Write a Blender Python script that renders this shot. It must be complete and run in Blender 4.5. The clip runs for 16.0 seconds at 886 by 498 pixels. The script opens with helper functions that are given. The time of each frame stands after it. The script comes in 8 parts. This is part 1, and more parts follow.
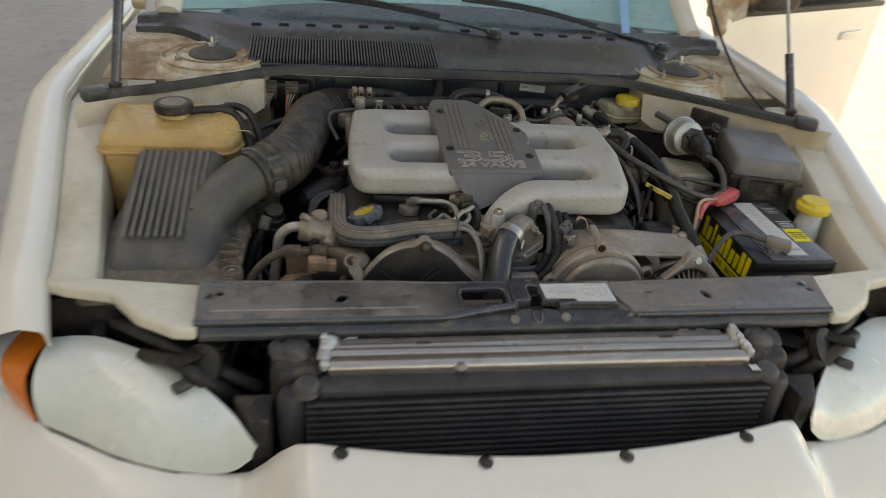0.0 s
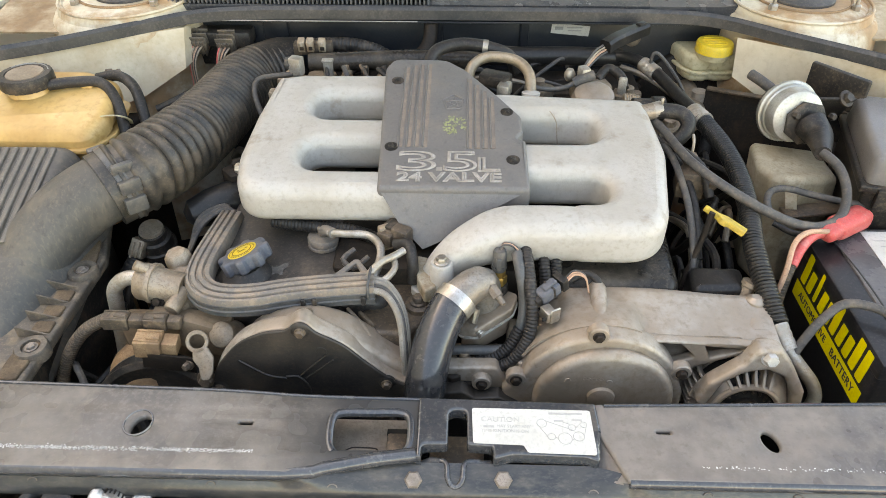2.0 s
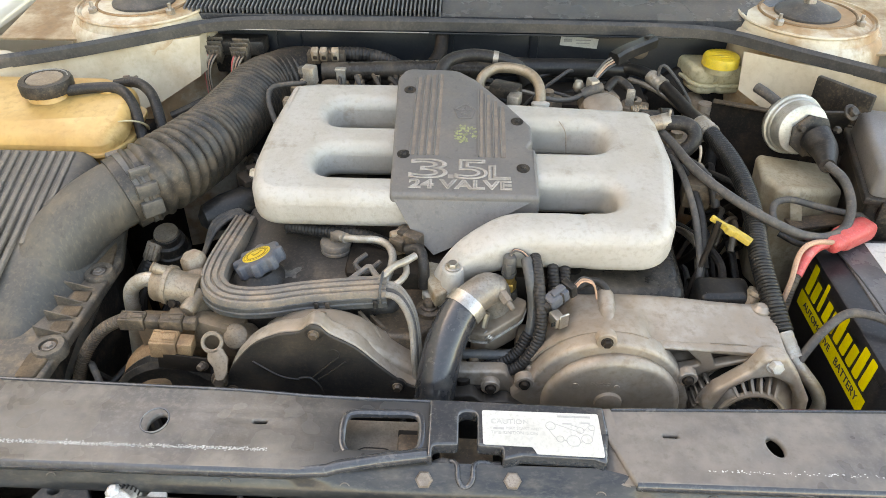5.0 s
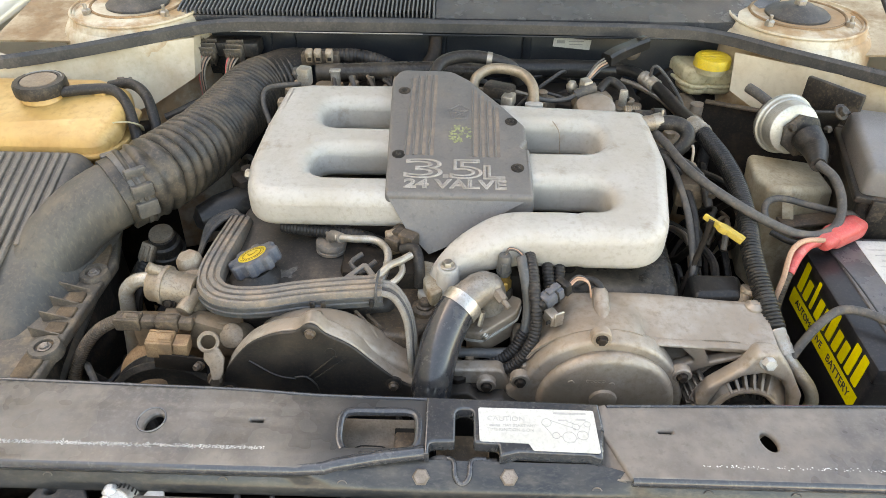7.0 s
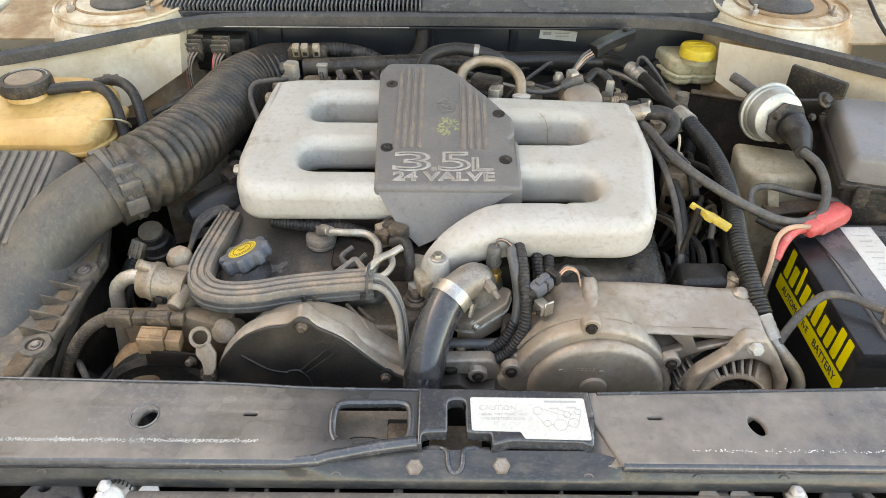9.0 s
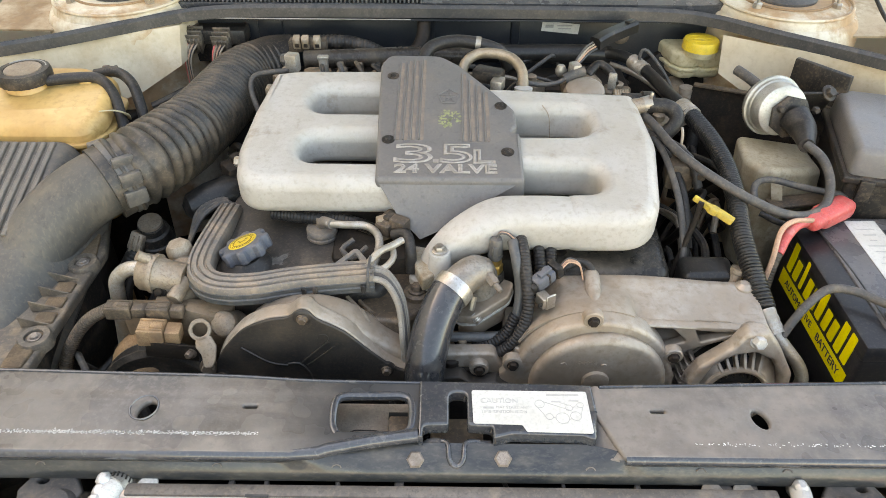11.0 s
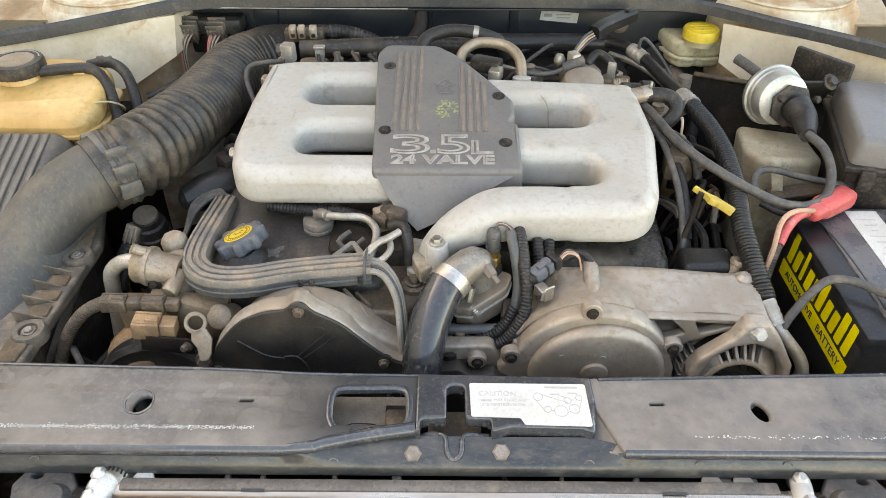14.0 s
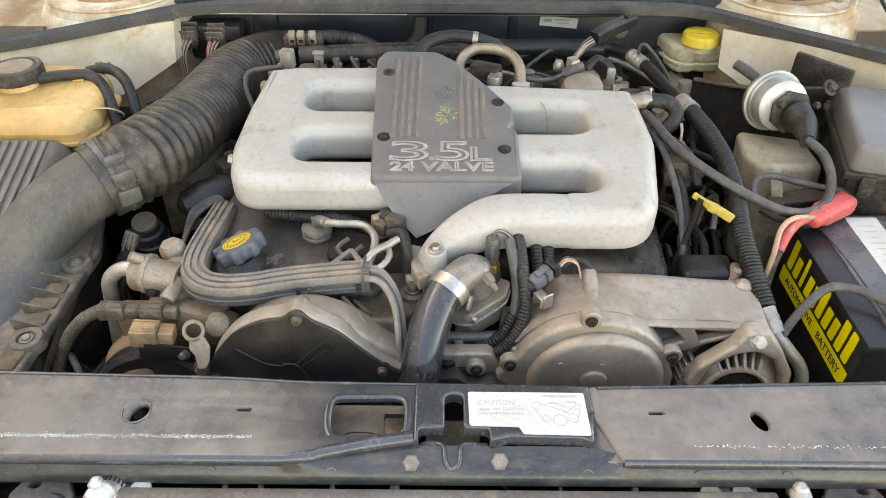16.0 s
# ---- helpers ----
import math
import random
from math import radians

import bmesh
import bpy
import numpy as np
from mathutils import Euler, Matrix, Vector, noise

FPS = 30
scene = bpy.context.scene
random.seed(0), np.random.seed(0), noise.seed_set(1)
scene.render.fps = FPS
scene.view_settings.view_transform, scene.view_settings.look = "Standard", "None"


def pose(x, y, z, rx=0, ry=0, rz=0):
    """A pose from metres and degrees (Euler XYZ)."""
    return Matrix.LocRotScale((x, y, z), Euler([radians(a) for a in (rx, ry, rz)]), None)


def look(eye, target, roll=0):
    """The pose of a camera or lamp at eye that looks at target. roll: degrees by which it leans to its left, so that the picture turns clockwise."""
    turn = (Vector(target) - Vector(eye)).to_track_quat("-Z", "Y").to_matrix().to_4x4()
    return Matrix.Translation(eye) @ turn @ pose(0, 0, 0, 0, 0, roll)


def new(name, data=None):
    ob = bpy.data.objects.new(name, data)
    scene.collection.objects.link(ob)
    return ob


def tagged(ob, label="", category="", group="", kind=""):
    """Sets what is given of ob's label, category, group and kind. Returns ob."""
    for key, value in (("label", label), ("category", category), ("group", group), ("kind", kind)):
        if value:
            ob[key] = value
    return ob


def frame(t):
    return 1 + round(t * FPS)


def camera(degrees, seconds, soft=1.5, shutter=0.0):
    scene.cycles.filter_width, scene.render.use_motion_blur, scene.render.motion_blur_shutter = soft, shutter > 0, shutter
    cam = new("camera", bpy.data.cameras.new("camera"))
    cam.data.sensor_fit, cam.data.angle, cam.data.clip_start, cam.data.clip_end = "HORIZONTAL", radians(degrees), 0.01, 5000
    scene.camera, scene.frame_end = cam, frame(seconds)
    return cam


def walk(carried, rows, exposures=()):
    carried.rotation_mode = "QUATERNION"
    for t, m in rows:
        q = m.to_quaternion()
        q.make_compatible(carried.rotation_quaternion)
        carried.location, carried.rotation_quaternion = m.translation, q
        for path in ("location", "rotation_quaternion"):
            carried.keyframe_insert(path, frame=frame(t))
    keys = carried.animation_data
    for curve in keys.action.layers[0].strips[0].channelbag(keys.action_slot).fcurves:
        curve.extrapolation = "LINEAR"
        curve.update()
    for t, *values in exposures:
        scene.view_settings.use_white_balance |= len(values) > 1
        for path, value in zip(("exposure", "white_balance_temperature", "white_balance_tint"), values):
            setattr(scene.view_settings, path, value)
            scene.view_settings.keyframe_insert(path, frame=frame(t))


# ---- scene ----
cam = camera(63.93, 16.0, soft=0.75, shutter=0.5)
PATH = [
    (0, (-0.356, -1.006, 1.489), (-0.035, 0.686, 0.472), 5.2),
    (0.5, (-0.056, -0.74, 1.457), (-0.019, 0.919, 0.34), 1.2),
    (1, (0.028, -0.561, 1.442), (-0.073, 1.028, 0.231), -1.0),
    (1.5, (0.009, -0.481, 1.42), (-0.049, 1.084, 0.177), -1.1),
    (2, (0.006, -0.469, 1.41), (-0.041, 1.092, 0.161), -0.2),
    (2.5, (0.006, -0.471, 1.408), (-0.031, 1.089, 0.157), 0.0),
    (3, (0.005, -0.47, 1.411), (-0.031, 1.097, 0.169), 0.4),
    (3.5, (0.007, -0.475, 1.411), (-0.036, 1.098, 0.177), 0.4),
    (4, (0.001, -0.484, 1.414), (-0.058, 1.094, 0.186), 0.4),
    (6.5, (-0.006, -0.49, 1.416), (-0.051, 1.092, 0.193), 0.2),
    (7, (-0.007, -0.494, 1.414), (-0.043, 1.092, 0.196), 0.5),
    (7.5, (-0.008, -0.497, 1.413), (-0.036, 1.085, 0.19), 0.7),
    (8, (-0.01, -0.501, 1.412), (-0.043, 1.079, 0.187), 0.5),
    (8.5, (-0.008, -0.501, 1.415), (-0.023, 1.076, 0.185), 0.4),
    (9, (-0.006, -0.5, 1.415), (-0.015, 1.077, 0.184), 0.2),
    (11.5, (-0.008, -0.497, 1.407), (-0.016, 1.071, 0.166), 0.4),
    (12, (-0.006, -0.496, 1.41), (-0.009, 1.072, 0.168), 0.3),
    (12.5, (-0.006, -0.497, 1.406), (-0.009, 1.065, 0.157), 0.3),
    (13, (-0.004, -0.494, 1.403), (-0.001, 1.061, 0.145), 0.2),
    (13.5, (-0.003, -0.489, 1.404), (-0.009, 1.066, 0.146), -0.2),
    (14, (-0.005, -0.491, 1.403), (-0.013, 1.063, 0.144), 0.2),
    (14.5, (-0.006, -0.492, 1.406), (-0.014, 1.065, 0.149), -0.0),
    (15, (-0.005, -0.49, 1.407), (-0.017, 1.066, 0.15), -0.2),
    (15.5, (-0.004, -0.487, 1.406), (-0.017, 1.067, 0.147), -0.1),
    (16, (-0.002, -0.485, 1.407), (-0.013, 1.072, 0.153), 0.1),
]
walk(cam, [(t, look(eye, target, roll)) for t, eye, target, roll in PATH],
     exposures=[(0, 1.35, 10300, 12), (0.5, 2.2, 10300, 12), (1, 2.6, 10300, 12), (1.5, 2.87, 10300, 12), (16, 2.87, 10300, 12)])

# ---- world, sun, exposure ----
world = bpy.data.worlds.new("sky")
scene.world = world
world.use_nodes = True
wn = world.node_tree.nodes
sky = wn.new("ShaderNodeTexSky")
sky.sky_type, sky.sun_disc = "NISHITA", False
SUN_EL, SUN_AZ = 42.0, -75.0  # degrees; azimuth from +y towards +x
sky.sun_elevation, sky.sun_rotation = radians(SUN_EL), radians(SUN_AZ)
wn["Background"].inputs["Strength"].default_value = 0.15
world.node_tree.links.new(sky.outputs["Color"], wn["Background"].inputs["Color"])
sun = new("sun", bpy.data.lights.new("sun", "SUN"))
sun.data.energy, sun.data.angle, sun.data.color = 4.0, radians(0.5), (1.0, 0.95, 0.87)
sun.matrix_world = look((0, 0, 0), (-math.sin(radians(SUN_AZ)) * math.cos(radians(SUN_EL)),
                                    -math.cos(radians(SUN_AZ)) * math.cos(radians(SUN_EL)), -math.sin(radians(SUN_EL))))


# ---- materials ----
def mat(name, base, other=None, scale=12.0, rough=0.5, metal=0.0, bump=0.0, bump_scale=150.0, dust=None, dust_amount=0.5,
        dust_scale=9.0, coat=0.0, spread=0.12, transmission=0.0, ior=1.45, emit=0.0, spec=0.5, stretch=(1, 1, 1), edge=1.0, detail=7.0, fine=1.0, wiped=None):
    """A surface with soft patches of a second colour, a dusty layer with its own shape, fine grain and relief."""
    m = bpy.data.materials.new(name)
    m.use_nodes = True
    t = m.node_tree
    n, l = t.nodes, t.links
    b = n["Principled BSDF"]
    co = n.new("ShaderNodeTexCoord")
    mp = n.new("ShaderNodeMapping")
    mp.inputs["Scale"].default_value = stretch
    l.new(co.outputs["Object"], mp.inputs["Vector"])

    def noise_at(s, detail=5.0):
        k = n.new("ShaderNodeTexNoise")
        k.inputs["Scale"].default_value, k.inputs["Detail"].default_value = s, detail
        k.inputs["Roughness"].default_value = 0.62
        l.new(mp.outputs["Vector"], k.inputs["Vector"])
        return k.outputs["Fac"]

    def span(value, a, z):
        r = n.new("ShaderNodeMapRange")
        r.interpolation_type = "SMOOTHSTEP"
        r.inputs["From Min"].default_value, r.inputs["From Max"].default_value = a, z
        l.new(value, r.inputs["Value"])
        return r.outputs["Result"]

    def mix(fac, a, z):
        x = n.new("ShaderNodeMix")
        x.data_type = "RGBA"
        if isinstance(fac, float):
            x.inputs["Factor"].default_value = fac
        else:
            l.new(fac, x.inputs["Factor"])
        for socket, v in ((x.inputs[6], a), (x.inputs[7], z)):
            if isinstance(v, tuple):
                socket.default_value = (*v, 1)
            else:
                l.new(v, socket)
        return x.outputs[2]

    other = other or tuple(c * 0.8 for c in base)
    colour = mix(span(noise_at(scale), 0.38, 0.62), base, other)
    colour = mix(span(noise_at(scale * 14, 3.0), 0.45, 0.75), colour, tuple(c * (1 - spread) for c in other))
    roughness = None
    if dust:
        low, high = 0.62 - 0.3 * dust_amount, 0.80 - 0.22 * dust_amount
        f = span(noise_at(dust_scale, detail), (low + high) / 2 - (high - low) / 2 * edge, (low + high) / 2 + (high - low) / 2 * edge)
        d2 = mix(span(noise_at(dust_scale * 6, 4.0), 0.35, 0.7), dust, tuple(c * 0.72 for c in dust))
        g = n.new("ShaderNodeMath")
        g.operation = "MULTIPLY"
        g.inputs[1].default_value = min(1.0, 0.35 + dust_amount * 0.6)
        l.new(f, g.inputs[0])
        colour = mix(g.outputs[0], colour, d2)

        def grain(size, a, z, amount, tint):
            """Fine specks of dust or grime, a millimetre or two across."""
            k = n.new("ShaderNodeMath")
            k.operation = "MULTIPLY"
            k.inputs[1].default_value = amount
            l.new(span(noise_at(size, 6.0), a, z), k.inputs[0])
            return mix(k.outputs[0], colour, tint)

        colour = grain(230.0, 0.50, 0.66, (0.12 + 0.40 * dust_amount) * fine, tuple(c * 0.95 for c in dust))
        colour = grain(110.0, 0.55, 0.70, 0.32 * fine, tuple(c * 0.45 for c in base))
        rr = n.new("ShaderNodeMapRange")
        rr.inputs["To Min"].default_value, rr.inputs["To Max"].default_value = rough, max(rough, 0.85)
        l.new(g.outputs[0], rr.inputs["Value"])
        roughness = rr.outputs["Result"]
    if wiped:
        x0, x1, bare = wiped
        cut = n.new("ShaderNodeSeparateXYZ")
        l.new(co.outputs["Object"], cut.inputs[0])
        wobble = n.new("ShaderNodeMath")
        wobble.operation, wobble.inputs[1].default_value = "MULTIPLY_ADD", 0.10
        l.new(noise_at(14.0, 4.0), wobble.inputs[0])
        l.new(cut.outputs["X"], wobble.inputs[2])
        colour = mix(span(wobble.outputs[0], x0 + 0.05, x1 + 0.05), colour, bare)
    l.new(colour, b.inputs["Base Color"])
    if roughness:
        l.new(roughness, b.inputs["Roughness"])
    else:
        rr = n.new("ShaderNodeMapRange")
        rr.inputs["To Min"].default_value, rr.inputs["To Max"].default_value = max(0.02, rough * 0.8), min(1.0, rough * 1.2)
        l.new(noise_at(scale * 3), rr.inputs["Value"])
        l.new(rr.outputs["Result"], b.inputs["Roughness"])
    b.inputs["Metallic"].default_value = metal
    b.inputs["Coat Weight"].default_value = coat
    b.inputs["Coat Roughness"].default_value = 0.06
    b.inputs["Transmission Weight"].default_value = transmission
    b.inputs["IOR"].default_value = ior
    b.inputs["Specular IOR Level"].default_value = spec
    if bump:
        bp = n.new("ShaderNodeBump")
        bp.inputs["Strength"].default_value, bp.inputs["Distance"].default_value = bump, 0.0015
        l.new(noise_at(bump_scale, 3.0), bp.inputs["Height"])
        l.new(bp.outputs["Normal"], b.inputs["Normal"])
    return m


DUST = (0.36, 0.27, 0.18)
M = dict(
    car_paint=mat("car_paint", (0.80, 0.735, 0.63), (0.785, 0.72, 0.615), 2, rough=0.22, coat=1.0, spread=0.02),
    bay_paint=mat("bay_paint", (0.70, 0.635, 0.51), (0.60, 0.49, 0.34), 5, rough=0.35, dust=(0.42, 0.22, 0.09), dust_amount=0.74, dust_scale=8, edge=0.75, bump=0.05, spread=0.05, fine=0.3),
    rail_paint=mat("rail_paint", (0.70, 0.635, 0.51), (0.64, 0.57, 0.44), 6, rough=0.32, dust=(0.52, 0.40, 0.25), dust_amount=0.40, dust_scale=5, edge=1.2, spread=0.04, fine=0.15),
    cam_paint=mat("cam_paint", (0.040, 0.036, 0.034), (0.062, 0.054, 0.048), 14, rough=0.45, dust=(0.20, 0.155, 0.115), dust_amount=0.35, dust_scale=18, bump=0.15, bump_scale=400),
    plenum_paint=mat("plenum_paint", (0.458, 0.434, 0.400), (0.408, 0.375, 0.328), 9, rough=0.34, dust=(0.27, 0.205, 0.145), dust_amount=0.26, dust_scale=24, edge=0.8, bump=0.3, bump_scale=420, spread=0.06, fine=0.25),
    cover_plastic=mat("cover_plastic", (0.142, 0.135, 0.130), (0.165, 0.153, 0.144), 18, rough=0.44, dust=(0.26, 0.22, 0.18), dust_amount=0.24, dust_scale=14, bump=0.25, bump_scale=900),
    cover_rib=mat("cover_rib", (0.24, 0.19, 0.15), (0.17, 0.14, 0.12), 40, rough=0.8),
    letter=mat("letter", (0.40, 0.37, 0.34), (0.28, 0.25, 0.22), 60, rough=0.5),
    black_panel=mat("black_panel", (0.085, 0.074, 0.065), (0.165, 0.142, 0.123), 8, rough=0.24, dust=(0.275, 0.235, 0.200), dust_amount=0.74, dust_scale=7, edge=0.55, detail=3.5, bump=0.14, bump_scale=220, fine=0.6, wiped=(-0.205, -0.105, (0.050, 0.048, 0.047))),
    east_panel=mat("east_panel", (0.100, 0.088, 0.080), (0.170, 0.147, 0.130), 8, rough=0.24, dust=(0.250, 0.216, 0.188), dust_amount=0.76, dust_scale=7, edge=0.7, detail=3.5, bump=0.14, bump_scale=220, fine=0.6),
    black_gloss=mat("black_gloss", (0.034, 0.038, 0.045), (0.052, 0.053, 0.058), 12, rough=0.20, dust=(0.18, 0.165, 0.15), dust_amount=0.24, dust_scale=44, coat=0.8, edge=1.2),
    black_plastic=mat("black_plastic", (0.018, 0.017, 0.016), (0.036, 0.031, 0.027), 18, rough=0.40, spec=0.34, dust=(0.19, 0.14, 0.10), dust_amount=0.38, dust_scale=26, bump=0.1, bump_scale=500),
    dusty_plastic=mat("dusty_plastic", (0.120, 0.108, 0.095), (0.165, 0.147, 0.126), 14, rough=0.46, spec=0.4, dust=(0.27, 0.22, 0.17), dust_amount=0.46, dust_scale=30, edge=1.1, bump=0.1, bump_scale=500),
    ribbed_rubber=mat("ribbed_rubber", (0.034, 0.031, 0.028), (0.064, 0.054, 0.045), 30, rough=0.36, dust=(0.21, 0.155, 0.105), dust_amount=0.40, dust_scale=30, edge=1.7),
    rubber=mat("rubber", (0.019, 0.018, 0.018), (0.034, 0.031, 0.029), 22, rough=0.40, spec=0.34, dust=(0.15, 0.12, 0.095), dust_amount=0.32, dust_scale=30),
    hose_rubber=mat("hose_rubber", (0.020, 0.022, 0.026), (0.036, 0.037, 0.041), 14, rough=0.26, dust=(0.15, 0.13, 0.11), dust_amount=0.14, dust_scale=24, coat=0.5, fine=0.7),
    grey_cable=mat("grey_cable", (0.062, 0.059, 0.058), (0.095, 0.087, 0.081), 34, rough=0.48, spec=0.36, dust=(0.24, 0.19, 0.14), dust_amount=0.34, dust_scale=34),
    loom_plastic=mat("loom_plastic", (0.165, 0.150, 0.138), (0.215, 0.184, 0.154), 22, rough=0.40, dust=(0.43, 0.32, 0.225), dust_amount=0.56, dust_scale=24),
    cast_alu=mat("cast_alu", (0.43, 0.380, 0.332), (0.305, 0.248, 0.198), 7, rough=0.35, metal=0.3, dust=(0.33, 0.235, 0.155), dust_amount=0.58, dust_scale=6, edge=1.7, bump=0.3, bump_scale=260, fine=0.5),
    dirty_metal=mat("dirty_metal", (0.32, 0.265, 0.21), (0.215, 0.165, 0.120), 22, rough=0.42, metal=0.35, dust=(0.40, 0.285, 0.185), dust_amount=0.45, dust_scale=16, edge=1.3, bump=0.3, bump_scale=260),
    steel=mat("steel", (0.55, 0.53, 0.50), (0.42, 0.38, 0.33), 30, rough=0.36, metal=0.85, dust=(0.36, 0.28, 0.2), dust_amount=0.2, dust_scale=24),
    alu_pipe=mat("alu_pipe", (0.46, 0.43, 0.39), (0.34, 0.30, 0.25), 34, rough=0.38, metal=0.5, dust=(0.36, 0.27, 0.18), dust_amount=0.35, dust_scale=30),
    zinc=mat("zinc", (0.50, 0.50, 0.48), (0.40, 0.39, 0.35), 22, rough=0.42, metal=0.62, dust=(0.33, 0.27, 0.19), dust_amount=0.3),
    bronze_pipe=mat("bronze_pipe", (0.40, 0.325, 0.245), (0.30, 0.24, 0.175), 26, rough=0.46, metal=0.55, dust=(0.33, 0.25, 0.17), dust_amount=0.3, dust_scale=30),
    brass=mat("brass", (0.45, 0.30, 0.10), (0.34, 0.22, 0.08), 30, rough=0.35, metal=0.8),
    dust_bed=mat("dust_bed", (0.24, 0.195, 0.155), (0.17, 0.135, 0.105), 30, rough=0.8, dust=(0.30, 0.24, 0.19), dust_amount=0.4, dust_scale=40),
    worn_black=mat("worn_black", (0.020, 0.024, 0.028), (0.052, 0.050, 0.046), 26, rough=0.28, dust=(0.16, 0.14, 0.115), dust_amount=0.38, dust_scale=36, edge=1.2, coat=0.3, stretch=(0.5, 1, 1), fine=0.8),
    timing_black=mat("timing_black", (0.017, 0.016, 0.016), (0.034, 0.029, 0.025), 14, rough=0.46, dust=(0.085, 0.062, 0.044), dust_amount=0.46, dust_scale=20, edge=1.4, bump=0.25, bump_scale=260),
    wing_paint=mat("wing_paint", (0.67, 0.575, 0.435), (0.60, 0.50, 0.36), 7, rough=0.45, spec=0.4, dust=(0.44, 0.30, 0.165), dust_amount=0.46, dust_scale=6, edge=1.3, spread=0.04, fine=0.2),
    slat_plastic=mat("slat_plastic", (0.12, 0.122, 0.128), (0.16, 0.158, 0.158), 30, rough=0.4),
    cam_grey=mat("cam_grey", (0.020, 0.018, 0.016), (0.042, 0.035, 0.029), 10, rough=0.26, spec=0.35, dust=(0.18, 0.145, 0.11), dust_amount=0.36, dust_scale=12, edge=1.2, bump=0.15, bump_scale=400),
    tank_wall=mat("tank_wall", (0.53, 0.48, 0.37), (0.42, 0.355, 0.25), 7, rough=0.45, dust=(0.24, 0.16, 0.085), dust_amount=0.45, dust_scale=9, edge=1.2),
    worn_bolt=mat("worn_bolt", (0.29, 0.245, 0.21), (0.19, 0.155, 0.125), 50, rough=0.5, metal=0.3, dust=(0.28, 0.22, 0.17), dust_amount=0.4, dust_scale=60),
    pale_print=mat("pale_print", (0.50, 0.49, 0.46), None, 30, rough=0.6),
    rusty_bolt=mat("rusty_bolt", (0.22, 0.175, 0.14), (0.15, 0.115, 0.09), 60, rough=0.55, metal=0.5),
    fin_alu=mat("fin_alu", (0.56, 0.49, 0.43), (0.46, 0.39, 0.33), 9, rough=0.27, metal=0.85, dust=(0.34, 0.26, 0.19), dust_amount=0.25, dust_scale=14, stretch=(0.15, 1, 1)),
    crimp=mat("crimp", (0.66, 0.65, 0.63), (0.5, 0.48, 0.46), 40, rough=0.45, metal=0.5),
    fin_black=mat("fin_black", (0.035, 0.033, 0.034), (0.055, 0.05, 0.05), 12, rough=0.5, dust=(0.16, 0.13, 0.11), dust_amount=0.3),
    tank_plastic=mat("tank_plastic", (0.70, 0.47, 0.20), (0.56, 0.335, 0.12), 6, rough=0.28, dust=(0.42, 0.21, 0.065), dust_amount=0.44, dust_scale=8, edge=1.3, fine=0.2),
    fluid_plastic=mat("fluid_plastic", (0.60, 0.525, 0.345), (0.47, 0.39, 0.235), 10, rough=0.38, dust=(0.36, 0.265, 0.14), dust_amount=0.34, dust_scale=14, fine=0.3),
    neck_plastic=mat("neck_plastic", (0.74, 0.74, 0.68), None, 10, rough=0.4),
    yellow_cap=mat("yellow_cap", (0.80, 0.56, 0.045), (0.70, 0.47, 0.04), 30, rough=0.42, dust=(0.56, 0.43, 0.17), dust_amount=0.34, dust_scale=50),
    yellow_handle=mat("yellow_handle", (0.66, 0.47, 0.07), (0.48, 0.33, 0.06), 40, rough=0.5, dust=(0.3, 0.22, 0.1), dust_amount=0.3, dust_scale=60),
    yellow_print=mat("yellow_print", (0.86, 0.74, 0.02), (0.80, 0.66, 0.02), 30, rough=0.45),
    red_plastic=mat("red_plastic", (0.70, 0.105, 0.095), (0.58, 0.09, 0.08), 30, rough=0.38, dust=(0.62, 0.33, 0.29), dust_amount=0.35, dust_scale=40),
    tan_wire=mat("tan_wire", (0.55, 0.33, 0.22), (0.42, 0.25, 0.17), 30, rough=0.6),
    tan_plastic=mat("tan_plastic", (0.42, 0.26, 0.14), (0.28, 0.16, 0.085), 40, rough=0.6, dust=(0.2, 0.13, 0.08), dust_amount=0.4, dust_scale=40),
    white_plastic=mat("white_plastic", (0.40, 0.33, 0.255), (0.28, 0.21, 0.145), 40, rough=0.5, dust=(0.26, 0.18, 0.115), dust_amount=0.4, dust_scale=40),
    white_label=mat("white_label", (0.63, 0.615, 0.57), (0.58, 0.56, 0.51), 20, rough=0.5),
    grey_print=mat("grey_print", (0.36, 0.355, 0.34), None, 30, rough=0.6),
    dark_print=mat("dark_print", (0.06, 0.06, 0.06), None, 30, rough=0.6),
    battery_case=mat("battery_case", (0.012, 0.012, 0.014), (0.02, 0.02, 0.022), 12, rough=0.32, dust=(0.12, 0.10, 0.09), dust_amount=0.12),
    battery_lid=mat("battery_lid", (0.085, 0.083, 0.088), (0.115, 0.11, 0.112), 9, rough=0.24, dust=(0.20, 0.185, 0.175), dust_amount=0.45, dust_scale=14),
    fuse_lid=mat("fuse_lid", (0.165, 0.158, 0.155), (0.20, 0.188, 0.18), 8, rough=0.30, dust=(0.27, 0.24, 0.21), dust_amount=0.35, bump=0.2, bump_scale=600),
    # Dark grime; on the block, arches and shields also painted shade.
    grime_shade=mat("grime_shade", (0.012, 0.010, 0.009), (0.024, 0.018, 0.014), 18, rough=0.62, spec=0.3, dust=(0.085, 0.056, 0.036), dust_amount=0.34, dust_scale=24),
    # Near-black that paints the shade inside gaps, openings and hollows.
    void_shade=mat("void_shade", (0.010, 0.009, 0.009), (0.016, 0.014, 0.012), 8, rough=0.85),
    bay_dirt=mat("bay_dirt", (0.36, 0.22, 0.12), (0.24, 0.15, 0.085), 8, rough=0.8, dust=(0.48, 0.31, 0.17), dust_amount=0.4),
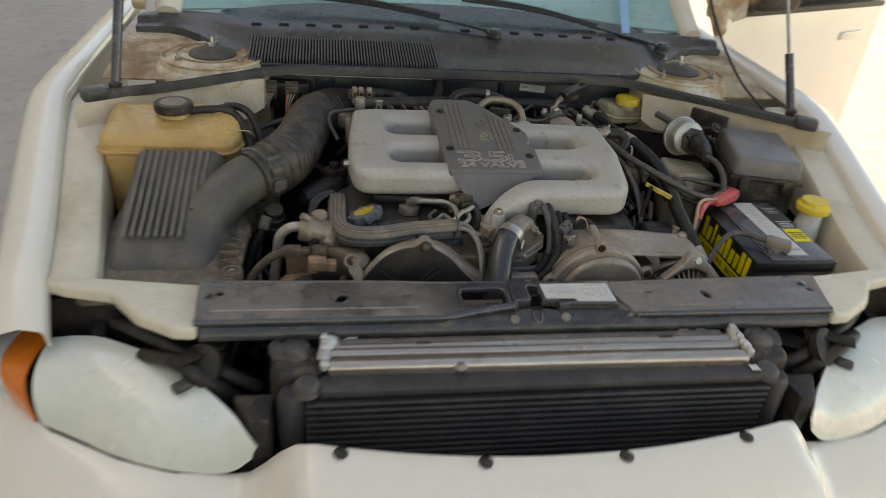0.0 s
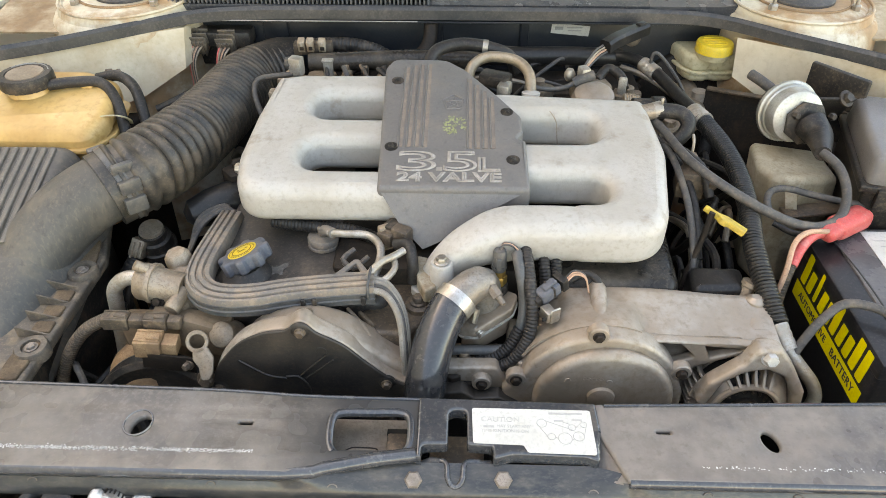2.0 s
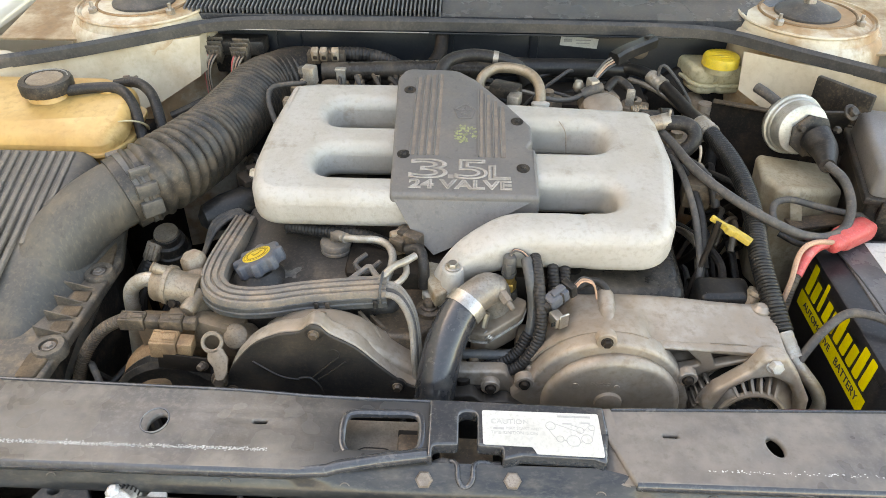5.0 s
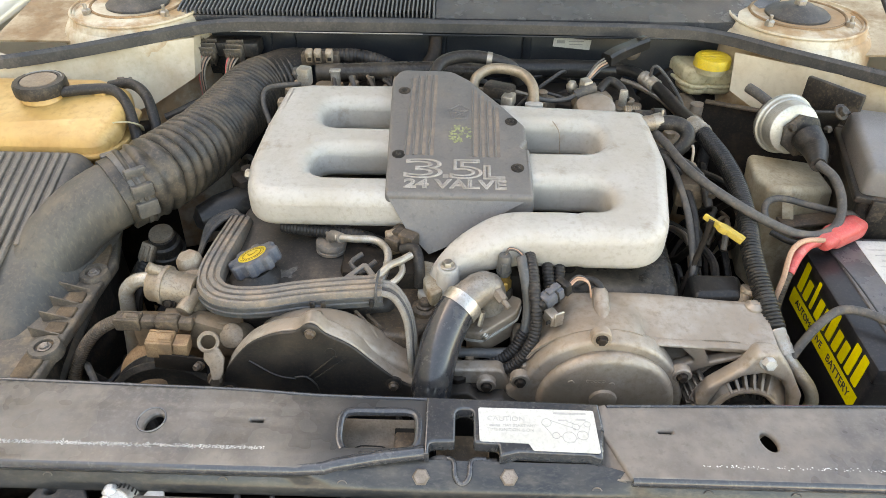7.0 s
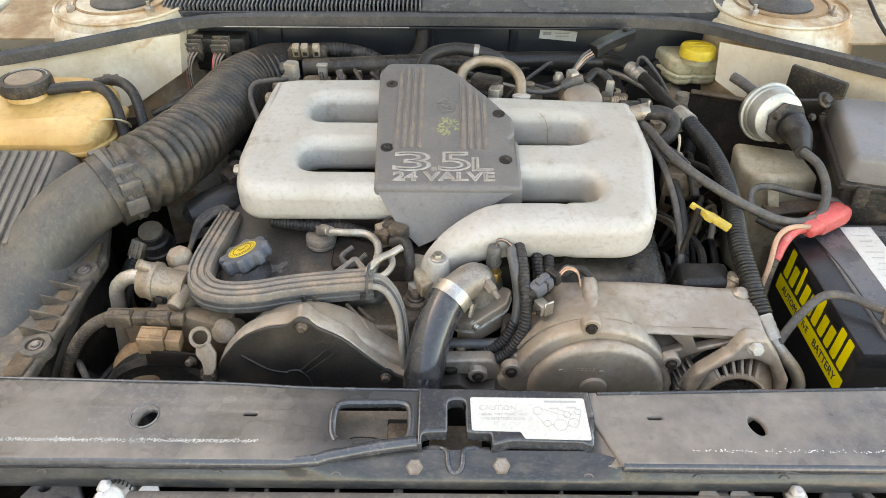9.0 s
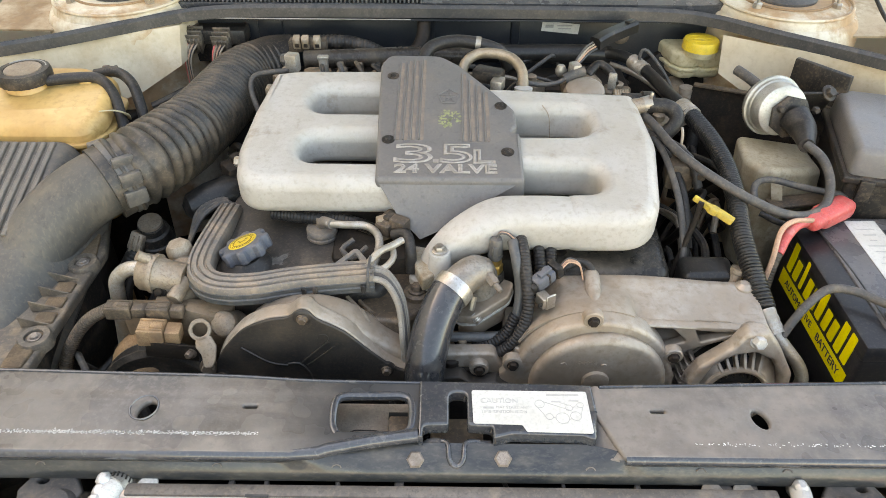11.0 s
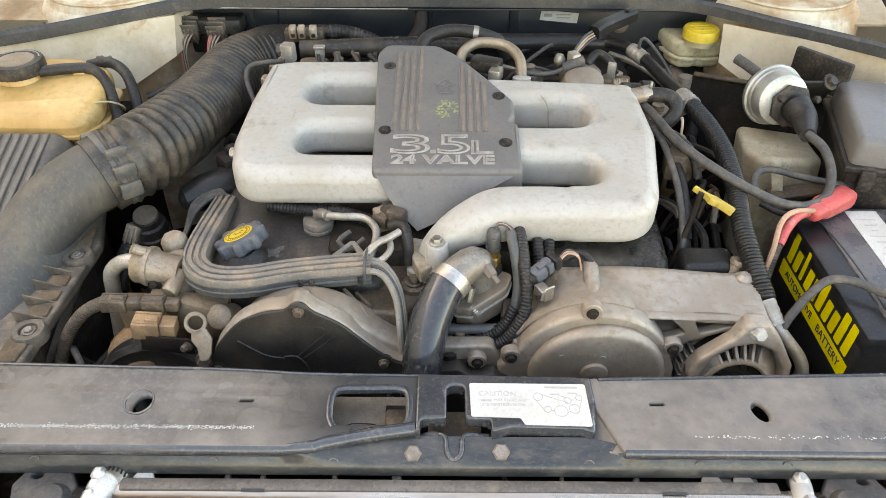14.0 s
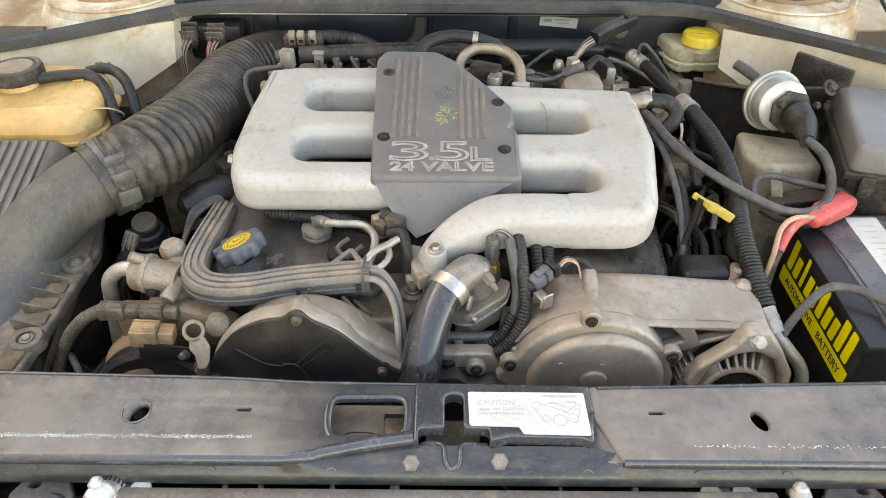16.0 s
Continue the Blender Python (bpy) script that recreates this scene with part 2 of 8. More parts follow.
    cowl_plastic=mat("cowl_plastic", (0.046, 0.048, 0.053), (0.072, 0.071, 0.072), 10, rough=0.26, dust=(0.17, 0.155, 0.14), dust_amount=0.34, dust_scale=14),
    firewall_paint=mat("firewall_paint", (0.013, 0.017, 0.022), (0.019, 0.022, 0.027), 8, rough=0.30, dust=(0.055, 0.05, 0.045), dust_amount=0.28),
    orange_lens=mat("orange_lens", (0.85, 0.20, 0.02), (0.75, 0.15, 0.02), 14, rough=0.2, coat=0.5),
    clear_lens=mat("clear_lens", (0.70, 0.72, 0.68), (0.64, 0.68, 0.66), 9, rough=0.18, coat=0.6),
    lamp_lens=mat("lamp_lens", (0.86, 0.85, 0.74), (0.76, 0.78, 0.70), 4, rough=0.14, transmission=0.10, coat=1.0, dust=(0.66, 0.57, 0.40), dust_amount=0.30, dust_scale=3, edge=1.6, spread=0.03, fine=0.0),
    reflector=mat("reflector", (0.75, 0.72, 0.62), None, 14, rough=0.25, metal=0.8),
    glass=mat("glass", (0.30, 0.50, 0.50), (0.26, 0.46, 0.47), 2, rough=0.04, spec=0.6),
    dark_glass=mat("dark_glass", (0.05, 0.04, 0.035), None, 2, rough=0.05),
    blue_tape=mat("blue_tape", (0.25, 0.48, 0.78), (0.30, 0.52, 0.80), 20, rough=0.5),
    concrete=mat("concrete", (0.54, 0.475, 0.43), (0.48, 0.42, 0.38), 0.9, rough=0.85, dust=(0.43, 0.38, 0.345), dust_amount=0.3, dust_scale=2, bump=0.2, bump_scale=60, fine=0.2),
    render_wall=mat("render_wall", (0.62, 0.57, 0.48), (0.56, 0.51, 0.43), 2, rough=0.9, bump=0.2, bump_scale=50),
    paint_smear=mat("paint_smear", (0.40, 0.42, 0.20), (0.22, 0.23, 0.15), 120, rough=0.6),
    seal_rubber=mat("seal_rubber", (0.040, 0.040, 0.041), (0.066, 0.062, 0.058), 24, rough=0.32, dust=(0.18, 0.155, 0.13), dust_amount=0.30, dust_scale=30),
    stained_paint=mat("stained_paint", (0.62, 0.52, 0.37), (0.46, 0.345, 0.22), 6, rough=0.55, dust=(0.27, 0.150, 0.070), dust_amount=0.66, dust_scale=9, edge=0.8, bump=0.1, spread=0.08, fine=0.5),
    baffle_rubber=mat("baffle_rubber", (0.155, 0.135, 0.118), (0.105, 0.09, 0.078), 16, rough=0.5, dust=(0.27, 0.215, 0.165), dust_amount=0.5, dust_scale=30, edge=0.6),
    tab_plastic=mat("tab_plastic", (0.62, 0.61, 0.58), (0.48, 0.46, 0.42), 40, rough=0.5),
    hood_fill_cut=mat("hood_fill_cut", (0.10, 0.10, 0.10), (0.13, 0.125, 0.12), 6, rough=0.9),
    scuff_paint=mat("scuff_paint", (0.80, 0.78, 0.74), (0.66, 0.64, 0.60), 80, rough=0.7),
    outlet_plastic=mat("outlet_plastic", (0.090, 0.083, 0.074), (0.125, 0.112, 0.096), 8, rough=0.48, spec=0.4, dust=(0.22, 0.175, 0.13), dust_amount=0.50, dust_scale=16, edge=1.3, bump=0.1, bump_scale=400, stretch=(1, 1, 0.4)),
    pale_wire=mat("pale_wire", (0.30, 0.275, 0.24), (0.22, 0.195, 0.165), 40, rough=0.45, dust=(0.30, 0.22, 0.15), dust_amount=0.3, dust_scale=40),
    ac_rubber=mat("ac_rubber", (0.013, 0.013, 0.013), (0.024, 0.022, 0.021), 20, rough=0.32, spec=0.4, dust=(0.12, 0.10, 0.08), dust_amount=0.16, dust_scale=40),
    cap_plastic=mat("cap_plastic", (0.085, 0.095, 0.115), (0.12, 0.12, 0.13), 26, rough=0.55, dust=(0.3, 0.26, 0.22), dust_amount=0.3, dust_scale=30),
    plug_brown=mat("plug_brown", (0.060, 0.047, 0.037), (0.100, 0.072, 0.051), 40, rough=0.48, dust=(0.29, 0.205, 0.135), dust_amount=0.42, dust_scale=50),
    flange_boss=mat("flange_boss", (0.098, 0.083, 0.068), (0.135, 0.110, 0.086), 30, rough=0.5, dust=(0.34, 0.25, 0.165), dust_amount=0.52, dust_scale=40),
    dust_cake=mat("dust_cake", (0.20, 0.135, 0.082), (0.115, 0.080, 0.052), 40, rough=0.9, dust=(0.30, 0.22, 0.145), dust_amount=0.4, dust_scale=50),
    housing_grey=mat("housing_grey", (0.33, 0.30, 0.27), (0.225, 0.190, 0.158), 24, rough=0.40, metal=0.45, dust=(0.34, 0.25, 0.17), dust_amount=0.34, dust_scale=18, edge=1.3, bump=0.3, bump_scale=260),
    clamp_grey=mat("clamp_grey", (0.075, 0.074, 0.072), (0.115, 0.105, 0.094), 24, rough=0.34, dust=(0.27, 0.215, 0.16), dust_amount=0.32, dust_scale=30, edge=1.6),
    flange_stain=mat("flange_stain", (0.41, 0.36, 0.285), (0.30, 0.23, 0.15), 30, rough=0.42, dust=(0.25, 0.165, 0.095), dust_amount=0.42, dust_scale=40, edge=1.2, bump=0.3, bump_scale=400),
    cap_print=mat("cap_print", (0.34, 0.22, 0.02), (0.26, 0.17, 0.02), 60, rough=0.5),
    loom_side=mat("loom_side", (0.060, 0.066, 0.072), (0.088, 0.088, 0.086), 26, rough=0.36, dust=(0.24, 0.20, 0.16), dust_amount=0.30, dust_scale=30, edge=1.5),
    pump_brown=mat("pump_brown", (0.17, 0.122, 0.082), (0.23, 0.162, 0.105), 18, rough=0.55, dust=(0.30, 0.205, 0.13), dust_amount=0.5, dust_scale=22, bump=0.25, bump_scale=240),
    wear_grey=mat("wear_grey", (0.17, 0.155, 0.14), (0.10, 0.09, 0.08), 120, rough=0.7),
    chalk=mat("chalk", (0.52, 0.50, 0.46), (0.34, 0.32, 0.29), 80, rough=0.8),
)


# ---- shape helpers ----
def thing(name, loc, label, category, group="", kind=""):
    e = new(name)
    e.location, e.empty_display_size = loc, 0.05
    e["at"] = list(loc)
    return tagged(e, label, category, group, kind)


def finish(me, angle=38):
    me.polygons.foreach_set("use_smooth", [True] * len(me.polygons))
    me.set_sharp_from_angle(angle=radians(angle))
    me.update()
    return me


def crisp(me):
    """Keeps the flat faces of a plate flat beside its rounded edges."""
    big = sorted(me.polygons, key=lambda p: -p.area)[:4]
    flats = [p.normal.copy() for p in big]
    level = [max(f.dot(p.normal) for f in flats) > 0.9985 for p in me.polygons]
    sides = {}
    for p in me.polygons:
        for k in p.edge_keys:
            sides.setdefault(k, set()).add(level[p.index])
    sharp = me.attributes.get("sharp_edge") or me.attributes.new("sharp_edge", "BOOLEAN", "EDGE")
    for e in me.edges:
        if len(sides.get(tuple(sorted(e.vertices)), ())) == 2:
            sharp.data[e.index].value = True


def link(name, me, material, parent=None, label="", angle=38):
    me.materials.clear()
    me.materials.append(M[material])
    ob = new(name, finish(me, angle))
    if angle == 60:
        crisp(me)
    if parent is not None:
        ob.parent = parent
        base = parent.get("at")
        if base is not None:
            ob.matrix_parent_inverse = Matrix.Translation(list(base)).inverted()
    return tagged(ob, label)


def part(name, bm, material, parent=None, label="", angle=38):
    """One bmesh, in world metres, as one mesh under a thing or a part."""
    bmesh.ops.recalc_face_normals(bm, faces=bm.faces)
    me = bpy.data.meshes.new(name)
    bm.to_mesh(me)
    bm.free()
    return link(name, me, material, parent, label, angle)


def join(*bms):
    out = bms[0]
    for b in bms[1:]:
        me = bpy.data.meshes.new("t")
        b.to_mesh(me)
        b.free()
        out.from_mesh(me)
        bpy.data.meshes.remove(me)
    return out


def box(size, at=(0, 0, 0), bevel=0.0, m=None, segs=2, taper=1.0):
    """A box of that size, centred at a place, with rounded edges; taper scales its top."""
    bm = bmesh.new()
    bmesh.ops.create_cube(bm, size=1)
    for v in bm.verts:
        k = taper if v.co.z > 0 else 1.0
        v.co = Vector((v.co.x * size[0] * k, v.co.y * size[1] * k, v.co.z * size[2]))
    if bevel:
        bmesh.ops.bevel(bm, geom=bm.edges[:], offset=bevel, segments=segs, affect="EDGES", profile=0.5)
    bm.transform(Matrix.Translation(at) @ (m or Matrix()))
    return bm


def frame_of(direction):
    """A turn that lays z along a direction."""
    return Vector(direction).normalized().to_track_quat("Z", "Y").to_matrix().to_4x4()


def lathe(profile, at=(0, 0, 0), axis=(0, 0, 1), n=32, lobes=0, depth=0.0):
    """A turned body: profile of (radius, height) along an axis from a place; lobes make its rim wavy."""
    bm = bmesh.new()
    rings = []
    for r, h in profile:
        ring = []
        for i in range(n):
            a = 2 * math.pi * i / n
            k = r * (1 + depth * math.cos(lobes * a)) if lobes else r
            ring.append(bm.verts.new((k * math.cos(a), k * math.sin(a), h)))
        rings.append(ring)
    for a, b in zip(rings, rings[1:]):
        for i in range(n):
            bm.faces.new((a[i], a[(i + 1) % n], b[(i + 1) % n], b[i]))
    for ring, flip in ((rings[0], True), (rings[-1], False)):
        bm.faces.new(ring[::-1] if flip else ring)
    bm.transform(Matrix.Translation(at) @ frame_of(axis))
    return bm


def smooth_path(points, step=0.006):
    """Points along a smooth curve through the given ones, about a step apart."""
    p = [Vector(q) for q in points]
    p = [p[0] * 2 - p[1], *p, p[-1] * 2 - p[-2]]
    out = []
    for a, b, c, d in zip(p, p[1:], p[2:], p[3:]):
        k = max(2, int((c - b).length / step))
        for i in range(k):
            t = i / k
            out.append(0.5 * (2 * b + (c - a) * t + (2 * a - 5 * b + 4 * c - d) * t * t + (3 * b - a - 3 * c + d) * t ** 3))
    out.append(p[-2])
    return out


def sweep(points, section, step=0.006, up=None, closed=True, size=None):
    """A section of (side, up) offsets carried along a smooth path; size(s) scales it at the length s."""
    path = smooth_path(points, step)
    bm = bmesh.new()
    rings, normal, run = [], Vector(up or (0.0, 0.3, 1.0)), 0.0
    for i, q in enumerate(path):
        d = (path[min(i + 1, len(path) - 1)] - path[max(i - 1, 0)]).normalized()
        if i:
            run += (q - path[i - 1]).length
        if up:
            normal = Vector(up)
        normal = (normal - d * normal.dot(d)).normalized()
        side = d.cross(normal)
        k = size(run) if size else 1.0
        rings.append([bm.verts.new(q + side * (u * k) + normal * (v * k)) for u, v in section])
    n = len(section)
    for a, b in zip(rings, rings[1:]):
        for i in range(n):
            bm.faces.new((a[i], a[(i + 1) % n], b[(i + 1) % n], b[i]))
    bm.faces.new(rings[0][::-1])
    bm.faces.new(rings[-1])
    return bm


def circle(r, n=14, k=1.0):
    return [(r * math.cos(2 * math.pi * i / n), r * k * math.sin(2 * math.pi * i / n)) for i in range(n)]


def tube(points, r, n=14, step=0.006, rib=0.0, pitch=0.006):
    """A round tube; ribs of a pitch make it a corrugated one."""
    if rib:
        return sweep(points, circle(r, n), step=pitch / 7, size=lambda s: 1 + rib * abs(math.sin(math.pi * s / pitch)) ** 0.7)
    return sweep(points, circle(r, n), step=step)


def rounded(points, r, n=6):
    """A closed outline with its corners rounded; r is one radius or one for each corner."""
    out, k = [], len(points)
    for i, p in enumerate(points):
        a, b, c = Vector(points[i - 1]), Vector(p), Vector(points[(i + 1) % k])
        rr = r[i] if isinstance(r, (list, tuple)) else r
        u, v = (a - b), (c - b)
        half = u.angle(v) / 2
        cut = min(rr / max(math.tan(half), 1e-3), u.length * 0.49, v.length * 0.49)
        if rr <= 0 or cut < 1e-5:
            out.append(tuple(b))
            continue
        s, e = b + u.normalized() * cut, b + v.normalized() * cut
        for j in range(n + 1):
            t = j / n
            out.append(tuple((1 - t) ** 2 * s + 2 * t * (1 - t) * b + t * t * e))
    return out


def slab(loops, low, high, bevel=0.0, shape=None, segs=3):
    """A plate in plan, from closed outlines (the later ones are holes), between two heights, with rounded edges."""
    cu = bpy.data.curves.new("slab", "CURVE")
    cu.dimensions, cu.fill_mode = "2D", "BOTH"
    cu.extrude, cu.bevel_depth, cu.bevel_resolution, cu.offset = (high - low) / 2 - bevel, bevel, segs, -bevel
    for loop in loops:
        sp = cu.splines.new("POLY")
        sp.points.add(len(loop) - 1)
        for q, p in zip(sp.points, loop):
            q.co = (p[0], p[1], 0, 1)
        sp.use_cyclic_u = True
    ob = bpy.data.objects.new("slab", cu)
    scene.collection.objects.link(ob)
    me = bpy.data.meshes.new_from_object(ob.evaluated_get(bpy.context.evaluated_depsgraph_get()))
    bpy.data.objects.remove(ob)
    bpy.data.curves.remove(cu)
    bm = bmesh.new()
    bm.from_mesh(me)
    bpy.data.meshes.remove(me)
    bmesh.ops.remove_doubles(bm, verts=bm.verts, dist=1e-5)
    for v in bm.verts:
        v.co.z += (low + high) / 2
        if shape:
            v.co = Vector(shape(*v.co))
    return bm


def words(text, size, m, depth=0.0004, outline=0.0, shear=0.0, stretch=1.0):
    """Letters as a mesh, laid by a matrix; outline draws their edges alone, as a raised line."""
    cu = bpy.data.curves.new("words", "FONT")
    cu.body, cu.size, cu.shear = text, size, shear
    cu.align_x, cu.align_y = "CENTER", "CENTER"
    if outline:
        cu.fill_mode, cu.bevel_depth, cu.bevel_resolution = "NONE", outline, 1
    else:
        cu.extrude = depth
    ob = bpy.data.objects.new("words", cu)
    scene.collection.objects.link(ob)
    me = bpy.data.meshes.new_from_object(ob.evaluated_get(bpy.context.evaluated_depsgraph_get()))
    bpy.data.objects.remove(ob)
    bpy.data.curves.remove(cu)
    bm = bmesh.new()
    bm.from_mesh(me)
    bpy.data.meshes.remove(me)
    bm.transform(m @ Matrix.Diagonal((stretch, 1, 1, 1)))
    return bm


def bolt(parent, at, r=0.008, axis=(0, 0, 1), material="rusty_bolt", h=0.006, washer=1.5, name="bolt"):
    a = Vector(axis).normalized()
    bm = lathe([(r * washer, 0), (r * washer, h * 0.35), (r * washer * 0.95, h * 0.4)], at, axis, 20)
    head = lathe([(r, h * 0.4), (r, h), (r * 0.8, h * 1.25)], at, axis, 6)
    return part(name, join(bm, head), material, parent)


def surface(rows):
    """A smooth sheet through rows of points."""
    bm = bmesh.new()
    g = [[bm.verts.new(p) for p in row] for row in rows]
    for a, b in zip(g, g[1:]):
        for i in range(len(a) - 1):
            bm.faces.new((a[i], a[i + 1], b[i + 1], b[i]))
    return bm


def thick(bm, d):
    bmesh.ops.recalc_face_normals(bm, faces=bm.faces)
    bmesh.ops.solidify(bm, geom=bm.faces[:], thickness=d)
    return bm


def ease(t):
    return t * t * (3 - 2 * t)


def rot_z(deg):
    return Matrix.Rotation(radians(deg), 4, "Z")


# ---- setting ----
part("ground", surface([[(x, y, 0) for x in (-150, -20, -6, 0, 6, 20, 150)] for y in (-150, -20, -6, 0, 6, 20, 150)]), "concrete")
tagged(bpy.data.objects["ground"], "pale grey concrete yard under the car", "ground", kind="structure")
# Unseen wall, added and sized so its shadow covers the engine bay.
part("sun_block_wall", box((0.25, 26, 6.0), (-4.4, 3.0, 3.0), 0.01), "render_wall")
tagged(bpy.data.objects["sun_block_wall"], "tall plain cream wall, unseen, added to shade the car", "wall", kind="structure")

# ---- car body ----
car = thing("car", (0, 1.5, 0), "cream-white saloon car with its hood raised and driver's door open", "car")


def mirror(bm):
    """The same shape on the other side of the car."""
    bm.transform(Matrix.Diagonal((-1, 1, 1, 1)))
    bmesh.ops.reverse_faces(bm, faces=bm.faces)
    return bm


def rail_edge(y):
    """The bay's side opening, and the outer edge of the rail beside it, at a distance along the car."""
    return -0.730 - 0.195 * min(y, 0.9), -0.814 - 0.20 * min(y, 0.72)


def fender():
    """The wing's crown and side, from the lamp to the screen pillar."""
    rows = []
    for i in range(41):
        t = i / 40
        y = 1.605 * t
        inner = rail_edge(y)[1]
        outer = inner - 0.115 + 0.02 * t
        top = 0.785 + 0.10 * ease(min(1, max(0, y - 0.06) / 0.8)) + 0.05 * t - 0.055 * max(0, 1 - y / 0.10) ** 1.5
        w = inner - outer
        rows.append([(inner + 0.004, y, top - 0.03), (inner, y, top - 0.006), (inner - 0.008, y, top), (inner - w * 0.35, y, top + 0.006),
                     (inner - w * 0.65, y, top - 0.004), (inner - w * 0.88, y, top - 0.03), (outer, y, top - 0.09),
                     (outer - 0.012, y, top - 0.22), (outer - 0.005, y, top - 0.40), (outer + 0.02, y, 0.32)])
    return thick(surface(rows), 0.004)


part("fender", fender(), "car_paint", car, angle=59)
part("fender", mirror(fender()), "car_paint", car, angle=59)


def gutter():
    """The pale inner rail between the wing's edge and the bay."""
    rows = []
    for i in range(17):
        t = i / 16
        y = 0.084 + 0.726 * t
        a, b = rail_edge(y)
        z = 0.775 + 0.095 * ease(min(1, t * 1.1))
        rows.append([(a + 0.004, y, z - 0.10), (a + 0.002, y, z - 0.014), (a - 0.004, y, z - 0.003), (a - 0.012, y, z), (b + 0.012, y, z + 0.002), (b + 0.003, y, z - 0.004), (b - 0.004, y, z - 0.03)])
    return thick(surface(rows), 0.003)


part("inner_rail", gutter(), "rail_paint", car)
part("inner_rail", mirror(gutter()), "rail_paint", car)


def lamp_foot(a):
    """How far forward the headlamp's lower edge lies, at a distance from the car's middle."""
    return float(np.interp(a, [0.475, 0.60, 0.69, 0.81, 0.95, 1.02], [-0.215, -0.205, -0.17, -0.10, 0.03, 0.11]))


def lip(x):
    a = abs(x)
    t = ease(min(1, max(0, (a - 0.385) / 0.105)))
    y = -0.32 + 0.06 * (a / 0.43) ** 2
    return y * (1 - t) + (lamp_foot(a) - 0.014) * t, 0.70 * (1 - t) + 0.606 * t, 0.030 * (1 - t) + 0.02 * t


def fascia():
    """The front bumper skin with its upper lip."""
    rows = []
    for i in range(85):
        x = (-1 + 2 * i / 84) * 1.0
        y, z, back = lip(x)
        d = Vector((0.04, lip(x + 0.02)[0] - lip(x - 0.02)[0] if abs(x) < 0.40 or abs(x) > 0.50 else 0.0, 0)).normalized()
        nx, ny = d.y, -d.x
        rows.append([(x - nx * back, y - ny * back, z - 0.012), (x - nx * back * 0.9, y - ny * back * 0.9, z), (x - nx * 0.012, y - ny * 0.012, z),
                     (x + nx * 0.004, y + ny * 0.004, z - 0.004), (x + nx * 0.05, y + ny * 0.05, z - 0.022), (x + nx * 0.09, y + ny * 0.09, z - 0.06),
                     (x + nx * 0.12, y + ny * 0.12, z - 0.13), (x + nx * 0.12, y + ny * 0.12, 0.38), (x + nx * 0.08, y + ny * 0.08, 0.24)])
    return thick(surface(rows), 0.004)


bumper = part("bumper", fascia(), "car_paint", car, angle=59)
for x in (-0.339, -0.130, 0.086, 0.296):
    part("push_pin", lathe([(0.011, 0), (0.011, 0.002), (0.007, 0.005), (0.003, 0.006)], (x, -0.305 + 0.06 * (x / 0.43) ** 2, 0.7005), n=16), "black_plastic", bumper, "black plastic push pin")


def lens(side):
    """The long headlamp's bulged cover, as a sheet between its upper and its lower edge."""
    upper = smooth_path([(-0.464, -0.215, 0.668), (-0.512, -0.150, 0.688), (-0.613, -0.052, 0.700), (-0.716, 0.012, 0.700), (-0.768, 0.034, 0.695), (-0.822, 0.040, 0.688)], 0.012)
    lower = smooth_path([(-0.472, -0.214, 0.640), (-0.511, -0.212, 0.612), (-0.597, -0.196, 0.606), (-0.687, -0.160, 0.606), (-0.75, -0.122, 0.606), (-0.815, -0.085, 0.606)], 0.012)
    rows, n = [], 30
    for i in range(n + 1):
        a = upper[round(i / n * (len(upper) - 1))]
        b = lower[round(i / n * (len(lower) - 1))]
        row = []
        for j in range(13):
            t = j / 12
            p = a.lerp(b, t)
            k = math.sin(math.pi * t) ** 0.8 * math.sin(math.pi * min(1, i / n * 1.4 + 0.03) / 2 if i / n < 0.7 else math.pi / 2)
            row.append(p + Vector((-0.010, -0.026, 0.024)) * k)
        rows.append(row)
    bm = thick(surface(rows), 0.004)
    return bm if side < 0 else mirror(bm)


def corner_lamp(side, lo, hi):
    rows = []
    for i in range(9):
        u = lo + (hi - lo) * i / 8
        x = -0.826 - 0.105 * u
        rows.append([Vector((x, 0.045 + 0.065 * u, 0.688 - 0.01 * u)).lerp(Vector((x + 0.005 * u, -0.080 + 0.10 * u, 0.604)), t / 8)
                     + Vector((-0.02, -0.022, 0.018)) * math.sin(math.pi * t / 8) for t in range(9)])
    bm = thick(surface(rows), 0.004)
    return bm if side < 0 else mirror(bm)


for side in (-1, 1):
    lamp = thing("headlamp", (side * 0.63, -0.1, 0.55), "weathered clear headlamp with a hazed yellowish lens", "headlamp", group="front lamps")
    part("lens", lens(side), "lamp_lens", lamp, angle=59)
    bowl = lathe([(0.02, 0.0), (0.045, 0.012), (0.060, 0.030), (0.062, 0.034)], (side * 0.64, -0.045, 0.585), (0, -0.8, 0.35), 24)
    part("reflector", bowl, "reflector", lamp)
    part("lamp_housing", box((0.26, 0.06, 0.06), (side * 0.66, 0.020, 0.60), 0.02, rot_z(-side * 30)), "black_plastic", lamp)
    turn = thing("corner_lamp", (side * 0.85, 0.02, 0.56), "corner lamp with an amber and a clear part", "lamp", group="corner lamps")
    part("amber_lens", corner_lamp(side, 0.0, 0.5), "orange_lens", turn, "amber lens")
    part("clear_lens", corner_lamp(side, 0.52, 1.0), "clear_lens", turn, "clear lens")


# Cowl, screen, door and hood.
def cowl_height(x, y):
    return 0.928 + 0.16 * max(0.0, y - 0.86) - 0.05 * max(0.0, abs(x) - 0.55)


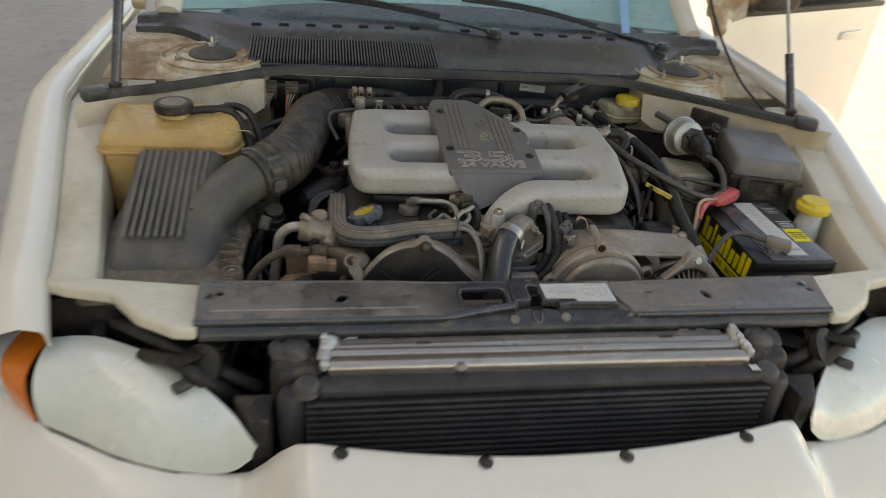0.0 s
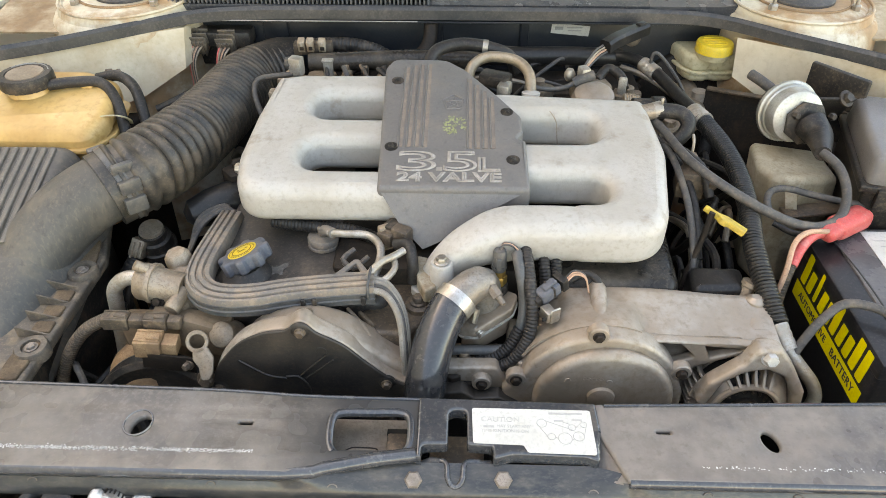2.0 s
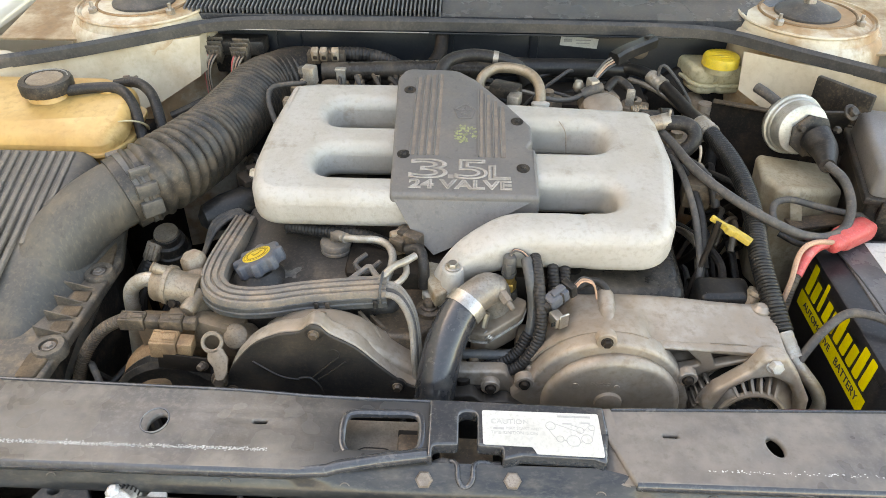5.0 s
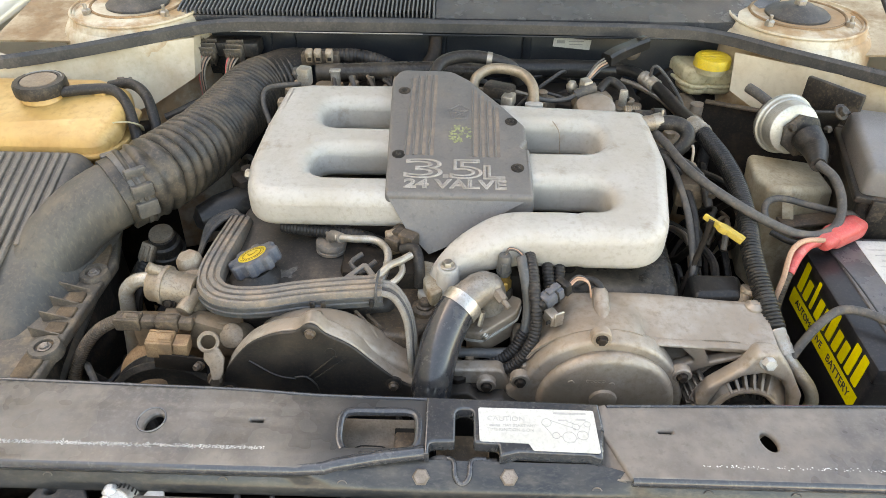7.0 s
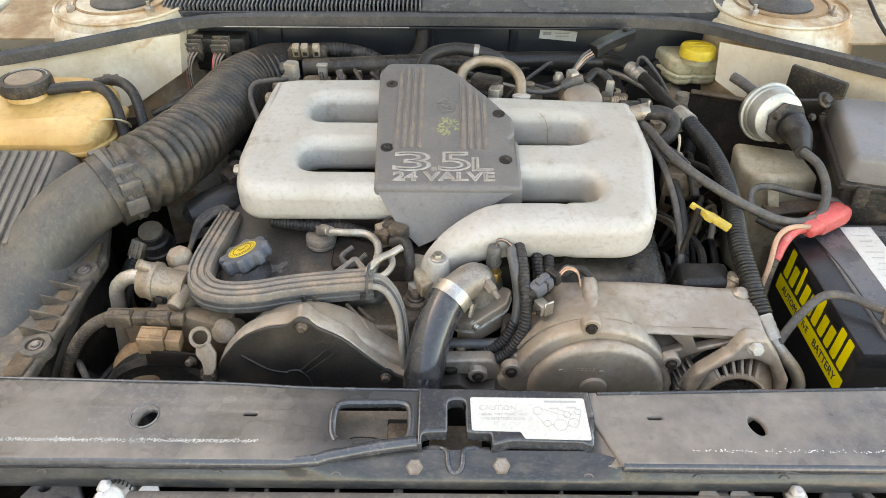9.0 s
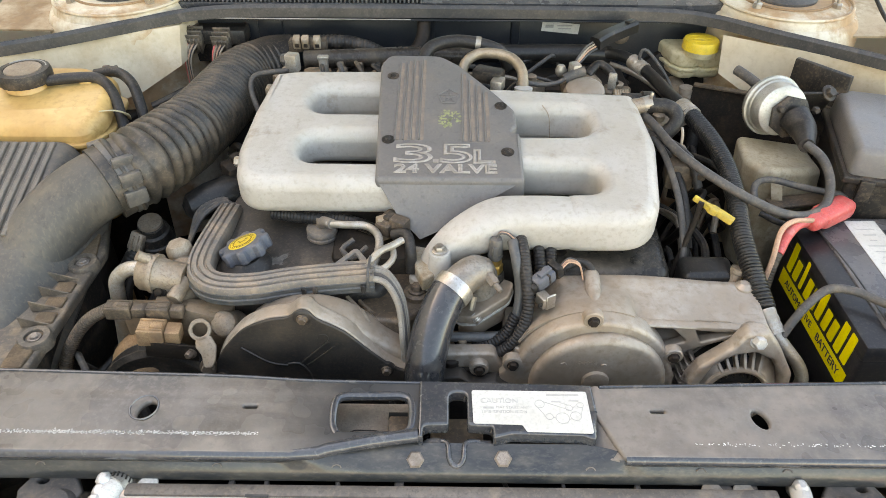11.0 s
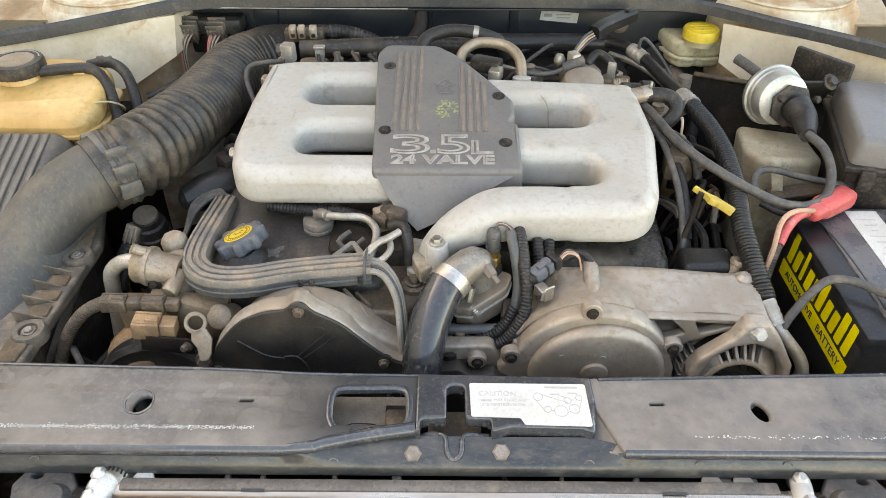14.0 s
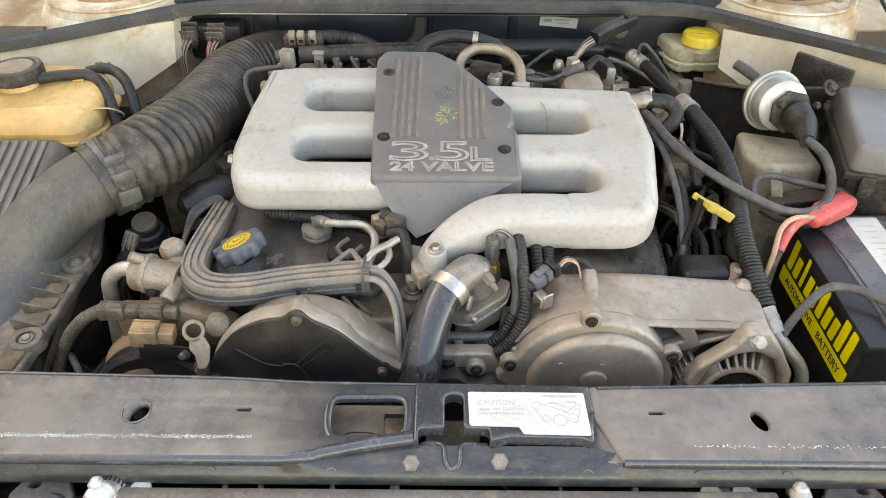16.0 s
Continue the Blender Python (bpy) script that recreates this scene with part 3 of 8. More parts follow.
def cowl():
    rows = []
    for i in range(41):
        x = -0.88 + 1.76 * i / 40
        front = 0.872 + 0.55 * ease(min(1, max(0, (abs(x) - 0.50) / 0.30))) * 0.42
        back = 1.33 - 0.14 * (x / 0.9) ** 2
        row = [(x, front, cowl_height(x, front) - 0.025)]
        for j in range(9):
            y = front + (back - front) * j / 8
            row.append((x, y, cowl_height(x, y) + (0.012 if 3 <= j <= 5 else 0.0)))
        rows.append(row)
    return thick(surface(rows), 0.004)


cowl_panel = thing("cowl_panel", (0, 1.05, 0.9), "black plastic cowl panel with a slatted air intake", "cowl panel")
part("panel", cowl(), "cowl_plastic", cowl_panel, angle=50)
slat_me = None
for i in range(62):
    x = -0.555 + 0.495 * i / 61
    at = (x, 0.933, cowl_height(x, 0.933) + 0.0095)
    if slat_me is None:
        bm = box((0.0032, 0.143, 0.011), (0, 0, 0), 0.0008, Matrix.Rotation(radians(9), 4, "X"), segs=1)
        slat_me = bpy.data.meshes.new("slat")
        bm.to_mesh(slat_me)
        bm.free()
        slat_me.materials.append(M["slat_plastic"])
    s = new("slat", slat_me)
    s.location = at
    s.parent, s.matrix_parent_inverse = cowl_panel, Matrix.Translation((0, 1.05, 0.9)).inverted()
# Black sheet under the slats paints the shade between them.
part("grille_shade", box((0.50, 0.128, 0.002), (-0.307, 0.942, cowl_height(0.3, 0.942) + 0.0085), 0, Matrix.Rotation(radians(9), 4, "X")), "void_shade", cowl_panel)
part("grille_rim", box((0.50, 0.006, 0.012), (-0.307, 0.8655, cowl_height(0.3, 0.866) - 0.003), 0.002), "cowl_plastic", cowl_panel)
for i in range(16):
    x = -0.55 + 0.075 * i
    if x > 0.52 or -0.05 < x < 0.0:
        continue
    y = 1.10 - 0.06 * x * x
    # Each louvre opening is a black box, its shade put into the colour.
    part("louvre_shade", box((0.028, 0.016, 0.006), (x, y, cowl_height(x, y) + 0.012), 0.002, segs=1), "void_shade", cowl_panel)


def windscreen():
    rows = []
    for i in range(21):
        x = -0.80 + 1.6 * i / 20
        y0 = 1.30 - 0.16 * (x / 0.9) ** 2
        rows.append([(x * (1 - 0.12 * k / 6), y0 + 0.13 * k, 0.985 + 0.085 * k) for k in range(9)])
    return thick(surface(rows), 0.005)


part("windscreen", windscreen(), "glass", car, "green-tinted windscreen", angle=59)
for s in (-1, 1):
    part("pillar", tube([(s * 0.80, 1.17, 0.97), (s * 0.78, 1.45, 1.16), (s * 0.70, 1.98, 1.48), (s * 0.66, 2.25, 1.56)], 0.035), "car_paint", car)
tape = surface([[(0.560 + 0.028 * i + 0.008 * j, 1.145 + 0.05 * j, 0.968 + 0.0325 * j + 0.006) for i in range(2)] for j in range(5)])
tagged(part("masking_tape", thick(tape, 0.0006), "blue_tape"), "strip of pale blue masking tape on the windscreen", "tape")
part("roof", thick(surface([[(x, y, 1.62 - 0.08 * (x / 0.66) ** 2 - 0.02 * (y - 3) ** 2) for x in np.linspace(-0.66, 0.66, 9)] for y in np.linspace(2.2, 3.9, 7)]), 0.01), "car_paint", car, angle=59)
part("body_side", box((0.05, 2.9, 0.62), (-0.90, 3.0, 0.62), 0.02), "car_paint", car)
part("body_side", box((0.05, 1.6, 0.62), (0.90, 3.7, 0.62), 0.02), "car_paint", car)
part("tail", box((1.75, 0.9, 0.62), (0, 4.2, 0.62), 0.08), "car_paint", car)
# A solid black block paints the cabin's unlit inside.
part("cabin", box((1.60, 2.2, 0.6), (0, 2.7, 0.62), 0.02), "void_shade", car)
door = part("door", box((1.02, 0.045, 0.60), (1.49, 1.60, 0.70), 0.012, rot_z(24)), "car_paint", car, "open driver's door in cream-white paint")
part("window", box((0.95, 0.006, 0.34), (1.50, 1.62, 1.17), 0.002, rot_z(24)), "dark_glass", door)
part("sill_trim", box((1.0, 0.05, 0.022), (1.49, 1.598, 1.005), 0.004, rot_z(24)), "black_plastic", door)
part("handle", box((0.15, 0.02, 0.035), (1.79, 1.708, 0.885), 0.008, rot_z(24)), "car_paint", door)
part("mirror", box((0.20, 0.10, 0.13), (1.18, 1.37, 1.09), 0.04, rot_z(10), 3), "black_plastic", car)
hood = thing("hood", (0, 1.1, 1.2), "cream-white hood standing open on two gas struts", "hood")
lift = Matrix.Translation((0, 1.32, 1.19)) @ Matrix.Rotation(radians(-60), 4, "X")
sheet = slab([rounded([(-0.80, 0.0), (0.80, 0.0), (0.70, -1.25), (-0.70, -1.25)], 0.08)], 0.0, 0.03, 0.008)
sheet.transform(lift)
part("hood_panel", sheet, "car_paint", hood)
for x in (-0.35, 0.0, 0.35):
    rib = slab([rounded([(x - 0.06, -0.08), (x + 0.06, -0.08), (x + 0.05, -1.15), (x - 0.05, -1.15)], 0.04)], -0.018, 0.002, 0.006)
    rib.transform(lift)
    part("stiffener", rib, "car_paint", hood)
# Unseen dark pad, added to cut light bouncing off the hood's underside.
padding = slab([rounded([(-0.62, -0.10), (0.62, -0.10), (0.56, -1.15), (-0.56, -1.15)], 0.06)], -0.026, -0.019, 0.003)
padding.transform(lift)
part("fill_cut_pad", padding, "hood_fill_cut", hood)
for s, foot, head in ((-1, (-0.832, 0.66, 0.925), (-0.76, 0.98, 1.72)), (1, (0.835, 0.61, 0.925), (0.745, 0.98, 1.72))):
    mid = Vector(foot).lerp(Vector(head), 0.17 if s > 0 else 0.5)
    strut = thing("gas_strut", foot, "black gas strut holding the hood open", "gas strut", group="hood struts")
    part("cylinder", tube([foot, Vector(foot).lerp(mid, 0.5), mid], 0.011), "black_gloss", strut)
    part("rod", tube([mid, mid.lerp(Vector(head), 0.5), head], 0.0045), "steel", strut)
    part("ball_joint", lathe([(0.006, -0.012), (0.014, -0.006), (0.014, 0.008), (0.006, 0.014)], foot), "black_plastic", strut)
    part("hinge", box((0.035, 0.30, 0.03), (s * 0.865, 1.22, 1.10), 0.006, Matrix.Rotation(radians(40), 4, "X")), "bay_paint", hood)
    flare = surface([[(s * (0.83 + 0.022 * u + 0.012 * math.sin(2.2 * u + v)), 1.16 + 0.03 * v + 0.012 * math.sin(1.7 * u * v), 1.035 + 0.05 * v + 0.01 * math.cos(u * 2)) for u in range(7)] for v in range(5)])
    part("hinge_cover", thick(flare, 0.003), "bay_paint", hood, "crumpled cream hinge cover")
tagged(part("washer_hose", tube([(0.80, 0.66, 0.905), (0.775, 0.80, 0.96), (0.775, 1.0, 1.07), (0.74, 1.12, 1.25)], 0.0035), "rubber"), "thin black washer hose running up to the hood", "hose")
for pts, pivot in ((((0.125, 1.07, 0.985), (0.0, 1.12, 1.0), (-0.25, 1.20, 1.02), (-0.52, 1.24, 1.025)), (0.13, 1.06, 0.975)),
                   (((0.64, 1.05, 0.972), (0.50, 1.13, 0.99), (0.30, 1.20, 1.02), (0.06, 1.25, 1.035)), (0.65, 1.04, 0.962))):
    w = thing("wiper", pivot, "black windscreen wiper parked on the screen", "wiper", group="wipers")
    part("arm", sweep(pts, circle(0.007, 8, 0.6)), "black_gloss", w)
    part("blade", sweep([(p[0] - 0.02, p[1] + 0.035, p[2] + 0.004) for p in pts[1:]], circle(0.006, 8, 1.4)), "rubber", w)
    part("pivot_cap", lathe([(0.022, 0), (0.022, 0.014), (0.014, 0.022)], pivot, n=18), "black_gloss", w)

# ---- bay walls ----
part("firewall", box((1.50, 0.012, 0.62), (0, 0.885, 0.61), 0.004), "firewall_paint")
for x, w, h, d in ((-0.36, 0.05, 0.07, 0.012), (-0.045, 0.022, 0.09, 0.014), (0.125, 0.018, 0.08, 0.014)):
    part("pressing", box((w, d, h), (x, 0.878, 0.868), 0.004), "firewall_paint", bpy.data.objects["firewall"])
tagged(bpy.data.objects["firewall"], "black painted steel firewall behind the engine", "firewall", kind="structure")
part("firewall_shelf", box((1.0, 0.050, 0.004), (0, 0.864, 0.9085), 0.0015), "firewall_paint")
# A thin pale strip paints the highlight along the ledge's front edge.
part("edge_glint", sweep([(-0.49, 0.8385, 0.9100), (-0.3, 0.8380, 0.9100), (-0.08, 0.8385, 0.9100)], circle(0.0012, 6), step=0.03), "alu_pipe", bpy.data.objects["firewall_shelf"], "pale line standing in for the edge's highlight")
tagged(bpy.data.objects["firewall_shelf"], "black steel ledge under the cowl", "ledge", kind="structure")
# Black floor and side walls, added so the bay's gaps read as shade.
part("undertray", slab([[(-0.45, -0.30), (0.45, -0.30), (0.80, -0.05), (0.95, 0.15), (0.95, 1.1), (-0.95, 1.1), (-0.95, 0.15), (-0.80, -0.05)]], 0.295, 0.305), "void_shade")
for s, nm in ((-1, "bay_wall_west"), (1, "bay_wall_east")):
    part(nm, slab([[(s * 0.735, 0.03), (s * 0.755, 0.03), (s * 0.87, 0.64), (s * 0.85, 0.64)]], 0.30, 0.70), "void_shade")
    tagged(bpy.data.objects[nm], "inner wing low in the bay, blackened for deep shade", "inner wing", kind="structure")
tagged(bpy.data.objects["undertray"], "black sheet below the engine standing in for deep shade", "undertray", kind="structure")


def strut_tower(side):
    """The drum that takes the suspension strut, with its dished top, rubber cap and studs."""
    c = (side * 0.648, 0.902, 0)
    t = thing("strut_tower", (c[0], c[1], 0.4), "cream-painted strut tower with brown dust rings", "strut tower", group="strut towers")
    part("drum", lathe([(0.160, 0.45), (0.152, 0.80), (0.147, 0.885), (0.143, 0.905), (0.136, 0.917), (0.131, 0.919), (0.129, 0.926), (0.125, 0.934), (0.120, 0.936), (0.117, 0.933), (0.108, 0.937), (0.085, 0.941), (0.070, 0.938)], c, n=48), "bay_paint", t, angle=50)
    part("cap", lathe([(0.060, 0.936), (0.060, 0.942), (0.055, 0.946), (0.046, 0.947), (0.036, 0.952), (0.026, 0.958), (0.016, 0.959)], c, n=36), "grey_cable", t, "dusty grey rubber cap")
    part("centre_nut", join(lathe([(0.012, 0.958), (0.012, 0.966), (0.009, 0.968)], c, n=6), lathe([(0.005, 0.966), (0.005, 0.980), (0.004, 0.982)], c, n=12)), "steel", t, "bare steel nut")
    for r_, z_ in ((0.126, 0.9355), (0.088, 0.9410)):
        part("ring", sweep([(c[0] + r_ * math.cos(q), c[1] + r_ * math.sin(q), z_) for q in np.linspace(0, 6.283, 49)], circle(0.0028, 6)), "bay_paint" if r_ > 0.1 else "bay_dirt", t)
    for a in (-140, -40, 90):
        x, y = c[0] + 0.098 * math.cos(radians(a)), c[1] + 0.098 * math.sin(radians(a))
        part("stud", join(lathe([(0.009, 0.938), (0.009, 0.946), (0.007, 0.948)], (x, y, 0), n=6), lathe([(0.0035, 0.946), (0.0035, 0.958)], (x, y, 0), n=10)), "steel", t)
    return t


for side in (-1, 1):
    strut_tower(side)
    rows = []
    for k in range(9):
        u = k / 8
        back = Vector((0.90, 0.585, 0.906)).lerp(Vector((0.516, 0.812, 0.906)), u) + Vector((0, 0.012 * math.sin(math.pi * u), 0))
        corner, last = Vector((0.590, 0.744, 0.800)), Vector((0.512, 0.768, 0.845))
        if side > 0:
            back = Vector((0.90, 0.520, 0.906)).lerp(Vector((0.502, 0.785, 0.906)), u) + Vector((0, 0.010 * math.sin(math.pi * u), 0))
            corner, last = Vector((0.570, 0.744, 0.798)), Vector((0.502, 0.764, 0.840))
        fore = Vector((0.90, 0.555, 0.74)).lerp(corner, u / 0.75) if u <= 0.75 else corner.lerp(last, (u - 0.75) / 0.25)
        rows.append([(side * q.x, q.y, q.z) for q in (back + Vector((0, 0.01, -0.004)), back, back.lerp(fore, 0.33), back.lerp(fore, 0.66), fore)])
    if side < 0:
        rows.append([(x - side * 0.004, y + 0.03, z) for x, y, z in rows[-1]])
    wall = thick(surface(rows), 0.003)
    # The lower arch is dark to paint the shadow under the wing panel.
    tagged(part("arch_west" if side < 0 else "arch_east", slab([rounded([(side * 0.56, 0.84), (side * 0.87, 0.70), (side * 0.87, 0.60), (side * 0.66, 0.64)], 0.02)], 0.35, 0.76, 0.01), "grime_shade"), "inner wheel arch below the wing, coloured dark for its shadow", "inner wing", kind="structure")
    name = "wheelhouse_west" if side < 0 else "wheelhouse_east"
    tagged(part(name, wall, "wing_paint", angle=40), "cream-painted inner wheel arch panel with dust", "inner wing", kind="structure")
    ap = surface([[(side * (0.66 + 0.05 * k), 0.02 + 0.11 * j, 0.36 + 0.10 * k + 0.0 * j) for k in range(4)] for j in range(7)])
    tagged(part("apron_west" if side < 0 else "apron_east", thick(ap, 0.004), "bay_dirt"), "dirty brown inner wing beside the bay", "inner wing", kind="structure")
    sh = surface([[(side * (0.66 + 0.24 * i / 5), y, 0.90 + 0.012 * j) for i in range(6)] for j, y in enumerate((0.80, 0.90, 1.0, 1.12))])
    tagged(part("tower_shelf_west" if side < 0 else "tower_shelf_east", thick(sh, 0.004), "stained_paint"), "cream inner wing top beside the strut tower", "inner wing", kind="structure")

weather = thing("hood_seal", (0, 0.85, 0.9), "black rubber hood seal along the cowl", "rubber seal")
seal_path = [(-0.865, 0.635, 0.915), (-0.72, 0.705, 0.916), (-0.58, 0.790, 0.918), (-0.50, 0.835, 0.920), (-0.40, 0.851, 0.922), (-0.2, 0.850, 0.924),
             (0.0, 0.848, 0.925), (0.2, 0.849, 0.924), (0.40, 0.850, 0.921), (0.49, 0.828, 0.919), (0.58, 0.762, 0.917), (0.70, 0.672, 0.916), (0.835, 0.560, 0.916)]
part("bulb", sweep(seal_path, [(0.010, -0.001), (0.0092, 0.006), (0.0045, 0.0105), (0.0005, 0.0065), (-0.0035, 0.0095), (-0.0088, 0.0075), (-0.0105, 0.001), (-0.0085, -0.002), (-0.0115, -0.006), (-0.012, -0.011), (0.011, -0.011)], up=(0, 0, 1)), "seal_rubber", weather)
for s, p in ((-1, (-0.872, 0.632, 0.917)), (1, (0.845, 0.553, 0.918))):
    part("end_block", box((0.055, 0.04, 0.03), p, 0.008, rot_z(s * -30)), "seal_rubber", weather)

# ---- front panel ----
support = thing("radiator_support", (0, 0, 0.74), "dusty black radiator support panel across the car's nose", "front panel")


def oval(x, y, a, b, n=18, turn=0):
    return [(x + a * math.cos(q) * math.cos(turn) - b * math.sin(q) * math.sin(turn), y + a * math.cos(q) * math.sin(turn) + b * math.sin(q) * math.cos(turn))
            for q in (2 * math.pi * i / n for i in range(n))]


def slot(x, y, a, b):
    return rounded([(x - a, y - b), (x + a, y - b), (x + a, y + b), (x - a, y + b)], b * 0.9, 3)


left = slab([rounded([(-0.566, -0.056), (-0.166, -0.056), (-0.085, -0.040), (-0.034, -0.032), (-0.034, 0.040), (-0.20, 0.047), (-0.574, 0.056)], [0.006, 0.03, 0.03, 0.004, 0.004, 0.05, 0.004]),
             oval(-0.3325, -0.003, 0.0092, 0.0125, turn=-0.3), slot(-0.221, 0.004, 0.0075, 0.0018), oval(-0.535, 0.018, 0.006, 0.006),
             rounded([(-0.125, -0.0275), (-0.046, -0.0255), (-0.047, 0.020), (-0.127, 0.018)], 0.011)], 0.781, 0.789, 0.003)
part("left_plate", left, "black_panel", support)
right = slab([rounded([(0.178, -0.057), (0.560, -0.057), (0.590, 0.050), (0.142, 0.036)], 0.004), oval(0.334, -0.006, 0.0080, 0.0130, turn=0.25), slot(0.225, 0.003, 0.008, 0.0018), oval(0.552, 0.004, 0.006, 0.006)],
             0.781, 0.789, 0.003)
part("right_plate", right, "east_panel", support)
middle = slab([rounded([(-0.036, -0.0365), (-0.0305, -0.0365), (-0.0305, -0.0215), (-0.0030, -0.0205), (-0.0030, 0.024), (0.0165, 0.024), (0.0165, -0.0205), (0.0435, -0.0220), (0.0435, -0.0375),
                       (0.064, -0.0315), (0.139, -0.0325), (0.150, -0.036), (0.153, -0.034), (0.158, 0.0), (0.157, 0.037), (-0.036, 0.040)],
                      [0, 0, 0.006, 0.004, 0.009, 0.009, 0.004, 0.006, 0.003, 0.006, 0.01, 0.01, 0.004, 0.004, 0.003, 0.003])], 0.776, 0.7935, 0.003,
              lambda x, y, z: (x, y, z - max(0, x - 0.130) * 0.10 * (1 if y < 0 else 0.3)))
part("latch_plate", middle, "black_gloss", support)
for pts in ([(-0.567, -0.054, 0.784), (-0.40, -0.054, 0.784), (-0.172, -0.054, 0.784), (-0.13, -0.048, 0.785), (-0.085, -0.039, 0.787), (-0.036, -0.032, 0.789)], [(0.180, -0.055, 0.784), (0.36, -0.055, 0.784), (0.562, -0.055, 0.784)],
            ):
    part("crease", sweep([(x, y + 0.002, z - 0.0024) for x, y, z in pts], circle(0.0074, 16), step=0.02), "black_gloss", support, "glossy rounded crease")
step = bmesh.new()
top_face = [step.verts.new(p) for p in ((0.1560, 0.036, 0.7905), (0.1515, -0.036, 0.7732), (0.1610, -0.0500, 0.7738), (0.1870, -0.0545, 0.7827), (0.1640, 0.035, 0.7933))]
low_face = [step.verts.new((v.co.x, v.co.y, 0.766)) for v in top_face]
step.faces.new(top_face)
step.faces.new(low_face[::-1])
for k in range(5):
    step.faces.new((top_face[k], low_face[k], low_face[(k + 1) % 5], top_face[(k + 1) % 5]))
bmesh.ops.bevel(step, geom=step.edges[:], offset=0.0012, segments=2, affect="EDGES", profile=0.5)
part("step_face", step, "east_panel", support, "glossy slanted step in the panel")
for pts in ([(-0.572, 0.0545, 0.7895), (-0.40, 0.0505, 0.7895), (-0.25, 0.0470, 0.7895), (-0.16, 0.0415, 0.7895), (-0.034, 0.0395, 0.7895)], [(0.166, 0.036, 0.7895), (0.35, 0.0420, 0.7895), (0.588, 0.0495, 0.7895)]):
    part("rear_lip", sweep(pts, [(0.0022, -0.006), (0.0020, 0.0006), (0.0008, 0.0016), (-0.0010, 0.0014), (-0.0026, -0.002)], step=0.02), "black_gloss", support)
part("hole_rim", sweep([(-0.3365 + 0.0150 * math.cos(q), 0.001 + 0.0165 * math.sin(q), 0.7890) for q in np.linspace(0, 6.283, 30)], circle(0.0011, 6)), "black_gloss", support)
skirt_rows = []
for i in range(61):
    x = -0.560 + 1.118 * i / 60
    c = ease(min(1.0, max(0.0, (x + 0.18) / 0.11))) * ease(min(1.0, max(0.0, (0.195 - x) / 0.05)))
    top_y, top_z = -0.0555 + 0.016 * c, 0.7810 - 0.004 * c
    skirt_rows.append([(x, top_y + 0.006, top_z + 0.001), (x, top_y - 0.003, top_z - 0.002), (x, -0.0560 - 0.003 * c, 0.7720 - 0.003 * c), (x, -0.0615 - 0.0015 * c, 0.765),
                       (x, -0.0645, 0.757), (x, -0.0640, 0.7515), (x, -0.0580, 0.7500)])
part("lower_ledge", thick(surface(skirt_rows), 0.002), "worn_black", support, angle=50)
for x in (-0.43, -0.245, -0.12, 0.145, 0.26, 0.35, 0.47):
    part("dimple", sweep([(x + 0.005 * math.cos(q), -0.0600 + 0.003 * math.sin(q), 0.7685 + 0.0026 * math.sin(q)) for q in np.linspace(0.2, 2.9, 8)], circle(0.0007, 5)), "baffle_rubber", support)
rim = sweep([(-0.122, -0.029, 0.789), (-0.127, -0.020, 0.789), (-0.129, 0.0, 0.790), (-0.127, 0.016, 0.790), (-0.116, 0.0215, 0.790), (-0.085, 0.022, 0.790), (-0.058, 0.0225, 0.790), (-0.046, 0.017, 0.790), (-0.043, 0.0, 0.790), (-0.044, -0.020, 0.789), (-0.050, -0.028, 0.788)], [(0.0045, -0.004), (0.0035, -0.0003), (0.0015, 0.0010), (-0.0015, 0.0010), (-0.0035, -0.0003), (-0.0045, -0.004)])
part("rim", rim, "black_gloss", support)
part("striker_bed", box((0.100, 0.075, 0.004), (-0.088, 0.004, 0.748), 0.001), "dust_bed", support, "dusty brown inner sheet")
part("striker_hook", box((0.026, 0.040, 0.010), (-0.058, -0.004, 0.756), 0.003), "plug_brown", support)
# Black box painting the shade of an opening in the bed.
part("striker_gap", box((0.022, 0.010, 0.003), (-0.061, 0.022, 0.7515), 0.0008), "void_shade", support)
part("crack", sweep([(-0.100 + 0.017 * math.cos(q) + 0.003 * math.sin(3 * q), -0.004 + 0.009 * math.sin(q) + 0.002 * math.cos(2 * q), 0.7502) for q in np.linspace(0, 6.283, 26)], circle(0.0009, 5)), "grime_shade", support, "dark cracked outline")
for x, y, z in ((-0.038, -0.048, 0.766), (0.054, -0.047, 0.768)):
    bolt(support, (x, y, z), 0.0095, (0, -0.45, 1), "worn_bolt", 0.008, 1.45)
for x, y in ((-0.555, 0.010), (0.545, 0.022)):
    bolt(support, (x, y, 0.789), 0.006, material="black_gloss", h=0.003)
latch = thing("hood_latch", (0.006, -0.03, 0.75), "black steel hood latch with a sprung hook", "latch")
part("hook", tube([(-0.018, -0.029, 0.774), (-0.008, -0.030, 0.776), (-0.0035, -0.037, 0.777), (-0.003, -0.048, 0.775), (0.000, -0.054, 0.771), (0.005, -0.056, 0.769), (0.010, -0.054, 0.771), (0.013, -0.048, 0.775), (0.0135, -0.037, 0.777), (0.018, -0.030, 0.776), (0.030, -0.029, 0.774)], 0.0030, 10), "black_gloss", latch, "black sprung loop")
part("catch", box((0.014, 0.018, 0.010), (0.006, -0.038, 0.768), 0.003, rot_z(20)), "worn_bolt", latch)
part("lever", tube([(0.042, -0.028, 0.770), (0.030, -0.030, 0.772), (0.020, -0.034, 0.774)], 0.0040, 10), "black_gloss", latch)
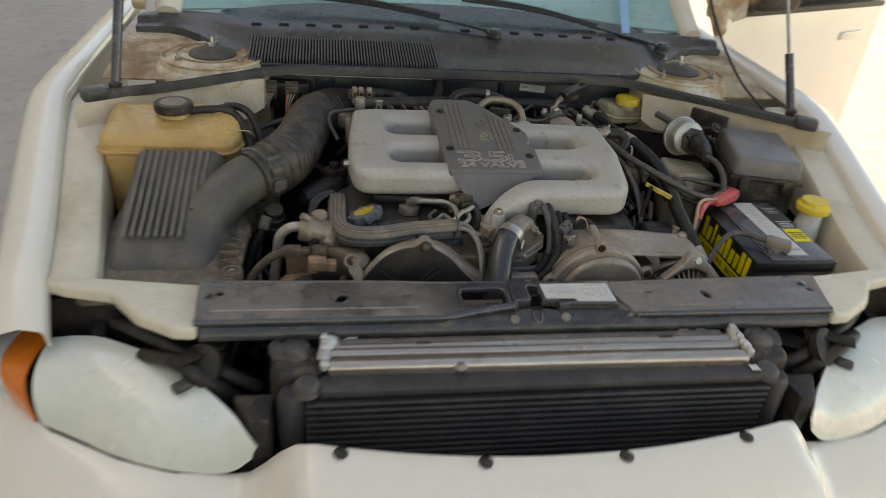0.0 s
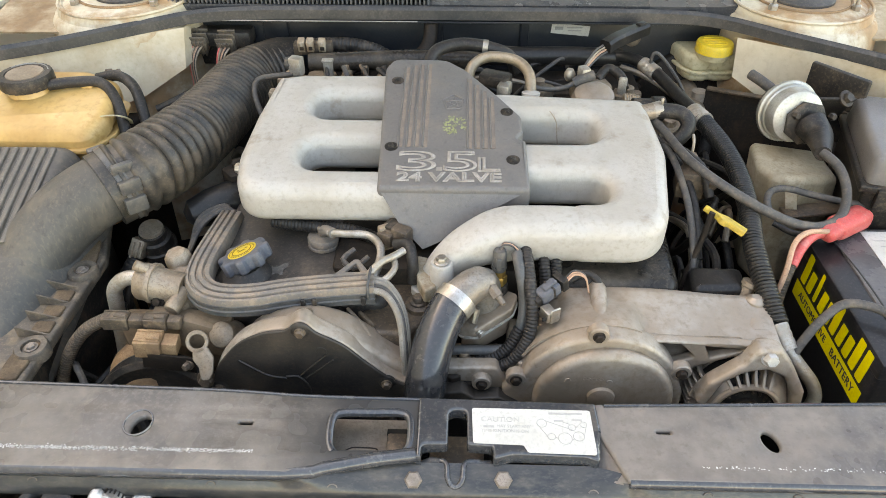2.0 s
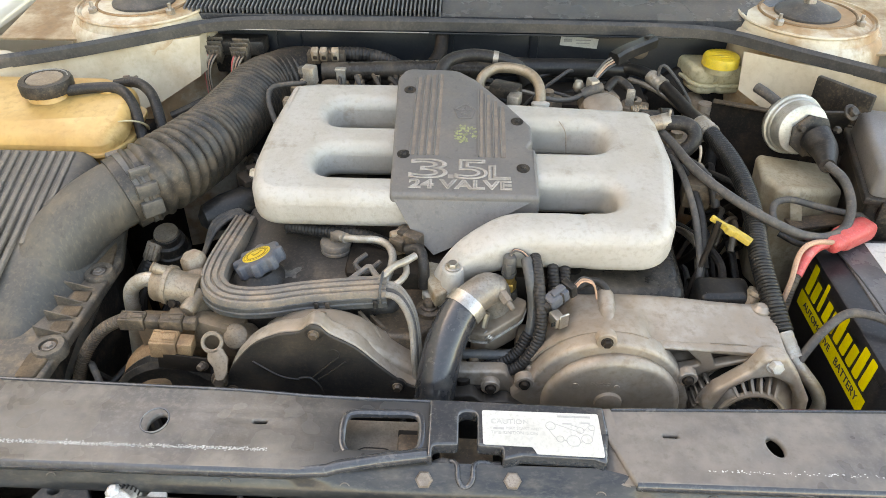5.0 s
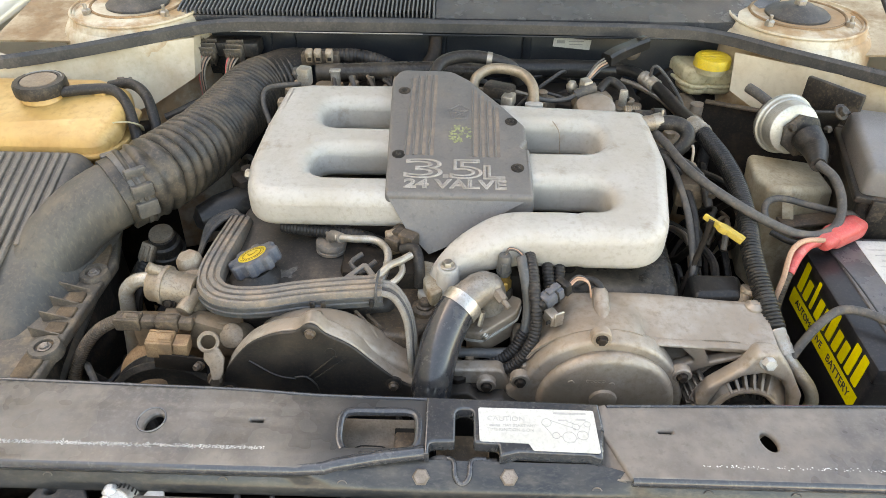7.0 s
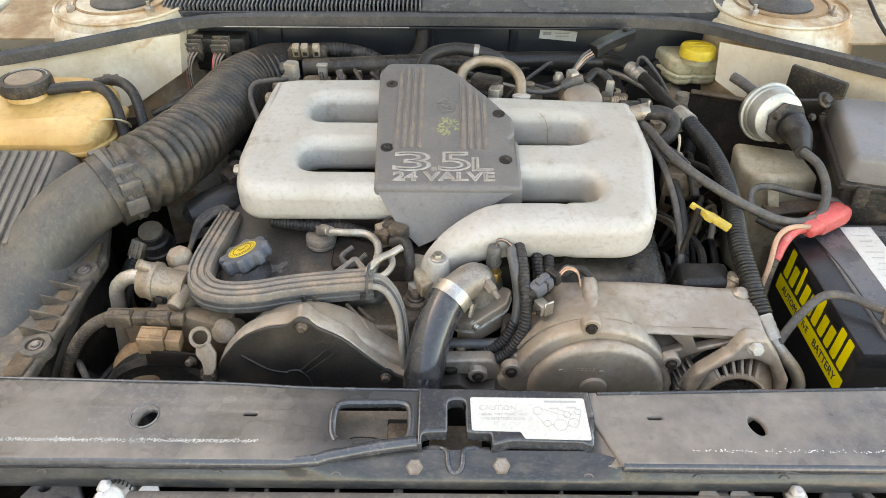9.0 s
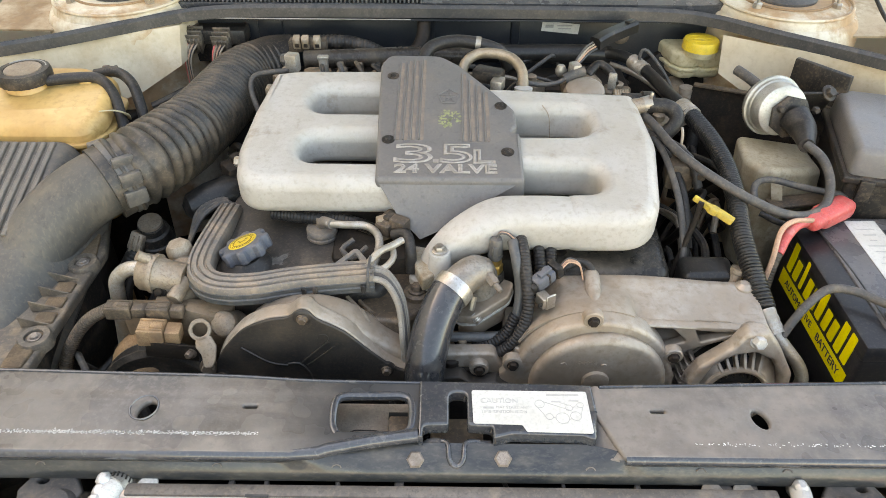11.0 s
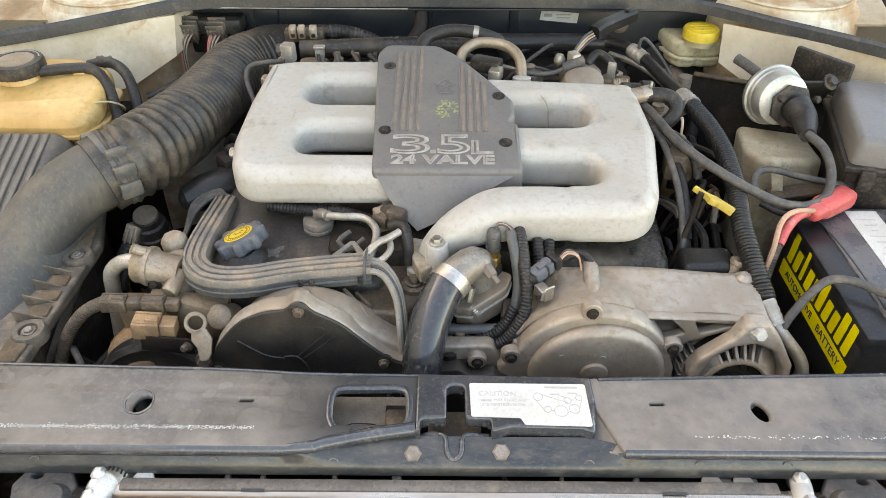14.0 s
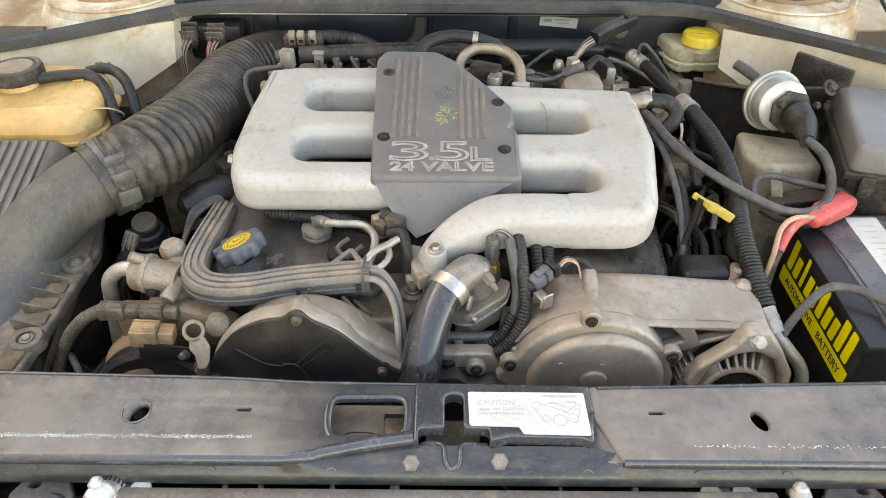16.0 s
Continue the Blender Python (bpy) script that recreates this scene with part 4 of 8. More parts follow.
part("lever", tube([(-0.030, -0.031, 0.770), (-0.020, -0.029, 0.774), (-0.012, -0.031, 0.774)], 0.0045, 10), "grey_cable", latch)
part("back_plate", box((0.060, 0.050, 0.006), (0.006, 0.0, 0.742), 0.002), "plug_brown", latch)
for (x0, x1, y, z) in ((-0.545, -0.205, -0.0325, 0.7893), (0.255, 0.49, -0.040, 0.7893)):
    bm = bmesh.new()
    rnd = random.Random(7)
    for i in range(1100 if x0 < 0 else 110):
        x, yy, r = x0 + (x1 - x0) * rnd.random(), y + rnd.gauss(0, 0.0012), rnd.uniform(0.0003, 0.0008)
        bm.faces.new([bm.verts.new((x + r * 1.4 * math.cos(q), yy + r * math.sin(q), z)) for q in (0.3, 1.5, 2.8, 4.2, 5.3)])
    tagged(part("scuff", bm, "scuff_paint", support, "scraped line of bare paint"), kind="stuff")
sticker = thing("caution_label", (0.09, -0.003, 0.796), "white caution sticker with a belt routing drawing", "label")
part("paper", slab([rounded([(0.0230, -0.0197), (0.0750, -0.0212), (0.0795, -0.0300), (0.1497, -0.0315), (0.1490, 0.0250), (0.0219, 0.0256)], 0.003)], 0.7936, 0.7942), "white_label", sticker)
for text, x, y, size, wide in (("CAUTION", 0.0520, 0.0062, 0.0092, 1.0), ("MAY START ANY", 0.0660, -0.0025, 0.0050, 0.95), ("TIME IGNITION IS ON", 0.0565, -0.0085, 0.0054, 0.95)):
    part("print", words(text, size, Matrix.Translation((x, y + 0.0045, 0.7944)), 0.0001, stretch=wide), "pale_print", sticker)
bars = join(box((0.012, 0.0026, 0.0002), (0.0395, 0.0015, 0.7944)), box((0.036, 0.0026, 0.0002), (0.122, 0.0200, 0.7944)), box((0.010, 0.0020, 0.0002), (0.114, 0.0105, 0.7944)), box((0.010, 0.0020, 0.0002), (0.134, 0.0120, 0.7944)))
tagged(part("print", bars, "pale_print", sticker), kind="stuff")
belt = bmesh.new()
pulleys = ((0.096, 0.004, 0.0052), (0.105, -0.013, 0.0040), (0.119, -0.015, 0.0072), (0.1335, -0.012, 0.0058), (0.1275, -0.001, 0.0038), (0.140, 0.003, 0.0036))
for x, y, r in pulleys:
    belt = join(belt, tube([(x + r * math.cos(a), y + 0.003 + r * math.sin(a), 0.7944) for a in np.linspace(0, 6.283, 12)], 0.00035, 4))
for line in (((0.0915, 0.002), (0.101, -0.013)), ((0.099, 0.0075), (0.1275, -0.004)), ((0.109, -0.014), (0.112, -0.015)), ((0.126, -0.017), (0.129, -0.015)), ((0.139, -0.012), (0.1435, 0.003)), ((0.131, -0.002), (0.137, 0.005)), ((0.118, 0.006), (0.126, 0.003)), ((0.136, 0.0085), (0.140, 0.0062))):
    belt = join(belt, tube([(x, y + 0.003, 0.7944) for x, y in (line[0], ((line[0][0] + line[1][0]) / 2, (line[0][1] + line[1][1]) / 2), line[1])], 0.00035, 4))
tagged(part("print", belt, "pale_print", sticker), kind="stuff")
for s in (-1, 1):
    ear = slab([rounded([(s * 0.562, -0.066), (s * 0.600, -0.062), (s * 0.665, -0.022), (s * 0.715, 0.040), (s * 0.800, 0.062), (s * 0.845, 0.088), (s * 0.745, 0.088), (s * 0.570, 0.062)], 0.012)], 0.752, 0.7795, 0.008)
    part("corner_panel", ear, "rail_paint", support, "cream-painted corner panel")

baffle = thing("radiator_baffle", (0, -0.078, 0.74), "dusty brown rubber strip behind the radiator", "baffle")
part("strip", box((0.678, 0.0145, 0.016), (0, -0.0775, 0.748), 0.003), "baffle_rubber", baffle)
for x, w in ((-0.232, 0.006), (-0.195, 0.005), (-0.12, 0.005), (-0.055, 0.010), (0.118, 0.004), (0.196, 0.006), (0.285, 0.020), (0.315, 0.014)):
    part("post", box((w, 0.010, 0.03), (x, -0.0665, 0.735), 0.001, segs=1), "grey_cable", baffle)
for s, tabs in ((-1, (-0.318,)), (1, (0.305, 0.272))):
    for x in tabs:
        tagged(part("nose_tab", slab([rounded([(x - 0.0115, -0.070), (x + 0.0115, -0.070), (x + 0.006, -0.0575), (x - 0.005, -0.0575)], 0.001)], 0.748, 0.7535, 0.001), "tab_plastic" if s < 0 else "pale_wire"), "small pale tab behind the radiator", "tab", group="nose tabs")
    nb = thing("radiator_bracket", (s * 0.42, -0.07, 0.72), "dusty grey radiator mounting bracket", "bracket", group="radiator brackets")
    arm = slab([rounded([(s * 0.452, -0.078), (s * 0.442, -0.056), (s * 0.400, -0.054), (s * 0.384, -0.078), (s * 0.392, -0.112), (s * 0.440, -0.112)], 0.006), oval(s * 0.430, -0.066, 0.006, 0.004)], 0.735, 0.752, 0.003)
    part("arm", arm, "grey_cable", nb)
    part("stub", lathe([(0.022, 0), (0.022, 0.02), (0.016, 0.028), (0.006, 0.030)], (s * 0.405, -0.098, 0.732), n=24), "grey_cable", nb)
filler = thing("radiator_filler", (-0.355, -0.075, 0.70), "pale radiator hose stub with a perforated steel band clamp", "hose stub")
part("stub", tube([(-0.362, -0.110, 0.742), (-0.358, -0.090, 0.752), (-0.350, -0.070, 0.748), (-0.345, -0.050, 0.735)], 0.0125, 18), "tab_plastic", filler)
part("band", tube([(-0.352, -0.075, 0.7495), (-0.348, -0.064, 0.7455)], 0.0150, 24), "steel", filler, "perforated steel band clamp")
for k in range(7):
    q = 0.55 + 0.30 * k
    p = Vector((-0.350, -0.0695, 0.7475)) + Vector((0.0152 * math.cos(q), 0.006 * math.sin(q), 0.0150 * math.sin(q)))
    # The band's holes are black slips, dark by colour alone.
    part("band_slot", box((0.0018, 0.008, 0.0012), tuple(p), 0, Matrix.Rotation(math.pi / 2 - q, 4, "Y")), "void_shade", filler)
tagged(part("vent_pipe", tube([(0.358, -0.110, 0.742), (0.360, -0.086, 0.754), (0.366, -0.066, 0.748), (0.374, -0.052, 0.728)], 0.0105, 16), "tab_plastic"), "short white pipe at the radiator's end", "pipe")

# ---- coolers in the nose ----
rad = thing("radiator", (0, -0.10, 0.35), "bare aluminium radiator top with crimped black end tanks", "radiator")
part("header", sweep([(-0.354, -0.103, 0.750), (0, -0.106, 0.750), (0.358, -0.110, 0.750)],
                     [(0.038, -0.016)] + [(0.024 + 0.013 * math.cos(a), -0.004 + 0.011 * math.sin(a)) for a in np.linspace(-0.3, 3.0, 9)] + [(0.009, -0.008)]
                     + [(-0.001 + 0.009 * math.cos(a), -0.002 + 0.010 * math.sin(a)) for a in np.linspace(0.2, 2.9, 8)] + [(-0.012, -0.008)]
                     + [(-0.024 + 0.011 * math.cos(a), -0.006 + 0.010 * math.sin(a)) for a in np.linspace(0.2, 3.2, 8)] + [(-0.037, -0.016)], up=(0, 0, 1), step=0.05), "fin_alu", rad)
part("core", box((0.72, 0.05, 0.38), (0, -0.106, 0.55), 0.004), "fin_black", rad)
for s in (-1, 1):
    x = s * 0.360
    part("tank", box((0.085, 0.072, 0.40), (x + s * 0.045, -0.105, 0.550), 0.02, None, 3), "black_plastic", rad)
    for k in range(6):
        part("crimp", box((0.014, 0.016, 0.018), (x + s * 0.002, -0.070 - 0.013 * k, 0.757 - 0.002 * (k % 2)), 0.004, segs=1), "crimp", rad)
for x in (-0.2, 0.23):
    part("slot", box((0.024, 0.003, 0.001), (x, -0.085, 0.7562)), "dark_print", rad)
bolt(rad, (-0.145, -0.142, 0.748), 0.007, material="steel")
cond = thing("condenser", (0, -0.15, 0.35), "black air conditioning condenser with flat cooling tubes", "condenser")
part("top_rail", box((0.735, 0.040, 0.014), (0, -0.157, 0.730), 0.003), "fin_black", cond)
for s in (-1, 1):
    part("end_cap", lathe([(0.022, 0), (0.022, 0.012), (0.016, 0.020), (0.006, 0.022)], (s * 0.388, -0.157, 0.722), n=22), "grey_cable", cond)
for k in range(19):
    z = 0.712 - 0.0135 * k
    part("cooling_tube", box((0.78, 0.020, 0.006), (0, -0.172, z), 0.002, segs=1), "fin_black", cond)
# Black backing that paints the shade between the cooling tubes.
part("fin_shade", box((0.78, 0.02, 0.34), (0, -0.158, 0.54), 0), "void_shade", cond)
for s in (-1, 1):
    part("side_tank", lathe([(0.02, 0), (0.024, 0.01), (0.024, 0.34), (0.018, 0.352)], (s * 0.412, -0.155, 0.37), n=20), "fin_black", cond)
part("tag", box((0.018, 0.014, 0.001), (0.365, -0.158, 0.7398), 0.0), "white_label", cond)
for s in (-1, 1):
    d = slab([rounded([(s * 0.44, -0.135), (s * 0.505, -0.135), (s * 0.470, -0.195), (s * 0.445, -0.195)], 0.004)], 0.45, 0.700, 0.002)
    tagged(part("air_guide", d, "black_plastic"), "black plastic air guide beside the radiator", "air guide", group="air guides")
for s in (-1, 1):
    h = thing("horn", (s * 0.53, -0.05, 0.66), "grimy black horn and bracket behind the headlamp", "horn", group="horns")
    part("trumpet", lathe([(0.012, 0), (0.02, 0.02), (0.034, 0.03), (0.036, 0.045), (0.02, 0.05)], (s * 0.54, -0.055, 0.69), (s * 0.4, -0.6, 0.6), 24), "black_plastic", h)
    part("bracket", box((0.09, 0.03, 0.006), (s * 0.565, -0.072, 0.735), 0.002, rot_z(s * -35)), "grime_shade", h)
    part("pipe", tube([(s * 0.66, -0.03, 0.70), (s * 0.60, -0.08, 0.725), (s * 0.545, -0.10, 0.70), (s * 0.50, -0.085, 0.64)], 0.012), "black_plastic", h)
    part("clip", box((0.03, 0.02, 0.012), (s * 0.585, -0.11, 0.70), 0.004, rot_z(s * -40)), "grey_cable", h)
    loom = tube([(s * 0.72, 0.05, 0.71), (s * 0.66, -0.005, 0.725), (s * 0.60, -0.045, 0.72), (s * 0.53, -0.075, 0.70), (s * 0.47, -0.075, 0.66)], 0.011)
    tagged(part("headlamp_loom", loom, "rubber"), "black wiring loom behind the headlamp", "wiring")
    # Added dark sheet, so no bright ground shows through the wing's gap.
    tagged(part("wing_gap_shade", box((0.22, 0.012, 0.36), (s * 0.80, 0.085, 0.56), 0.004, rot_z(s * 8)), "grime_shade"), "added dark sheet shading the gap inside the front wing", "liner", group="wing liners")
    # Added black sheet that paints the shade below the lamp wiring.
    tagged(part("nose_shade", box((0.30, 0.07, 0.01), (s * 0.60, -0.02, 0.62), 0.003, rot_z(s * 38)), "void_shade"), "added black sheet for the shade under the headlamp wiring", "shield", group="splash shields")


# ---- engine ----
engine = thing("engine_block", (0, 0.4, 0.35), "grimy engine block under the intake, darkened for the shade there", "engine")
# Wide dark masses whose colour paints shade in the gaps around the engine.
part("block", box((0.70, 0.62, 0.32), (0, 0.50, 0.52), 0.03), "grime_shade", engine)
part("valley", box((0.34, 0.50, 0.10), (0, 0.50, 0.75), 0.02), "grime_shade", engine)
part("gearbox", box((0.40, 0.20, 0.28), (0, 0.80, 0.60), 0.05), "grime_shade", engine)
part("front_case", box((0.50, 0.06, 0.26), (0.0, 0.165, 0.60), 0.02), "dirty_metal", engine)


def top_of(y):
    """The height of the intake's sloping top."""
    return 0.881 + 0.09 * (y - 0.33)


def leaning(x, y, z):
    return (x, y, z + 0.09 * (y - 0.33))


intake = thing("intake_manifold", (0, 0.45, 0.80), "off-white painted twin-plenum intake manifold", "intake manifold")


west = slab([rounded([(-0.300, 0.316), (-0.055, 0.316), (-0.055, 0.369), (-0.222, 0.369), (-0.222, 0.435), (-0.055, 0.435), (-0.055, 0.495), (-0.222, 0.495), (-0.222, 0.563),
                      (-0.055, 0.563), (-0.055, 0.625), (-0.255, 0.622), (-0.296, 0.612), (-0.308, 0.50), (-0.312, 0.40)],
                     [0.055, 0.022, 0.022, 0.032, 0.032, 0.022, 0.022, 0.033, 0.033, 0.022, 0.022, 0.022, 0.012, 0.1, 0.08], 10)], 0.822, 0.881, 0.018, leaning, 5)
part("west_plenum", west, "plenum_paint", intake, angle=60)
east = slab([rounded([(0.045, 0.572), (0.045, 0.509), (0.210, 0.509), (0.210, 0.437), (0.045, 0.437), (0.045, 0.362), (0.206, 0.362), (0.206, 0.304), (0.145, 0.304), (0.145, 0.245), (0.272, 0.245), (0.300, 0.42), (0.292, 0.555)],
                     [0.022, 0.022, 0.035, 0.035, 0.022, 0.022, 0.028, 0.028, 0.024, 0.024, 0.062, 0.1, 0.02], 10)], 0.818, 0.881, 0.018, leaning, 5)
part("east_plenum", east, "plenum_paint", intake, angle=60)
neck_section = [(0.0305 * math.copysign(abs(math.cos(a)) ** 0.6, math.cos(a)), 0.0305 * math.copysign(abs(math.sin(a)) ** 0.6, math.sin(a))) for a in np.linspace(0, 2 * math.pi, 29)[:-1]]
part("neck", sweep([(0.20, 0.2745, 0.8442), (0.15, 0.2745, 0.8442), (0.105, 0.2745, 0.8442), (0.066, 0.272, 0.844), (0.034, 0.262, 0.839), (0.006, 0.252, 0.829), (-0.014, 0.244, 0.812), (-0.025, 0.238, 0.790), (-0.028, 0.236, 0.775)], neck_section,
                   up=(0, -0.09, 1), size=lambda s: 0.94 + 0.10 * min(1, s / 0.06) - 0.40 * ease(min(1, max(0, (s - 0.13) / 0.11)))), "plenum_paint", intake, angle=62)
for loop, drop in (([(-0.255, 0.47), (-0.05, 0.47), (-0.05, 0.585), (-0.255, 0.585)], 0.0), ([(0.09, 0.415), (0.250, 0.415), (0.250, 0.530), (0.09, 0.530)], 0.004)):
    part("plenum_floor", slab([rounded(loop, 0.006)], 0.815 - drop, 0.823 - drop, 0.002, leaning), "plenum_paint", intake)
for pts in ([(0.140, 0.512, 0.8975), (0.146, 0.502, 0.893), (0.150, 0.494, 0.885), (0.151, 0.489, 0.872), (0.153, 0.487, 0.855)],):
    part("casting_seam", sweep(pts, circle(0.0009, 5)), "dirty_metal", intake)
part("neck_foot", join(slab([rounded([(-0.058, 0.228), (-0.040, 0.206), (0.004, 0.208), (0.012, 0.240), (-0.02, 0.262), (-0.052, 0.252)], 0.008)], 0.774, 0.788, 0.003),
                       lathe([(0.020, 0), (0.016, 0.018), (0.0145, 0.050), (0.0135, 0.052)], (-0.0165, 0.224, 0.782), n=24)), "plenum_paint", intake)
part("neck_flange", slab([rounded([(-0.0521, 0.2700), (-0.0321, 0.2641), (-0.0231, 0.2073), (-0.0382, 0.1960), (-0.0493, 0.2263)], 0.004)], 0.787, 0.808, 0.003), "flange_stain", intake, "yellowed flange")
bolt(intake, (-0.0165, 0.224, 0.834), 0.0075, material="steel", h=0.007, washer=1.35)
bolt(intake, (-0.306, 0.40, 0.858), 0.008, (-1, 0, 0.1), "steel", 0.012)
cover = thing("engine_cover", (0, 0.45, 0.87), "dark grey plastic engine cover with raised lettering", "engine cover")


def cov_z(y):
    return 0.884 + 0.150 * (y - 0.32)


def on_cover(x, y, lift=0.0):
    return Matrix.Translation((x, y, cov_z(y) + lift)) @ Matrix.Rotation(math.atan(0.152), 4, "X")


def cover_shape(x, y, z):
    return (x, y, z + 0.150 * (y - 0.32))


plate = slab([rounded([(-0.106, 0.318), (0.099, 0.318), (0.098, 0.422), (0.086, 0.426), (0.095, 0.440), (0.094, 0.478), (0.062, 0.528), (0.010, 0.600), (-0.02, 0.626), (-0.105, 0.628), (-0.117, 0.60)],
                     [0.006, 0.006, 0.003, 0.003, 0.003, 0.015, 0.02, 0.03, 0.03, 0.02, 0.02])], 0.838, 0.884, 0.006, cover_shape, 3)
part("shell", plate, "cover_plastic", cover)
flap = bmesh.new()
pts = [(-0.104, 0.321, 0.880), (0.097, 0.321, 0.880), (0.030, 0.302, 0.848), (-0.012, 0.285, 0.824), (-0.044, 0.277, 0.812), (-0.075, 0.296, 0.838)]
tops = [flap.verts.new(p) for p in pts]
lows = [flap.verts.new((p[0], p[1] + 0.05, p[2] - 0.012)) for p in pts]
flap.faces.new(tops)
flap.faces.new(lows[::-1])
for i in range(len(pts)):
    flap.faces.new((tops[i], lows[i], lows[(i + 1) % len(pts)], tops[(i + 1) % len(pts)]))
part("front_flap", flap, "cover_plastic", cover)
for x, y0, y1 in ((-0.080, 0.402, 0.600), (-0.068, 0.402, 0.606), (-0.057, 0.402, 0.608), (-0.045, 0.402, 0.609), (0.019, 0.400, 0.570), (0.030, 0.400, 0.553), (0.041, 0.400, 0.538), (0.052, 0.400, 0.522)):
    y = (y0 + y1) / 2
    g = slab([rounded([(x - 0.0026, y0), (x + 0.0026, y0), (x + 0.0026, y1), (x - 0.0026, y1)], 0.0024, 4)], 0.8835, 0.8846, 0.0, cover_shape)
    part("groove", g, "cover_rib", cover, "dust-filled groove")
    part("rib", sweep([(x - 0.0042, y0, cov_z(y0) + 0.0004), (x - 0.0042, y1, cov_z(y1) + 0.0004)], circle(0.0013, 6), step=0.05), "cover_plastic", cover)
for x, y in ((-0.095, 0.564), (0.073, 0.486), (-0.093, 0.403), (0.078, 0.377)):
    part("screw_well", lathe([(0.0095, -0.002), (0.0095, 0.0008), (0.0080, 0.0010)], (x, y, cov_z(y)), (0, -0.15, 1), 24), "black_plastic", cover)
    bolt(cover, (x, y, cov_z(y) + 0.001), 0.0036, (0, -0.15, 1), "rubber", 0.0022, 1.3, "screw")


def print_box(text, x0, x1, y0, y1, outline):
    """Raised letters fitted into a box on the cover."""
    bm = words(text, 0.05, Matrix(), outline=0.0001)
    lo = [min(v.co[k] for v in bm.verts) for k in (0, 1)]
    hi = [max(v.co[k] for v in bm.verts) for k in (0, 1)]
    bm.free()
    sx, sy = (x1 - x0) / (hi[0] - lo[0]), (y1 - y0) / (hi[1] - lo[1])
    bm = words(text, 0.05 * sy, Matrix(), outline=outline, stretch=sx / sy)
    m = on_cover((x0 + x1) / 2, (y0 + y1) / 2, 0.0006) @ Matrix.Translation((-(lo[0] + hi[0]) / 2 * sx, -(lo[1] + hi[1]) / 2 * sy, 0))
    bm.transform(m)
    return bm


for text, x0, x1, y0, y1 in (("3", -0.080, -0.031, 0.352, 0.392), ("5", -0.016, 0.026, 0.352, 0.392), ("L", 0.031, 0.058, 0.352, 0.380)):
    part("lettering", print_box(text, x0, x1, y0, y1, 0.0014), "letter", cover, "raised pale lettering")
part("lettering", slab([rounded([(-0.0275, 0.3525), (-0.0195, 0.3525), (-0.0195, 0.3595), (-0.0275, 0.3595)], 0.001)], 0.8835, 0.8850, 0.0, cover_shape), "letter", cover, "raised pale lettering")
part("lettering", print_box("24 VALVE", -0.080, 0.060, 0.331, 0.3485, 0.0011), "letter", cover, "raised pale lettering")
star = bmesh.new()
ring5 = [(-0.006 + 0.017 * math.cos(a), 0.508 + 0.020 * math.sin(a)) for a in (math.pi / 2 + 2 * math.pi * k / 5 for k in range(6))]
star = tube([(x, y, cov_z(y) + 0.0004) for x, y in ring5[:2]], 0.0011, 6)
for a, b in zip(ring5[1:], ring5[2:]):
    star = join(star, tube([(a[0], a[1], cov_z(a[1]) + 0.0004), (b[0], b[1], cov_z(b[1]) + 0.0004)], 0.0011, 6))
tips = [(-0.006 + 0.013 * math.cos(a), 0.508 + 0.015 * math.sin(a)) for a in (math.pi / 2 + 4 * math.pi * k / 5 for k in range(6))]
for a, b in zip(tips, tips[1:]):
    star = join(star, tube([(a[0], a[1], cov_z(a[1]) + 0.0003), (b[0], b[1], cov_z(b[1]) + 0.0003)], 0.0008, 6))
part("badge_mould", star, "cover_plastic", cover)
smear = bmesh.new()
rnd = random.Random(4)
for i in range(120):
    a = rnd.uniform(-0.6, 4.9)
    r = rnd.gauss(0.0145, 0.0026) if i < 90 else rnd.uniform(0.0, 0.012)
    x, y, s = -0.004 + r * math.cos(a), 0.452 + 1.15 * r * math.sin(a), rnd.uniform(0.0006, 0.0022)
    smear.faces.new([smear.verts.new((x + s * math.cos(q), y + s * 1.3 * math.sin(q), cov_z(y + s * 1.3 * math.sin(q)) + 0.0007)) for q in np.linspace(0, 5.4, 7)])
tagged(part("paint_mark", smear, "paint_smear", cover, "smeared yellow-green paint mark"), kind="stuff")

# Cam covers and timing covers.
cam_w = thing("cam_cover", (-0.22, 0.3, 0.70), "dusty black cam cover with the oil filler", "cam cover", group="cam covers")
part("lid", slab([rounded([(-0.352, 0.196), (-0.085, 0.200), (-0.10, 0.60), (-0.325, 0.60)], 0.02)], 0.70, 0.786, 0.012), "cam_paint", cam_w)
part("filler_boss", lathe([(0.036, 0), (0.035, 0.003), (0.031, 0.008), (0.026, 0.012), (0.022, 0.018)], (-0.282, 0.250, 0.784), n=36), "cam_paint", cam_w)
cam_e = thing("cam_cover", (0.22, 0.3, 0.70), "dusty dark grey cam cover below the intake", "cam cover", group="cam covers")
part("lid", slab([rounded([(0.110, 0.225), (0.298, 0.232), (0.318, 0.60), (0.11, 0.60)], 0.025)], 0.72, 0.795, 0.016, lambda x, y, z: (x, y, z - 0.03 * (x - 0.2))), "cam_grey", cam_e)
part("skirt", slab([rounded([(0.098, 0.218), (0.312, 0.226), (0.33, 0.60), (0.10, 0.60)], 0.02)], 0.70, 0.735, 0.006), "cam_grey", cam_e)


def lobed_cap():
    out = []
    for i in range(96):
        a = 2 * math.pi * i / 96
        r = 0.0345 + 0.0035 * math.tanh(3 * math.cos(8 * a))
        out.append((r * math.cos(a), r * math.sin(a)))
    return out


